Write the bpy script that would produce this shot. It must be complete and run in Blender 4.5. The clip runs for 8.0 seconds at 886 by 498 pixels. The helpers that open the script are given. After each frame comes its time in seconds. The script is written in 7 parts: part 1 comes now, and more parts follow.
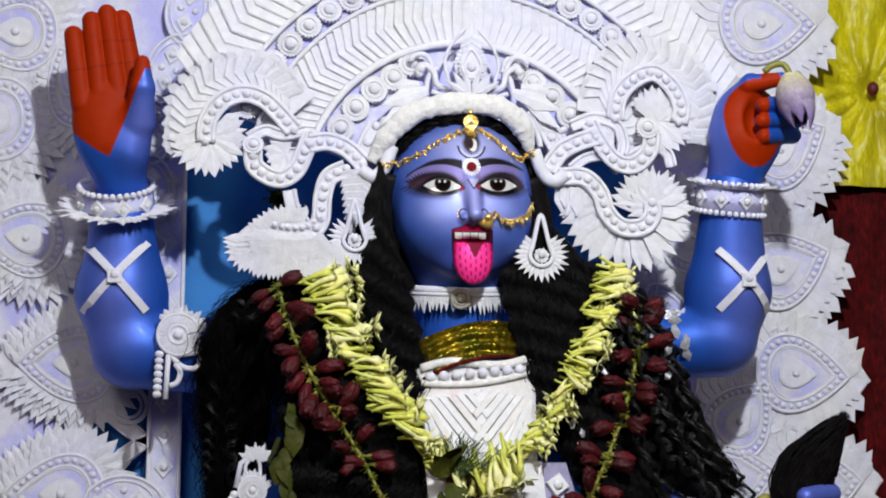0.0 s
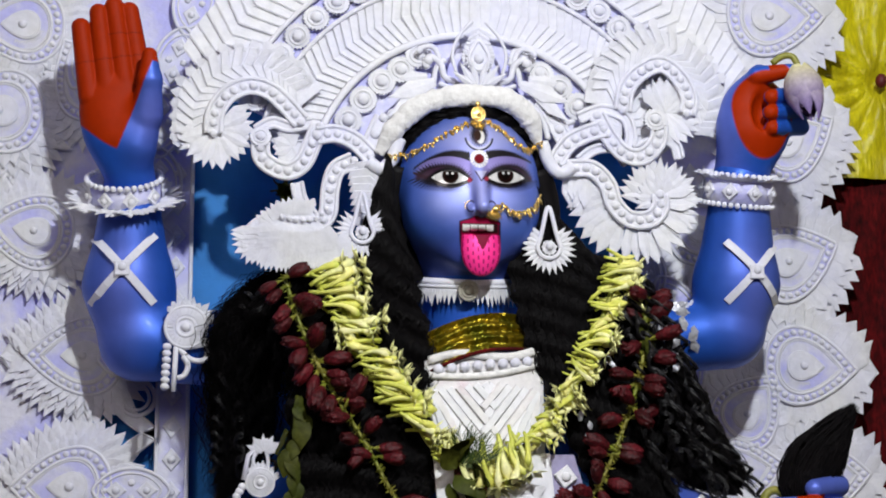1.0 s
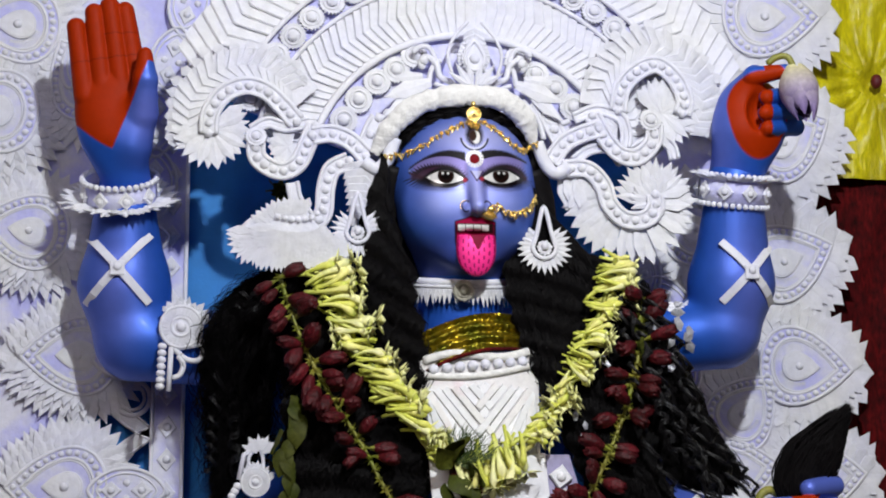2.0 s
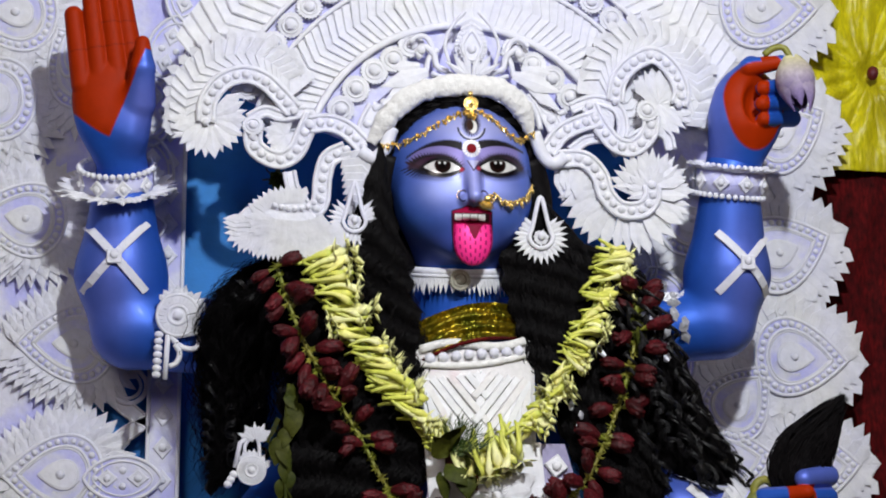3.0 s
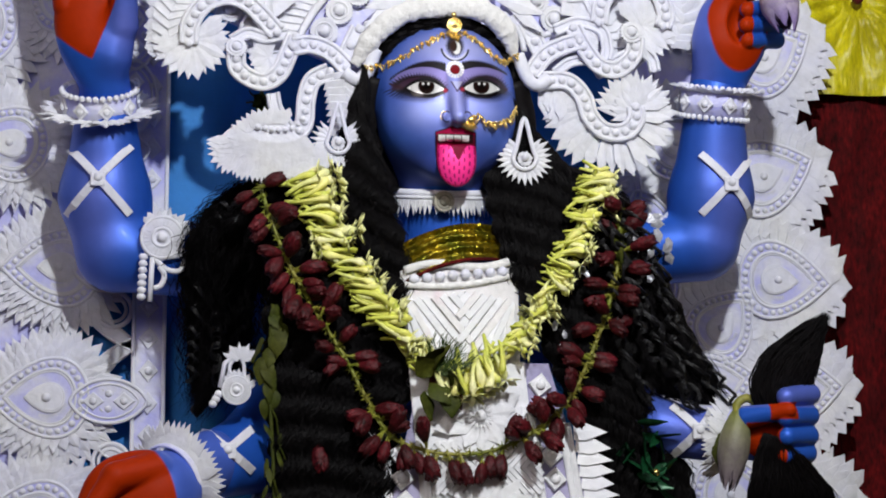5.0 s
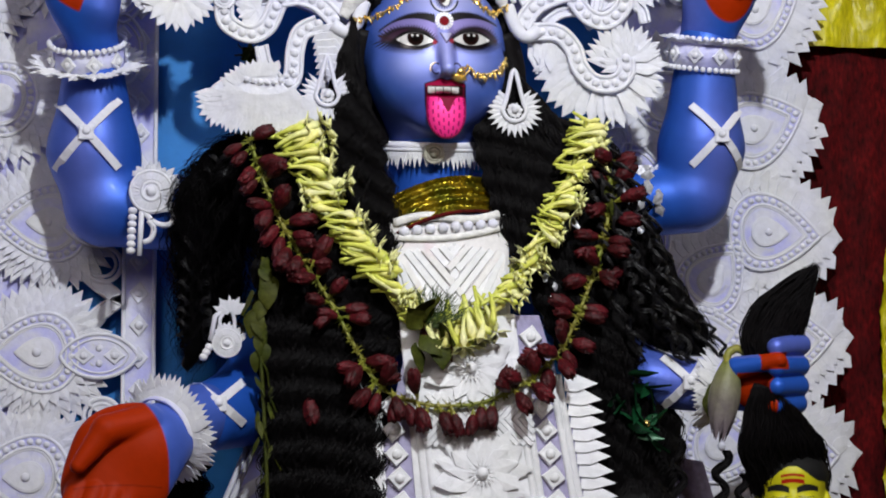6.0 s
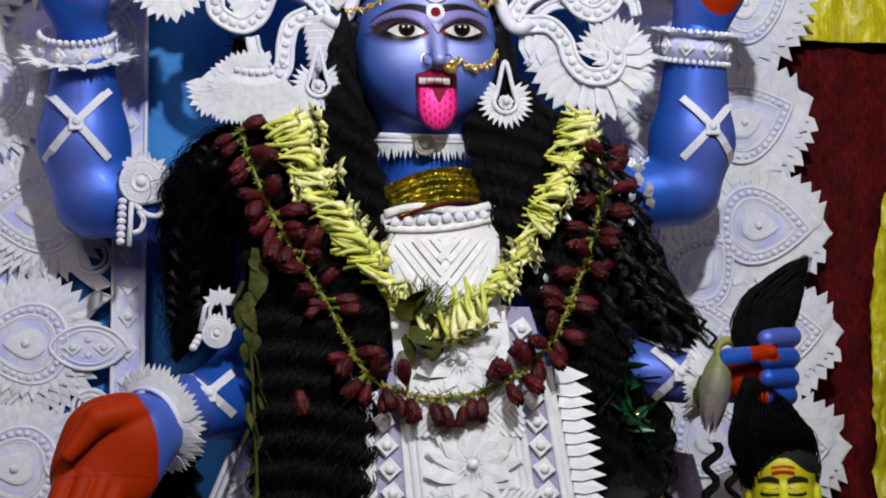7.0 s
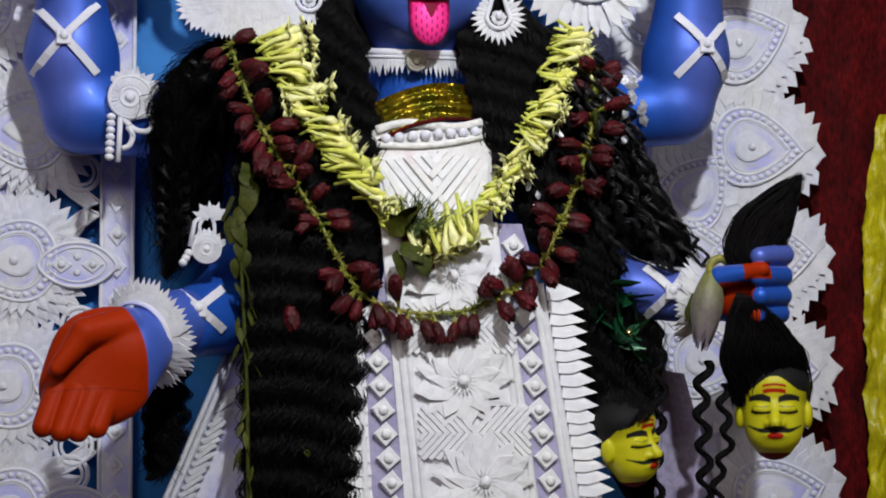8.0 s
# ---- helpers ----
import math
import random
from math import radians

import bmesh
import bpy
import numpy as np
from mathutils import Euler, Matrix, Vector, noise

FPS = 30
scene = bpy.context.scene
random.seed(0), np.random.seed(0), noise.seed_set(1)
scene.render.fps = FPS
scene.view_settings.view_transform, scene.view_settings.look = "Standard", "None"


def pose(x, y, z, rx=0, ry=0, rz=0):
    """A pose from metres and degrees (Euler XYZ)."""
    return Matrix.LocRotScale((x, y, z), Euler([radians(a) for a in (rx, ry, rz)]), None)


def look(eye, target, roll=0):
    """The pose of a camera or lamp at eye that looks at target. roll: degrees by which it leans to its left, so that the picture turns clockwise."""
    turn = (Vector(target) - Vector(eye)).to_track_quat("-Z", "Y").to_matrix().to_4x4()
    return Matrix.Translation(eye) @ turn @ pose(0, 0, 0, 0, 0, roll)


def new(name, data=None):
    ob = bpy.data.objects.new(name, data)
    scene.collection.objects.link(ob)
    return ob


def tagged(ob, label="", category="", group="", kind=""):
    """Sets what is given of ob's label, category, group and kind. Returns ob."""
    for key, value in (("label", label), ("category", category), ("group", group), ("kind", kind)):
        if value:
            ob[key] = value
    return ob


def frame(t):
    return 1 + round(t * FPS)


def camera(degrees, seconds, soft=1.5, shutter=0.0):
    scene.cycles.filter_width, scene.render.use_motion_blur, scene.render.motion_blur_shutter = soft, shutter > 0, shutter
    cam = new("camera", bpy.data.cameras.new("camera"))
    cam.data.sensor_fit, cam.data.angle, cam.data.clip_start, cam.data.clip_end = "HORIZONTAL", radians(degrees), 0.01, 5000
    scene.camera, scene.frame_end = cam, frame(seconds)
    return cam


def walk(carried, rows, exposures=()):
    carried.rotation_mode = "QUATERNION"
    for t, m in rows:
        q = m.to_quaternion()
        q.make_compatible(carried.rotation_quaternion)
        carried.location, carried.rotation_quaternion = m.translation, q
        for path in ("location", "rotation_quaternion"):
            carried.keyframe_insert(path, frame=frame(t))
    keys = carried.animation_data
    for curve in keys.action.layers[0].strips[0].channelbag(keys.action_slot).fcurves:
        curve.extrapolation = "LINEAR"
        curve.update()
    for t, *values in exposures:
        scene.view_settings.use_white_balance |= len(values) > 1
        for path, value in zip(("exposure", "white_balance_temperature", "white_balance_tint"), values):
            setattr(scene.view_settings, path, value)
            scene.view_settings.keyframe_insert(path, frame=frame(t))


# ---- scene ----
cam = camera(30.0, 8.0, soft=1.9)
PATH = [
    (0, (-0.361, -2.783, 1.45), (-0.069, -0.836, 1.802), -0.4),
    (0.5, (-0.363, -2.783, 1.449), (-0.078, -0.836, 1.806), -0.4),
    (1, (-0.362, -2.78, 1.446), (-0.078, -0.831, 1.792), -0.4),
    (1.5, (-0.36, -2.78, 1.444), (-0.074, -0.831, 1.791), -0.4),
    (1.7, (-0.361, -2.78, 1.444), (-0.073, -0.832, 1.792), -0.4),
    (2.8, (-0.363, -2.782, 1.439), (-0.07, -0.834, 1.783), -0.3),
    (3, (-0.364, -2.783, 1.438), (-0.069, -0.834, 1.777), -0.2),
    (3.5, (-0.36, -2.782, 1.43), (-0.062, -0.828, 1.733), -0.4),
    (4, (-0.354, -2.783, 1.414), (-0.053, -0.829, 1.714), -0.3),
    (4.2, (-0.354, -2.783, 1.411), (-0.049, -0.827, 1.693), -0.3),
    (5.3, (-0.355, -2.781, 1.396), (-0.044, -0.823, 1.663), -0.5),
    (5.5, (-0.355, -2.78, 1.393), (-0.04, -0.82, 1.638), -0.6),
    (6, (-0.352, -2.776, 1.385), (-0.033, -0.815, 1.614), -0.7),
    (6.5, (-0.353, -2.774, 1.38), (-0.025, -0.814, 1.609), -0.6),
    (7, (-0.355, -2.77, 1.367), (-0.022, -0.812, 1.6), -0.6),
    (7.5, (-0.356, -2.758, 1.349), (-0.014, -0.796, 1.53), -0.6),
    (8, (-0.356, -2.75, 1.332), (-0.009, -0.787, 1.494), -0.4),
]
walk(cam, [(t, look(eye, target, roll)) for t, eye, target, roll in PATH])

# ---- light: one flood lamp high in front of the shrine, two added fills, closed tent ----
scene.view_settings.exposure = 0.0
world = bpy.data.worlds.new("world")
world.use_nodes = True
world.node_tree.nodes["Background"].inputs["Color"].default_value = (0.02, 0.02, 0.03, 1)
world.node_tree.nodes["Background"].inputs["Strength"].default_value = 0.2
scene.world = world


def lamp(name, eye, target, size, watts, colour, spread=75):
    data = bpy.data.lights.new(name, "AREA")
    data.shape, data.size, data.energy, data.color = "DISK", size, watts, colour
    ob = new(name, data)
    data.spread = radians(spread)
    ob.matrix_world = look(eye, target)
    return ob


lamp("flood_lamp", (0.18, -2.2, 2.88), (0.06, 0.0, 1.7), 0.08, 38.5, (0.94, 0.97, 1.0), 170)
# unseen soft fills, added left and right to lift the shadows
lamp("tube_lamp", (-1.5, -3.4, 3.35), (0.0, 0.0, 1.6), 1.2, 5.8, (1.0, 0.92, 0.9))
lamp("tube_lamp", (1.9, -3.2, 3.3), (0.1, 0.0, 1.6), 1.2, 2.8, (1.0, 0.92, 0.9))


# ---- materials ----
def material(name, colour, rough=0.5, metal=0.0, vary=0.0, other=None, scale=8.0, bump=0.0, bump_scale=60.0, sheen=0.0, coat=0.0, stretch=(1, 1, 1), attribute="", contrast=(0.35, 0.65), spec=0.5, gloss_alpha=False):
    m = bpy.data.materials.new(name)
    m.use_nodes = True
    nt = m.node_tree
    b = nt.nodes["Principled BSDF"]
    b.inputs["Roughness"].default_value = rough
    b.inputs["Metallic"].default_value = metal
    b.inputs["Sheen Weight"].default_value = sheen
    b.inputs["Coat Weight"].default_value = coat
    b.inputs["Specular IOR Level"].default_value = spec
    geo = nt.nodes.new("ShaderNodeNewGeometry")
    mapping = nt.nodes.new("ShaderNodeMapping")
    mapping.inputs["Scale"].default_value = stretch
    nt.links.new(geo.outputs["Position"], mapping.inputs["Vector"])

    def noise_node(sc, detail=4.0):
        n = nt.nodes.new("ShaderNodeTexNoise")
        n.inputs["Scale"].default_value = sc
        n.inputs["Detail"].default_value = detail
        nt.links.new(mapping.outputs["Vector"], n.inputs["Vector"])
        return n

    def mix(kind, fac, a, c):
        n = nt.nodes.new("ShaderNodeMix")
        n.data_type, n.blend_type = "RGBA", kind
        for socket, value in ((n.inputs[0], fac), (n.inputs[6], a), (n.inputs[7], c)):
            if isinstance(value, bpy.types.NodeSocket):
                nt.links.new(value, socket)
            elif isinstance(value, tuple):
                socket.default_value = (*value, 1)
            else:
                socket.default_value = value
        return n.outputs[2]

    if attribute:
        at = nt.nodes.new("ShaderNodeAttribute")
        at.attribute_name = attribute
        base = at.outputs["Color"]
        if gloss_alpha:
            nt.links.new(at.outputs["Alpha"], b.inputs["Roughness"])
    else:
        base = colour
    big = noise_node(scale)
    ramp = nt.nodes.new("ShaderNodeMapRange")
    ramp.inputs["From Min"].default_value, ramp.inputs["From Max"].default_value = contrast
    nt.links.new(big.outputs["Fac"], ramp.inputs["Value"])
    if other is not None:
        base = mix("MIX", ramp.outputs["Result"], base, other)
    if vary:
        fine = noise_node(scale * 7.0)
        tone = nt.nodes.new("ShaderNodeMapRange")
        tone.inputs["From Min"].default_value, tone.inputs["From Max"].default_value = 0.3, 0.7
        tone.inputs["To Min"].default_value, tone.inputs["To Max"].default_value = 1 - vary, 1 + vary
        nt.links.new(fine.outputs["Fac"], tone.inputs["Value"])
        info = nt.nodes.new("ShaderNodeObjectInfo")
        own = nt.nodes.new("ShaderNodeMapRange")
        own.inputs["To Min"].default_value, own.inputs["To Max"].default_value = 1 - 0.6 * vary, 1 + 0.3 * vary
        nt.links.new(info.outputs["Random"], own.inputs["Value"])
        prod = nt.nodes.new("ShaderNodeMath")
        prod.operation = "MULTIPLY"
        nt.links.new(tone.outputs["Result"], prod.inputs[0])
        nt.links.new(own.outputs["Result"], prod.inputs[1])
        base = mix("MULTIPLY", 1.0, base, prod.outputs[0])
    if isinstance(base, tuple):
        b.inputs["Base Color"].default_value = (*base, 1)
    else:
        nt.links.new(base, b.inputs["Base Color"])
    if bump:
        n = noise_node(bump_scale, 3.0)
        bn = nt.nodes.new("ShaderNodeBump")
        bn.inputs["Strength"].default_value = bump
        bn.inputs["Distance"].default_value = 0.004
        nt.links.new(n.outputs["Fac"], bn.inputs["Height"])
        nt.links.new(bn.outputs["Normal"], b.inputs["Normal"])
    return m


FOAM = material("white_foam", (0.765, 0.765, 0.79), 0.7, spec=0.2, vary=0.06, other=(0.735, 0.74, 0.86), scale=9, bump=0.32, bump_scale=105)
DRESS_FOAM = material("white_dress_foam", (0.86, 0.86, 0.86), 0.6, spec=0.3, vary=0.05, other=(0.82, 0.82, 0.86), scale=11, bump=0.3, bump_scale=100)
TINT = material("lilac_sprayed_foam", (0.54, 0.54, 0.90), 0.65, spec=0.2, vary=0.04, other=(0.73, 0.73, 0.84), scale=17, bump=0.3, bump_scale=110, contrast=(0.4, 0.62))
COTTON = material("white_cotton", (0.82, 0.81, 0.79), 0.9, vary=0.08, scale=14, bump=1.0, bump_scale=95, sheen=0.2)
STAINED = material("stained_white_strip", (0.8, 0.78, 0.78), 0.5, vary=0.07, other=(0.72, 0.55, 0.6), scale=16, bump=0.15, bump_scale=120, contrast=(0.55, 0.8))
IDOL = material("idol_enamel", (0.1, 0.1, 0.4), 0.42, vary=0.05, scale=6, attribute="paint", coat=0.0, bump=0.03, bump_scale=90, spec=0.4, gloss_alpha=True)
HAIR = material("black_hair", (0.0055, 0.0045, 0.0050), 0.5, vary=0.3, scale=12, spec=0.10)
CURLS = material("black_curls", (0.0060, 0.0052, 0.0058), 0.55, vary=0.3, scale=12, spec=0.05)
RINGLET = material("glossy_black_curls", (0.009, 0.0085, 0.0095), 0.38, vary=0.3, scale=12, spec=0.30)
IDOL.node_tree.nodes["Principled BSDF"].inputs["Coat Weight"].default_value = 0.03
IDOL.node_tree.nodes["Principled BSDF"].inputs["Metallic"].default_value = 0.34
IDOL.node_tree.nodes["Principled BSDF"].inputs["Coat Roughness"].default_value = 0.16
HEAD_PAINT = material("matt_clay_paint", (0.5, 0.5, 0.02), 0.5, vary=0.06, scale=9, attribute="paint", bump=0.06, bump_scale=120, spec=0.3, gloss_alpha=True)
PALM_RED = material("matt_red_paint", (0.3, 0.01, 0.0), 0.55, vary=0.06, scale=9, attribute="paint", bump=0.05, bump_scale=120, spec=0.1)
GOLD = material("gilt_metal", (0.92, 0.66, 0.22), 0.26, metal=0.85, vary=0.2, scale=60)
BUD = material("tuberose_petal", (0.8, 0.8, 0.4), 0.5, vary=0.12, scale=20, attribute="paint", spec=0.4)
RED_BUD = material("hibiscus_bud", (0.092, 0.005, 0.009), 0.55, spec=0.25, vary=0.55, other=(0.035, 0.002, 0.003), scale=34, bump=0.6, bump_scale=170)
STEM = material("green_stem", (0.20, 0.24, 0.02), 0.5, vary=0.25, other=(0.30, 0.27, 0.04), scale=24, bump=0.2)
LEAF = material("green_leaf", (0.032, 0.043, 0.004), 0.65, vary=0.3, other=(0.06, 0.065, 0.006), scale=22, bump=0.2, spec=0.2)
FERN = material("fern_green", (0.03, 0.065, 0.007), 0.5, vary=0.3, other=(0.06, 0.09, 0.01), scale=30, bump=0.2)
LOTUS = material("lotus_petal", (0.3, 0.26, 0.42), 0.55, vary=0.15, scale=20, attribute="paint", bump=0.25, bump_scale=100)
RED_CLOTH = material("red_velvet", (0.080, 0.0022, 0.0030), 0.75, spec=0.08, vary=0.6, other=(0.035, 0.0012, 0.002), scale=11, stretch=(2.0, 2.0, 0.8), sheen=0.05, bump=0.5, bump_scale=45)
YELLOW = material("yellow_satin", (0.62, 0.55, 0.008), 0.38, vary=0.2, other=(0.42, 0.36, 0.006), scale=8, stretch=(3, 3, 1), bump=1.0, bump_scale=26, spec=0.38)
BLUE_CLOTH = material("blue_cloth", (0.015, 0.22, 0.62), 0.65, vary=0.08, other=(0.012, 0.18, 0.55), scale=4, bump=0.1, bump_scale=200)
PURPLE = material("lilac_net_cloth", (0.45, 0.40, 0.56), 0.8, vary=0.2, other=(0.32, 0.27, 0.43), scale=14, bump=0.4, bump_scale=90)
BOUNCE_CLOTH = material("cream_bounce_cloth", (0.55, 0.46, 0.44), 0.9, vary=0.08, scale=2, bump=0.2, bump_scale=30)
FLOOR = material("brown_matting", (0.18, 0.12, 0.08), 0.9, vary=0.2, scale=6, bump=0.3)
KNOT = material("dark_red_knot", (0.12, 0.005, 0.01), 0.6, vary=0.2)
SEQUIN = material("gold_sequin_cloth", (0.40, 0.28, 0.016), 0.3, metal=0.85, vary=0.3, other=(0.1, 0.12, 0.008), scale=26)
LILAC_CLOTH = material("lilac_cloth", (0.36, 0.33, 0.52), 0.75, vary=0.1, other=(0.45, 0.42, 0.6), scale=12, bump=0.2, bump_scale=200)


def sequins(m):
    """Tiny facets that tilt and glint one by one."""
    nt = m.node_tree
    b = nt.nodes["Principled BSDF"]
    geo = nt.nodes.new("ShaderNodeNewGeometry")
    cells = nt.nodes.new("ShaderNodeTexVoronoi")
    cells.inputs["Scale"].default_value = 420
    nt.links.new(geo.outputs["Position"], cells.inputs["Vector"])
    tilt = nt.nodes.new("ShaderNodeVectorMath")
    tilt.operation = "SUBTRACT"
    tilt.inputs[1].default_value = (0.5, 0.5, 0.5)
    nt.links.new(cells.outputs["Color"], tilt.inputs[0])
    scale = nt.nodes.new("ShaderNodeVectorMath")
    scale.operation = "SCALE"
    scale.inputs["Scale"].default_value = 0.9
    nt.links.new(tilt.outputs[0], scale.inputs[0])
    total = nt.nodes.new("ShaderNodeVectorMath")
    nt.links.new(geo.outputs["Normal"], total.inputs[0])
    nt.links.new(scale.outputs[0], total.inputs[1])
    unit = nt.nodes.new("ShaderNodeVectorMath")
    unit.operation = "NORMALIZE"
    nt.links.new(total.outputs[0], unit.inputs[0])
    nt.links.new(unit.outputs[0], b.inputs["Normal"])


sequins(SEQUIN)
for m in (FOAM, TINT):
    m.node_tree.nodes["Principled BSDF"].inputs["Subsurface Weight"].default_value = 0.45
    m.node_tree.nodes["Principled BSDF"].inputs["Subsurface Radius"].default_value = (1.0, 1.0, 1.1)
    m.node_tree.nodes["Principled BSDF"].inputs["Subsurface Scale"].default_value = 0.006
PIN = material("dark_pin", (0.03, 0.025, 0.03), 0.4, vary=0.1)
TARNISH = material("yellowed_foam", (0.42, 0.40, 0.30), 0.5, vary=0.2, other=(0.3, 0.28, 0.24), scale=30, bump=0.2)
GREEN_FOIL = material("green_foil", (0.008, 0.07, 0.025), 0.35, metal=0.3, vary=0.2, scale=30)


# ---- mesh helpers ----
def mesh_of(name, verts, faces, smooth=False):
    me = bpy.data.meshes.new(name)
    me.from_pydata([tuple(v) for v in verts], [], [tuple(f) for f in faces])
    bm = bmesh.new()
    bm.from_mesh(me)
    bmesh.ops.recalc_face_normals(bm, faces=bm.faces)
    bm.to_mesh(me)
    bm.free()
    if smooth:
        me.polygons.foreach_set("use_smooth", [True] * len(me.polygons))
    return me


def recast(me, mat):
    """The same mesh in another material."""
    other = me.copy()
    other.materials.clear()
    other.materials.append(mat)
    return other


def thing(name, label, category, group="", kind="", at=(0, 0, 0)):
    ob = new(name)
    ob.empty_display_size = 0.02
    ob.location = at
    return tagged(ob, label, category, group, kind)


def piece(name, me, mat, parent, m=None, label="", kind=""):
    """One mesh object under a thing; alike pieces share their mesh. m is in the world."""
    ob = new(name, me)
    if mat and not me.materials:
        me.materials.append(mat)
    if parent:
        ob.parent = parent
        ob.matrix_parent_inverse = Matrix.Translation(-parent.location) if parent.type == "EMPTY" else parent.matrix_basis.inverted()
        if parent.type != "EMPTY" and parent.parent:
            ob.matrix_parent_inverse = parent.matrix_basis.inverted()
    if m is not None:
        ob.matrix_basis = m
    return tagged(ob, label, "", "", kind)


def facing(x, y, z, a=math.pi / 2, sx=1.0, sy=1.0, sz=1.0, lift=0.0, roll=0.0):
    """A pose in the plane of the shrine: local z points at angle a (from +x towards +z), local -y to the viewer."""
    c, s = math.cos(a), math.sin(a)
    r = Matrix(((s, 0, c, x), (0, 1, 0, y), (-c, 0, s, z), (0, 0, 0, 1)))
    return r @ Matrix.Rotation(lift, 4, "X") @ Matrix.Rotation(roll, 4, "Z") @ Matrix.Diagonal((sx, sy, sz, 1))


def spline(points, n):
    """n points along a smooth curve through the given ones, evenly spaced."""
    p = np.array(points, float)
    q = np.vstack([2 * p[0] - p[1], p, 2 * p[-1] - p[-2]])
    out = []
    for i in range(1, len(q) - 2):
        for u in np.linspace(0, 1, 24, endpoint=False):
            a, b, c, d = q[i - 1], q[i], q[i + 1], q[i + 2]
            out.append(0.5 * (2 * b + (c - a) * u + (2 * a - 5 * b + 4 * c - d) * u * u + (3 * b - a - 3 * c + d) * u**3))
    out.append(p[-1])
    out = np.array(out)
    s = np.r_[0, np.cumsum(np.linalg.norm(np.diff(out, axis=0), axis=1))]
    t = np.linspace(0, s[-1], n)
    return np.stack([np.interp(t, s, out[:, k]) for k in range(out.shape[1])], 1)


def tube_data(path, radius, sides=6, flat=1.0, closed=False):
    """Vertices and faces of a tube along 3D points; radius a number or one per point; flat squeezes it along y."""
    path = np.asarray(path, float)
    n = len(path)
    rad = np.broadcast_to(np.asarray(radius, float), (n,))
    if closed:
        tan = np.roll(path, -1, 0) - np.roll(path, 1, 0)
    else:
        tan = np.gradient(path, axis=0)
    tan /= np.linalg.norm(tan, axis=1)[:, None] + 1e-9
    up = np.where(np.abs(tan[:, 1:2]) > 0.9, [[0.0, 0.0, 1.0]], [[0.0, 1.0, 0.0]])
    side = np.cross(tan, up)
    side /= np.linalg.norm(side, axis=1)[:, None] + 1e-9
    nor = np.cross(side, tan)
    ang = np.linspace(0, 2 * math.pi, sides, endpoint=False)
    v = path[:, None] + rad[:, None, None] * (np.cos(ang)[None, :, None] * side[:, None] + flat * np.sin(ang)[None, :, None] * nor[:, None])
    v = v.reshape(-1, 3)
    f = []
    for i in range(n if closed else n - 1):
        j = (i + 1) % n
        for k in range(sides):
            l = (k + 1) % sides
            f.append((i * sides + k, i * sides + l, j * sides + l, j * sides + k))
    if not closed:
        f.append(tuple(range(sides - 1, -1, -1)))
        f.append(tuple(range((n - 1) * sides, n * sides)))
    return v, f


def tube(name, path, radius, mat, parent, sides=6, flat=1.0, closed=False, label=""):
    v, f = tube_data(path, radius, sides, flat, closed)
    return piece(name, mesh_of(name, v, f, True), mat, parent, None, label)


def plate_mesh(name, outline, thick, inset=0.0):
    """A flat sheet in the xz plane, front at -thick, with a rounded front edge."""
    o = np.array(outline, float)
    c = o.mean(0)
    inner = c + (o - c) * (1 - inset) if inset else o
    n = len(o)
    v = [(x, 0, z) for x, z in o] + [(x, -thick * (0.55 if inset else 1), z) for x, z in o]
    if inset:
        v += [(x, -thick, z) for x, z in inner]
    f = [tuple(range(n))]
    rings = 3 if inset else 2
    for r in range(rings - 1):
        for i in range(n):
            j = (i + 1) % n
            f.append((r * n + i, r * n + j, (r + 1) * n + j, (r + 1) * n + i))
    f.append(tuple(range((rings - 1) * n, rings * n)))
    return mesh_of(name, v, f)


def petal_mesh(name, base=0.5, waist=1.0, at=0.35, ridge=0.22, thick=0.12, curl=0.0):
    """A pointed leaf of unit length and width, ridged towards the viewer."""
    b, w = base / 2, waist / 2
    v = [(-b, 0, 0), (-w, 0, at), (0, -curl, 1), (w, 0, at), (b, 0, 0), (0, -ridge * 0.6, 0), (0, -ridge, at)]
    v += [(x, y + thick, z) for x, y, z in v[:5]]
    f = [(0, 1, 6, 5), (1, 2, 6), (6, 2, 3), (5, 6, 3, 4), (7, 0, 5, 4, 11), (0, 7, 8, 1), (1, 8, 9, 2), (2, 9, 10, 3), (3, 10, 11, 4), (7, 11, 10, 9, 8)]
    return mesh_of(name, v, f)


def dome_mesh(name, rings=4, sides=10, height=0.85):
    v, f = [], []
    for r in range(rings):
        a = 0.5 * math.pi * r / rings
        for k in range(sides):
            t = 2 * math.pi * k / sides
            v.append((math.cos(a) * math.cos(t), -height * math.sin(a), math.cos(a) * math.sin(t)))
    v.append((0, -height, 0))
    for r in range(rings - 1):
        for k in range(sides):
            l = (k + 1) % sides
            f.append((r * sides + k, r * sides + l, (r + 1) * sides + l, (r + 1) * sides + k))
    for k in range(sides):
        f.append(((rings - 1) * sides + k, (rings - 1) * sides + (k + 1) % sides, len(v) - 1))
    f.append(tuple(range(sides)))
    return mesh_of(name, v, f, True)


def chevron_mesh(name, kink=0.55, raised=1):
    """A long folded feather of unit length: bent in the middle, one edge raised over its neighbour."""
    v = []
    for z, x in ((0, 0), (0.5, kink), (1, 0.1)):
        v += [(x - raised * 0.5, 0, z), (x + raised * 0.5, -0.5, z), (x + raised * 0.62, -0.36, z), (x + raised * 0.5, 0.0, z)]
    f = []
    for i in (0, 4):
        for k in range(4):
            l = (k + 1) % 4
            f.append((i + k, i + l, i + 4 + l, i + 4 + k))
    f += [(0, 1, 2, 3), (8, 9, 10, 11)]
    return mesh_of(name, v, f)


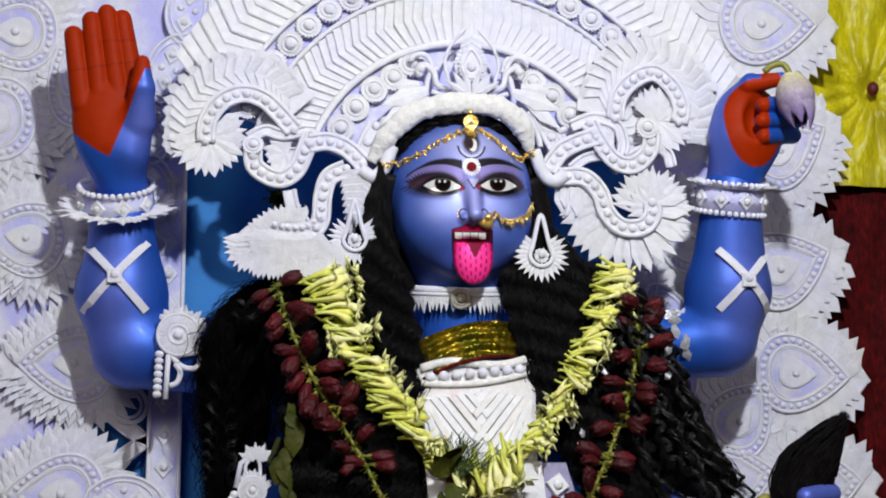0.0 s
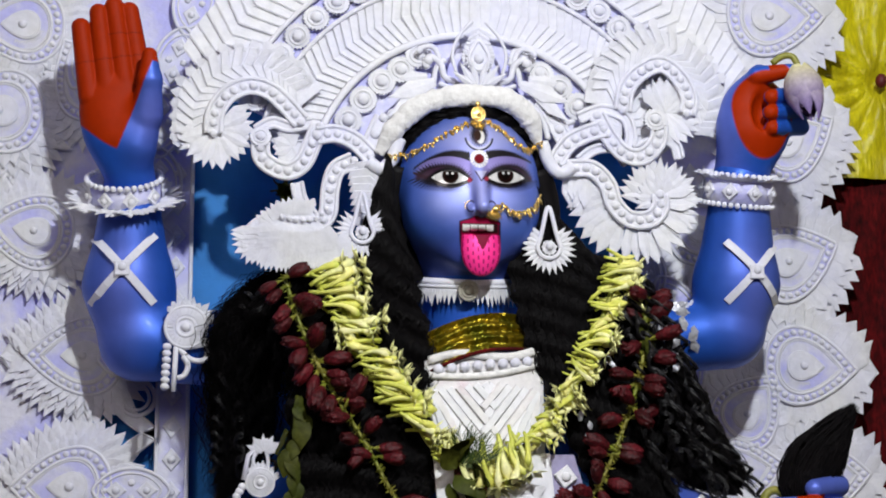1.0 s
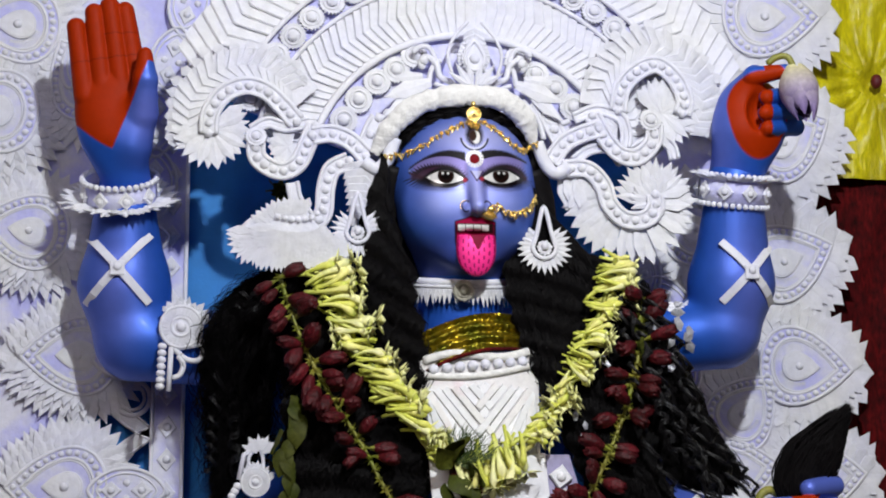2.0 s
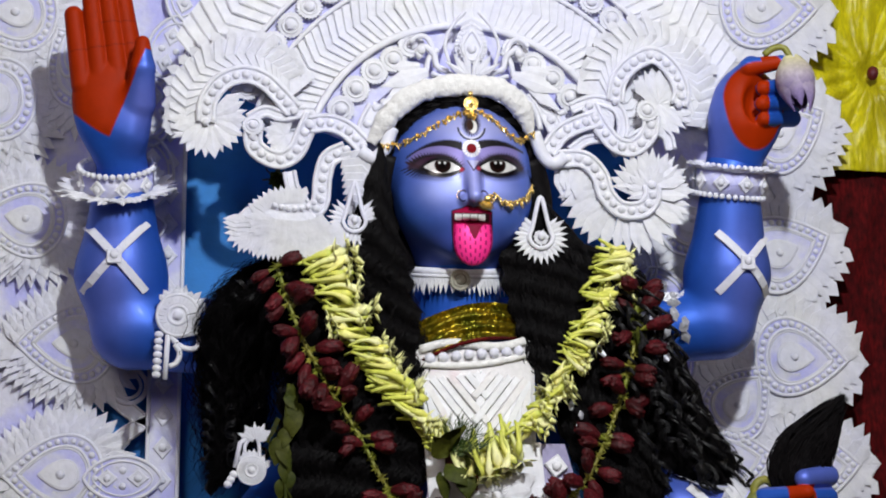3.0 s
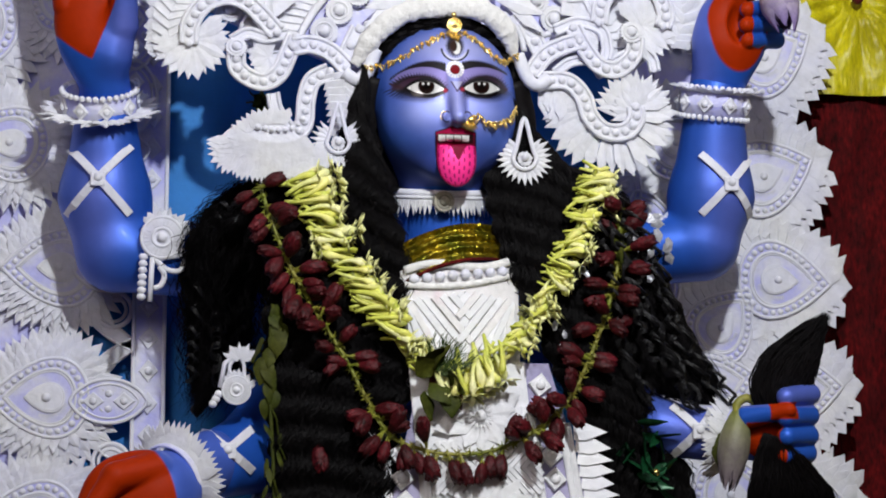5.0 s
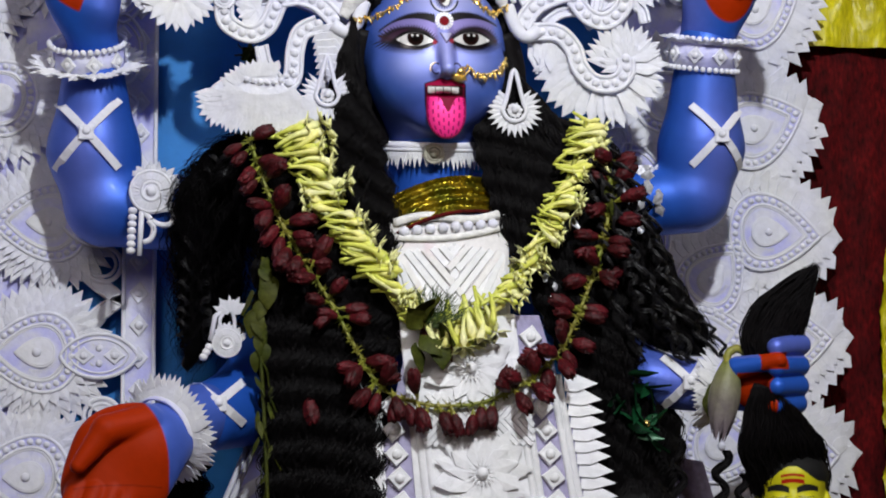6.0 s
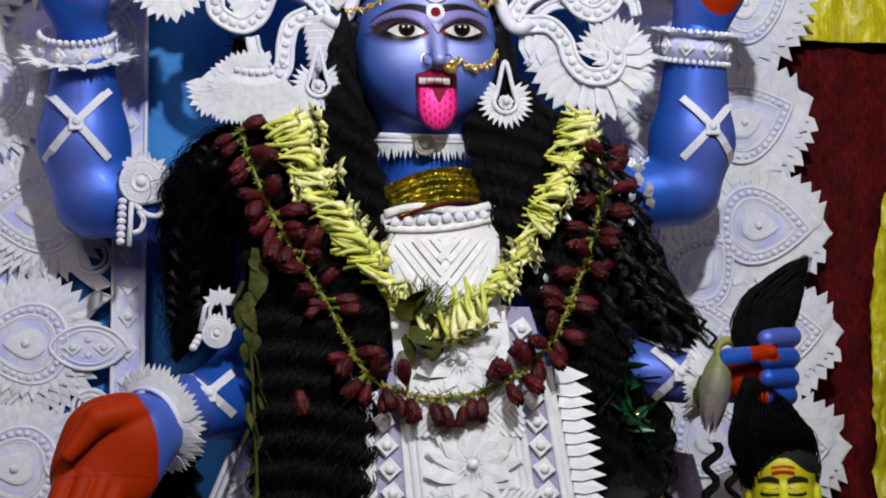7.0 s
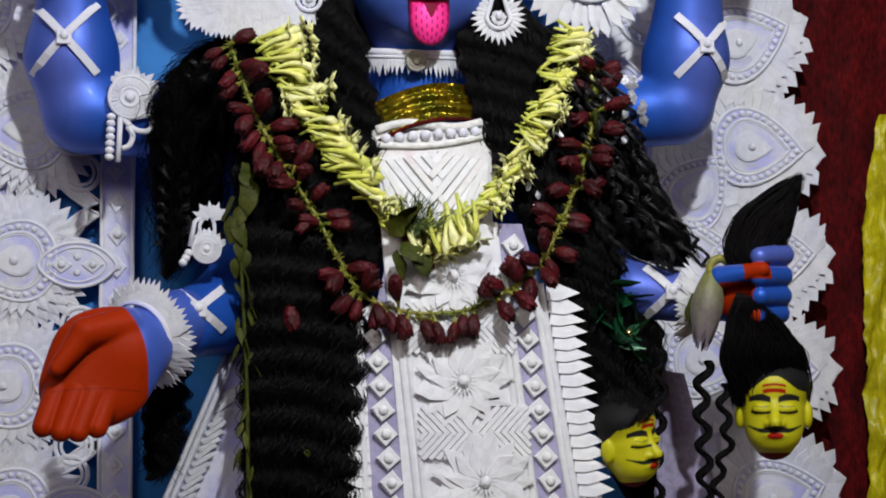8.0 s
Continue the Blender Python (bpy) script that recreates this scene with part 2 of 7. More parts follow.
def ball_mesh(name, rings=6, sides=9):
    v, f = [(0, 0, 1)], []
    for r in range(1, rings):
        a = math.pi * r / rings
        for k in range(sides):
            t = 2 * math.pi * k / sides
            v.append((math.sin(a) * math.cos(t), math.sin(a) * math.sin(t), math.cos(a)))
    v.append((0, 0, -1))
    for k in range(sides):
        f.append((0, 1 + k, 1 + (k + 1) % sides))
        f.append((len(v) - 1, len(v) - 1 - sides + (k + 1) % sides, len(v) - 1 - sides + k))
    for r in range(rings - 2):
        for k in range(sides):
            l = (k + 1) % sides
            f.append((1 + r * sides + k, 1 + r * sides + l, 1 + (r + 1) * sides + l, 1 + (r + 1) * sides + k))
    return mesh_of(name, v, f, True)


PETALS = [petal_mesh("petal", 0.55, 1.0, 0.30, 0.25, 0.1, 0.10), petal_mesh("petal", 0.6, 1.0, 0.42, 0.18, 0.1, 0.25), petal_mesh("petal", 0.5, 0.95, 0.36, 0.30, 0.1, -0.05)]
BROAD = [petal_mesh("petal", 0.5, 1.0, 0.60, 0.14, 0.09, 0.05), petal_mesh("petal", 0.55, 1.0, 0.70, 0.1, 0.09, 0.12), petal_mesh("petal", 0.45, 0.95, 0.52, 0.18, 0.09, 0.0)]
SPIKE = petal_mesh("petal", 0.9, 1.0, 0.12, 0.2, 0.12, 0.1)
BEAD = dome_mesh("bead")
BALL = ball_mesh("bead")
CHEVRON = chevron_mesh("feather", -1.0, -1)
CHEVRON_B = chevron_mesh("feather", 1.0, -1)
PLEATS = [chevron_mesh("feather", -k / 5, -1) for k in range(6)]
SQUARE = plate_mesh("diamond", [(0, -1), (1, 0), (0, 1), (-1, 0)], 0.35, 0.12)
rnd = random.Random(7)


def place_2d(path2d, y):
    return [(x, y, z) for x, z in path2d]


def normals_2d(path):
    p = np.asarray(path)
    t = np.gradient(p, axis=0)
    t /= np.linalg.norm(t, axis=1)[:, None] + 1e-9
    return np.stack([-t[:, 1], t[:, 0]], 1)


def bead_row(parent, pts, y, r, name="bead", mat=FOAM):
    for x, z in pts:
        k = r * rnd.uniform(0.9, 1.08)
        piece(name, BEAD, mat, parent, facing(x, y, z, rnd.uniform(0, 6), k, k, k))


def teardrop(n, size, point=0.5, squash=0.85):
    """An outline with its point towards +x, about size from the middle."""
    out = []
    for i in range(n):
        a = 2 * math.pi * i / n
        out.append((size * (0.12 + 1.18 * math.cos(a)), size * 1.32 * squash * math.sin(a) * math.sin(a / 2) ** point))
    return np.array(out)


def turned(pts, a, x=0.0, z=0.0):
    c, s = math.cos(a), math.sin(a)
    p = np.asarray(pts)
    return np.stack([x + c * p[:, 0] - s * p[:, 1], z + s * p[:, 0] + c * p[:, 1]], 1)


BLADES = [petal_mesh("leaf", 0.8, 1.0, 0.60, 0.03, 0.08, 0.04), petal_mesh("leaf", 0.7, 1.0, 0.70, 0.05, 0.08, 0.10), petal_mesh("leaf", 0.85, 0.95, 0.52, 0.04, 0.08, -0.03)]
SLIM = [petal_mesh("leaf", 0.7, 1.0, 0.55, 0.06, 0.1, 0.12), petal_mesh("leaf", 0.8, 1.0, 0.45, 0.05, 0.1, 0.2), petal_mesh("leaf", 0.6, 0.9, 0.62, 0.08, 0.1, 0.0)]


def around(outline, n, start=0.0):
    """n places spread evenly along a closed outline, each with its outward angle."""
    o = np.asarray(outline)
    ring = np.vstack([o, o[:1]])
    s = np.r_[0, np.cumsum(np.linalg.norm(np.diff(ring, axis=0), axis=1))]
    out = []
    for q in (np.linspace(0, s[-1], n, endpoint=False) + start * s[-1] / n) % s[-1]:
        e = 0.01 * s[-1]
        p0, p1, p = (np.array([np.interp((q + k) % s[-1], s, ring[:, c]) for c in (0, 1)]) for k in (-e, e, 0))
        out.append((p[0], p[1], math.atan2(-(p1 - p0)[0], (p1 - p0)[1])))
    return out


def medallion(x, y, z, size, a, label, saw=True):
    """A peacock-eye rosette of cut foam: overlapping leaves round a beaded drop with an eye in it."""
    th = thing("foam_medallion", label, "ornament", "rosettes of the foam backdrop", at=(x, y, z))
    shape = lambda k, n=48: turned(teardrop(n, size * k, 0.95, 0.93), a, x, z)
    piece("backing", plate_mesh("backing", turned(teardrop(48, size * 1.22, 0.6, 0.88), a), 0.005, 0.03), FOAM, th, Matrix.Translation((x, y + 0.004, z)))
    rows = ((0.92, 0.72, 27, 0.0, 0.36), (0.82, 0.52, 31, -0.005, 0.32)) if saw else ((0.92, 0.62, 40, 0.0, 0.27), (0.86, 0.50, 37, -0.004, 0.27), (0.76, 0.40, 34, -0.008, 0.24))
    for layer, (k, l, n, dy, wide) in enumerate(rows):
        for px, pz, b in around(shape(k), n, 0.37 * layer):
            ln = size * l * rnd.uniform(0.92, 1.08) * (1 - 0.4 * max(0.0, math.cos(b - a)) ** 6)
            lean = 0.1 * math.sin(b - a) + rnd.uniform(-0.06, 0.06)
            piece("leaf", rnd.choice(BLADES if saw else SLIM), FOAM, th, facing(px, y + dy, pz, b + lean, size * wide, size * 0.3, ln, lift=rnd.uniform(0.0, 0.05), roll=0.17 + rnd.uniform(-0.05, 0.05)))
    piece("inlay", plate_mesh("inlay", turned(teardrop(40, size * 0.84, 0.95, 0.93), a), 0.004), TINT, th, Matrix.Translation((x, y - 0.0065, z)))
    for k, r in ((0.84, 0.036), (0.60, 0.034), (0.55, 0.018)):
        tube("rim", place_2d(shape(k), y - 0.0105), size * r, FOAM, th, 6, 0.8, closed=True)
    n = int(2 * math.pi * size * 0.78 / (size * 0.165))
    bead_row(th, [(px, pz) for px, pz, b in around(shape(0.72), n)], y - 0.0105, size * 0.066)
    ex, ez = x - 0.06 * size * math.cos(a), z - 0.06 * size * math.sin(a)
    piece("eye", plate_mesh("eye", turned(teardrop(30, size * 0.33, 0.9, 0.86), a), 0.004, 0.1), FOAM, th, Matrix.Translation((ex, y - 0.0105, ez)))
    tube("rim", place_2d(turned(teardrop(30, size * 0.33, 0.9, 0.86), a, ex, ez), y - 0.0125), size * 0.02, FOAM, th, 6, closed=True)
    bead_row(th, [(ex, ez)], y - 0.0145, size * 0.088)
    for k in range(17):
        b = a + math.radians((200 if math.cos(a) > 0 else 70) + k * 5.6)
        piece("tick", SPIKE, FOAM, th, facing(ex + size * 0.36 * math.cos(b), y - 0.0105, ez + size * 0.34 * math.sin(b), b, size * 0.03, size * 0.05, size * 0.11))
    return th


def cog(parent, x, y, z, r, teeth=20, name="disc", cut=0.84):
    """A round boss: toothed plate, rim and bead."""
    out = []
    for i in range(teeth * 2):
        b = math.pi * i / teeth
        k = r * (1.0 if i % 2 else cut)
        out.append((k * math.cos(b), k * math.sin(b)))
    d = piece(name, plate_mesh(name, out, 0.006), FOAM, parent, Matrix.Translation((x, y, z)) @ Matrix.Rotation(rnd.uniform(-0.25, 0.25), 4, "X"))
    ring = [(0.6 * r * math.cos(b), -0.006, 0.6 * r * math.sin(b)) for b in np.linspace(0, 2 * math.pi, 20, endpoint=False)]
    v, f = tube_data(ring, r * 0.085, 5, closed=True)
    sub = new("rim", mesh_of("rim", v, f, True))
    sub.data.materials.append(FOAM)
    sub.parent = d
    sub = new("bead", BEAD)
    sub.parent = d
    sub.matrix_basis = Matrix.Translation((0, -0.007, 0)) @ Matrix.Diagonal((r * 0.42, r * 0.40, r * 0.42, 1))
    return d


BEAD.materials.append(FOAM)


def scroll(parent, pts, y, width, bead, out=0.0, side=1, start=0.0, end=1.0, chevrons=False, step=0.0095, lean=0.35, base=True, rims=True):
    """A curling band of foam: two rims, a row of beads and leaves along its outer side."""
    length = np.linalg.norm(np.diff(spline(pts, 60), axis=0), axis=1).sum()
    p = spline(pts, 40)
    nrm = normals_2d(p)
    hw = width / 2
    if base:
        o = np.vstack([p + nrm * hw, (p - nrm * hw)[::-1]])
        n = len(p)
        v = [(x, y, z) for x, z in o] + [(x, y - 0.008, z) for x, z in o]
        f = []
        for i in range(n - 1):
            a, b, c, d = i, i + 1, 2 * n - 2 - i, 2 * n - 1 - i
            m = 2 * n
            f += [(a, b, c, d), (m + d, m + c, m + b, m + a), (a, b, m + b, m + a), (d, c, m + c, m + d)]
        f += [(0, 2 * n - 1, 4 * n - 1, 2 * n), (n - 1, n, 3 * n, 3 * n - 1)]
        piece("band", mesh_of("band", v, f), FOAM, parent)
    if chevrons:
        i0, i1 = int(start * 39), int(end * 39) + 1
        inner, outer = (p + side * nrm * hw)[i0:i1], (p + side * nrm * (hw + 0.8 * out))[i0:i1]
        m = len(inner)
        v = [(x, y + d, z) for d in (0.004, 0.0015) for x, z in np.vstack([inner, outer])]
        f = [(i, i + 1, m + i + 1, m + i) for i in range(m - 1)] + [(3 * m + i, 3 * m + i + 1, 2 * m + i + 1, 2 * m + i) for i in range(m - 1)]
        f += [(m + i, m + i + 1, 3 * m + i + 1, 3 * m + i) for i in range(m - 1)]
        piece("backing", mesh_of("backing", v, f), FOAM, parent)
    for sg in (1, -1) if rims else ():
        tube("rim", place_2d(p + sg * nrm * hw, y - 0.008), 0.0036, FOAM, parent, 6)
    if bead:
        nb = max(2, int(length / (bead * 2.1)))
        bead_row(parent, spline(pts, nb), y - 0.008, bead * 1.05)
    if out:
        nf = int(length / step)
        q = spline(pts, nf)
        nq = normals_2d(q)
        tq = np.stack([nq[:, 1], -nq[:, 0]], 1)
        for i in range(nf):
            u = i / max(1, nf - 1)
            if u < start or u > end:
                continue
            d = side * nq[i] + lean * tq[i]
            a = math.atan2(d[1], d[0])
            ln = out * (0.72 + 0.28 * math.sin(math.pi * min(1, max(0, (u - start) / (end - start + 1e-6))))) * rnd.uniform(0.92, 1.06)
            x, z = q[i] + side * nq[i] * hw
            if chevrons:
                piece("feather", CHEVRON if side * lean < 0 else CHEVRON_B, FOAM, parent, facing(x, y + 0.001, z, a, step * 1.55, step * 0.75, ln * 0.86))
                piece("tip", BLADES[i % 3], FOAM, parent, facing(x + 0.74 * ln * math.cos(a), y + 0.0005, z + 0.74 * ln * math.sin(a), a, step * 1.9, step * 0.5, ln * 0.36))
            else:
                piece("petal", rnd.choice(BROAD), FOAM, parent, facing(x, y + 0.002 - 0.003 * (i % 2), z, a, step * 2.9, step * 1.2, ln, lift=rnd.uniform(0.0, 0.15), roll=0.2 * side))


def fan(parent, x, y, z, r, a0, a1, n, name="petal", wide=2.8, lift=0.12):
    for k in range(n):
        a = math.radians(a0 + (a1 - a0) * k / (n - 1))
        w = r * math.radians(abs(a1 - a0)) / n * wide * 0.6
        piece(name, BROAD[k % 3], FOAM, parent, facing(x, y - 0.002 * (k % 2), z, a, w, w * 0.6, r * rnd.uniform(0.92, 1.05), lift=lift))


# ---- signed distances and surfaces for modelled clay ----
def nets(field, lo, hi, h):
    """The zero surface of a field, as vertices and quads."""
    ax = [np.arange(l, u + h, h, dtype=np.float32) for l, u in zip(lo, hi)]
    f = field(ax[0][:, None, None], ax[1][None, :, None], ax[2][None, None, :]).astype(np.float32)
    inside = f < 0
    nx, ny, nz = (s - 1 for s in f.shape)
    total = np.zeros((nx, ny, nz), np.int8)
    corners = [(i, j, k) for i in (0, 1) for j in (0, 1) for k in (0, 1)]
    for i, j, k in corners:
        total += inside[i : i + nx, j : j + ny, k : k + nz]
    cells = np.argwhere((total > 0) & (total < 8))
    val = np.stack([f[cells[:, 0] + i, cells[:, 1] + j, cells[:, 2] + k] for i, j, k in corners], 1)
    acc, cnt = np.zeros((len(cells), 3)), np.zeros(len(cells))
    for a in range(8):
        for b in range(a + 1, 8):
            d = np.subtract(corners[b], corners[a])
            if np.abs(d).sum() != 1:
                continue
            cross = (val[:, a] < 0) != (val[:, b] < 0)
            u = np.where(cross, val[:, a] / np.where(cross, val[:, a] - val[:, b], 1), 0)
            acc += cross[:, None] * (np.array(corners[a]) + u[:, None] * d)
            cnt += cross
    verts = np.array(lo) + h * (cells + acc / cnt[:, None])
    index = np.full((nx, ny, nz), -1, np.int64)
    index[tuple(cells.T)] = np.arange(len(cells))
    faces = []
    for axis in range(3):
        sl0, sl1 = [slice(1, -1)] * 3, [slice(1, -1)] * 3
        sl0[axis], sl1[axis] = slice(0, -1), slice(1, None)
        a, b = inside[tuple(sl0)], inside[tuple(sl1)]
        e = np.argwhere(a != b)
        flip = a[tuple(e.T)]
        e = e + 1
        e[:, axis] -= 1
        o1, o2 = [0, 0, 0], [0, 0, 0]
        o1[(axis + 1) % 3], o2[(axis + 2) % 3] = -1, -1
        q = np.stack([index[tuple((e + o).T)] for o in ([0, 0, 0], o1, np.add(o1, o2), o2)], 1)
        q[~flip] = q[~flip][:, ::-1]
        faces.append(q[(q >= 0).all(1)])
    return verts, np.vstack(faces)


def ball(x, y, z, c, r):
    """Distance to an ellipsoid, near enough."""
    r = np.broadcast_to(np.asarray(r, float), (3,))
    k = np.sqrt(((x - c[0]) / r[0]) ** 2 + ((y - c[1]) / r[1]) ** 2 + ((z - c[2]) / r[2]) ** 2)
    return (k - 1) * r.min()


def limb(x, y, z, a, b, ra, rb):
    d = np.subtract(b, a)
    u = np.clip(((x - a[0]) * d[0] + (y - a[1]) * d[1] + (z - a[2]) * d[2]) / (d @ d), 0, 1)
    return np.sqrt((x - a[0] - u * d[0]) ** 2 + (y - a[1] - u * d[1]) ** 2 + (z - a[2] - u * d[2]) ** 2) - (ra + (rb - ra) * u)


def blend(a, b, k):
    h = np.clip(0.5 + 0.5 * (b - a) / k, 0, 1)
    return b + (a - b) * h - k * h * (1 - h)


def refine(v, f, pick):
    """Splits the picked quads in four."""
    q, rest = f[pick], f[~pick]
    e = np.sort(np.stack([q, np.roll(q, -1, 1)], 2), axis=2)
    key = e[..., 0].astype(np.int64) * len(v) + e[..., 1]
    uniq, inv = np.unique(key.ravel(), return_inverse=True)
    mid = (v[uniq // len(v)] + v[uniq % len(v)]) / 2
    e = inv.reshape(-1, 4) + len(v)
    c = len(v) + len(uniq) + np.arange(len(q))
    quads = [np.stack([q[:, k], e[:, k], c, e[:, k - 1]], 1) for k in range(4)]
    return np.vstack([v, mid, v[q].mean(1)]), np.vstack([rest, *quads])


def vertex_normals(v, f):
    n = np.cross(v[f[:, 2]] - v[f[:, 0]], v[f[:, 3]] - v[f[:, 1]])
    out = np.zeros_like(v)
    for k in range(4):
        np.add.at(out, f[:, k], n)
    return out / (np.linalg.norm(out, axis=1)[:, None] + 1e-12)


def front_of(field, x, z, lo=-0.62):
    """How far to the front a modelled solid reaches at x, z."""
    y = np.linspace(lo, 0, 1241)
    hit = np.flatnonzero(field(x, y, z) < 0)
    return float(y[hit[0]]) if len(hit) else -0.1


def mixc(base, colour, w):
    return base + (np.asarray(colour) - base) * np.clip(w, 0, 1)[:, None]


def step(e, x, soft):
    return np.clip((x - e) / soft + 0.5, 0, 1)


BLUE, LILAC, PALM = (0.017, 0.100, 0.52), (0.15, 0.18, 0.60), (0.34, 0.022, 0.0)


def clay(name, solids, label, category, mat=IDOL, group=""):
    """One mesh from several modelled solids: (vertices, quads, colours)."""
    vs, fs, cs, n = [], [], [], 0
    for v, f, c in solids:
        if c.shape[1] == 3:
            # enamel is satin, the red of the palms matt
            c = np.c_[c, np.where((c[:, 0] > 2 * c[:, 2]), 0.6, 0.46)]
        vs.append(v), fs.append(f + n), cs.append(c)
        n += len(v)
    v, f, c = np.vstack(vs), np.vstack(fs), np.vstack(cs)
    me = bpy.data.meshes.new(name)
    me.vertices.add(len(v))
    me.vertices.foreach_set("co", v.astype(np.float32).ravel())
    me.loops.add(len(f) * 4)
    me.loops.foreach_set("vertex_index", f.astype(np.int32).ravel())
    me.polygons.add(len(f))
    me.polygons.foreach_set("loop_start", np.arange(0, 4 * len(f), 4, dtype=np.int32))
    me.update(calc_edges=True)
    me.validate()
    me.polygons.foreach_set("use_smooth", [True] * len(me.polygons))
    at = me.color_attributes.new("paint", "FLOAT_COLOR", "POINT")
    c = c if c.shape[1] == 4 else np.c_[c, np.full(len(c), 0.36)]
    at.data.foreach_set("color", c.astype(np.float32).ravel())
    me.materials.append(mat)
    me.materials.append(PALM_RED)
    mean = c[f][:, :, :3].mean(1)
    red = (mean[:, 0] > 4 * mean[:, 2]) & (mean[:, 0] > 4 * mean[:, 1]) & (mean[:, 0] > 0.15)
    if len(me.polygons) == len(f):
        me.polygons.foreach_set("material_index", red.astype(np.int32))
    return tagged(new(name, me), label, category, group)


# ---- the setting: unseen closed cloth tent for bounced light; blue, red and yellow hangings ----
def slab(name, lo, hi, mat, label):
    (a, b, c), (d, e, g) = lo, hi
    v = [(x, y, z) for x in (a, d) for y in (b, e) for z in (c, g)]
    f = [(0, 1, 3, 2), (4, 6, 7, 5), (0, 4, 5, 1), (2, 3, 7, 6), (0, 2, 6, 4), (1, 5, 7, 3)]
    ob = piece(name, mesh_of(name, v, f), mat, None)
    return tagged(ob, label, name.split("_")[0], "", "structure")


slab("floor", (-3.5, -5, -0.1), (3.5, 0.9, 0.0), FLOOR, "unseen brown matting floor of the added tent")
slab("ceiling", (-3.5, -5, 3.6), (3.5, 0.9, 3.7), BOUNCE_CLOTH, "unseen cream cloth ceiling added to bounce light")
slab("wall_north", (-3.5, 0.9, 0.0), (3.5, 1.0, 3.6), BOUNCE_CLOTH, "unseen cream cloth wall added behind the shrine")
slab("wall_south", (-3.5, -5.1, 0.0), (3.5, -5.0, 3.6), BOUNCE_CLOTH, "unseen cream cloth wall added to bounce light at the shrine")
slab("wall_west", (-3.6, -5, 0.0), (-3.5, 0.9, 3.6), BOUNCE_CLOTH, "unseen cream cloth side wall added to bounce light")
slab("wall_east", (3.5, -5, 0.0), (3.6, 0.9, 3.6), BOUNCE_CLOTH, "unseen cream cloth side wall added to bounce light")


def drape(name, x0, x1, z0, z1, y, mat, label, fold, pitch, nx=80, nz=40, knot=None, hem=None, crumple=0.002):
    """A hanging cloth with folds; about a knot the folds gather."""
    v, f = [], []
    for j in range(nz + 1):
        for i in range(nx + 1):
            u, w = i / nx, j / nz
            x, z = x0 + (x1 - x0) * u, z0 + (z1 - z0) * w
            if hem:
                x = x + hem * (1 - u) * max(0.0, w - 0.82) ** 1.5 * 8
            d = fold * math.sin(x / pitch + 1.3 * math.sin(z * 3.1)) + crumple * noise.noise((x * 34, 0, z * 15)) + 0.5 * crumple * noise.noise((x * 80, 3, z * 50))
            if knot:
                dx, dz = x - knot[0], z - knot[1]
                r = math.hypot(dx, dz)
                d += fold * 2.2 * (1.2 - 2 * abs(math.sin(6.5 * math.atan2(dz, dx) + 1.6 * noise.noise((x * 5, 1, z * 5))))) * min(1, r / 0.05) * math.exp(-r / 0.3)
                d += 0.02 * math.exp(-((r / 0.025) ** 2))
            v.append((x, y + d, z))
    for j in range(nz):
        for i in range(nx):
            a = j * (nx + 1) + i
            f.append((a, a + 1, a + nx + 2, a + nx + 1))
    n = len(v)
    v += [(x, y0 + 0.003, z) for x, y0, z in v]
    f += [tuple(n + i for i in q[::-1]) for q in f]
    me = mesh_of(name, v, f, True)
    return tagged(piece(name, me, mat, None), label, "cloth", "", "structure")


drape("backdrop_blue", -1.4, 0.62, 0.0, 2.9, 0.030, BLUE_CLOTH, "bright blue cloth stretched behind the foam backdrop", 0.002, 0.21, 40, 40)
drape("backdrop_red", 0.45, 1.6, 0.0, 2.12, 0.09, RED_CLOTH, "dark red velvet hanging beside the shrine", 0.005, 0.03, 150, 130, crumple=0.007)
drape("backdrop_yellow_top", 0.62, 1.6, 2.098, 2.9, 0.062, YELLOW, "bright yellow satin gathered round a knot", 0.005, 0.022, 180, 110, knot=(0.878, 2.282), crumple=0.006)
drape("backdrop_yellow_side", 0.913, 1.5, 0.0, 1.815, 0.055, YELLOW, "bright yellow satin hanging edge", 0.006, 0.02, 120, 150, hem=0.06, crumple=0.028)
tagged(piece("cloth_knot", BALL.copy(), KNOT, None, facing(0.878, 0.052, 2.282, 1.5, 0.011, 0.012, 0.014)), "dark red knot tying the yellow satin", "knot")


# ---- the idol: one modelled and painted figure ----
VIEW = (0.168, 0.213)


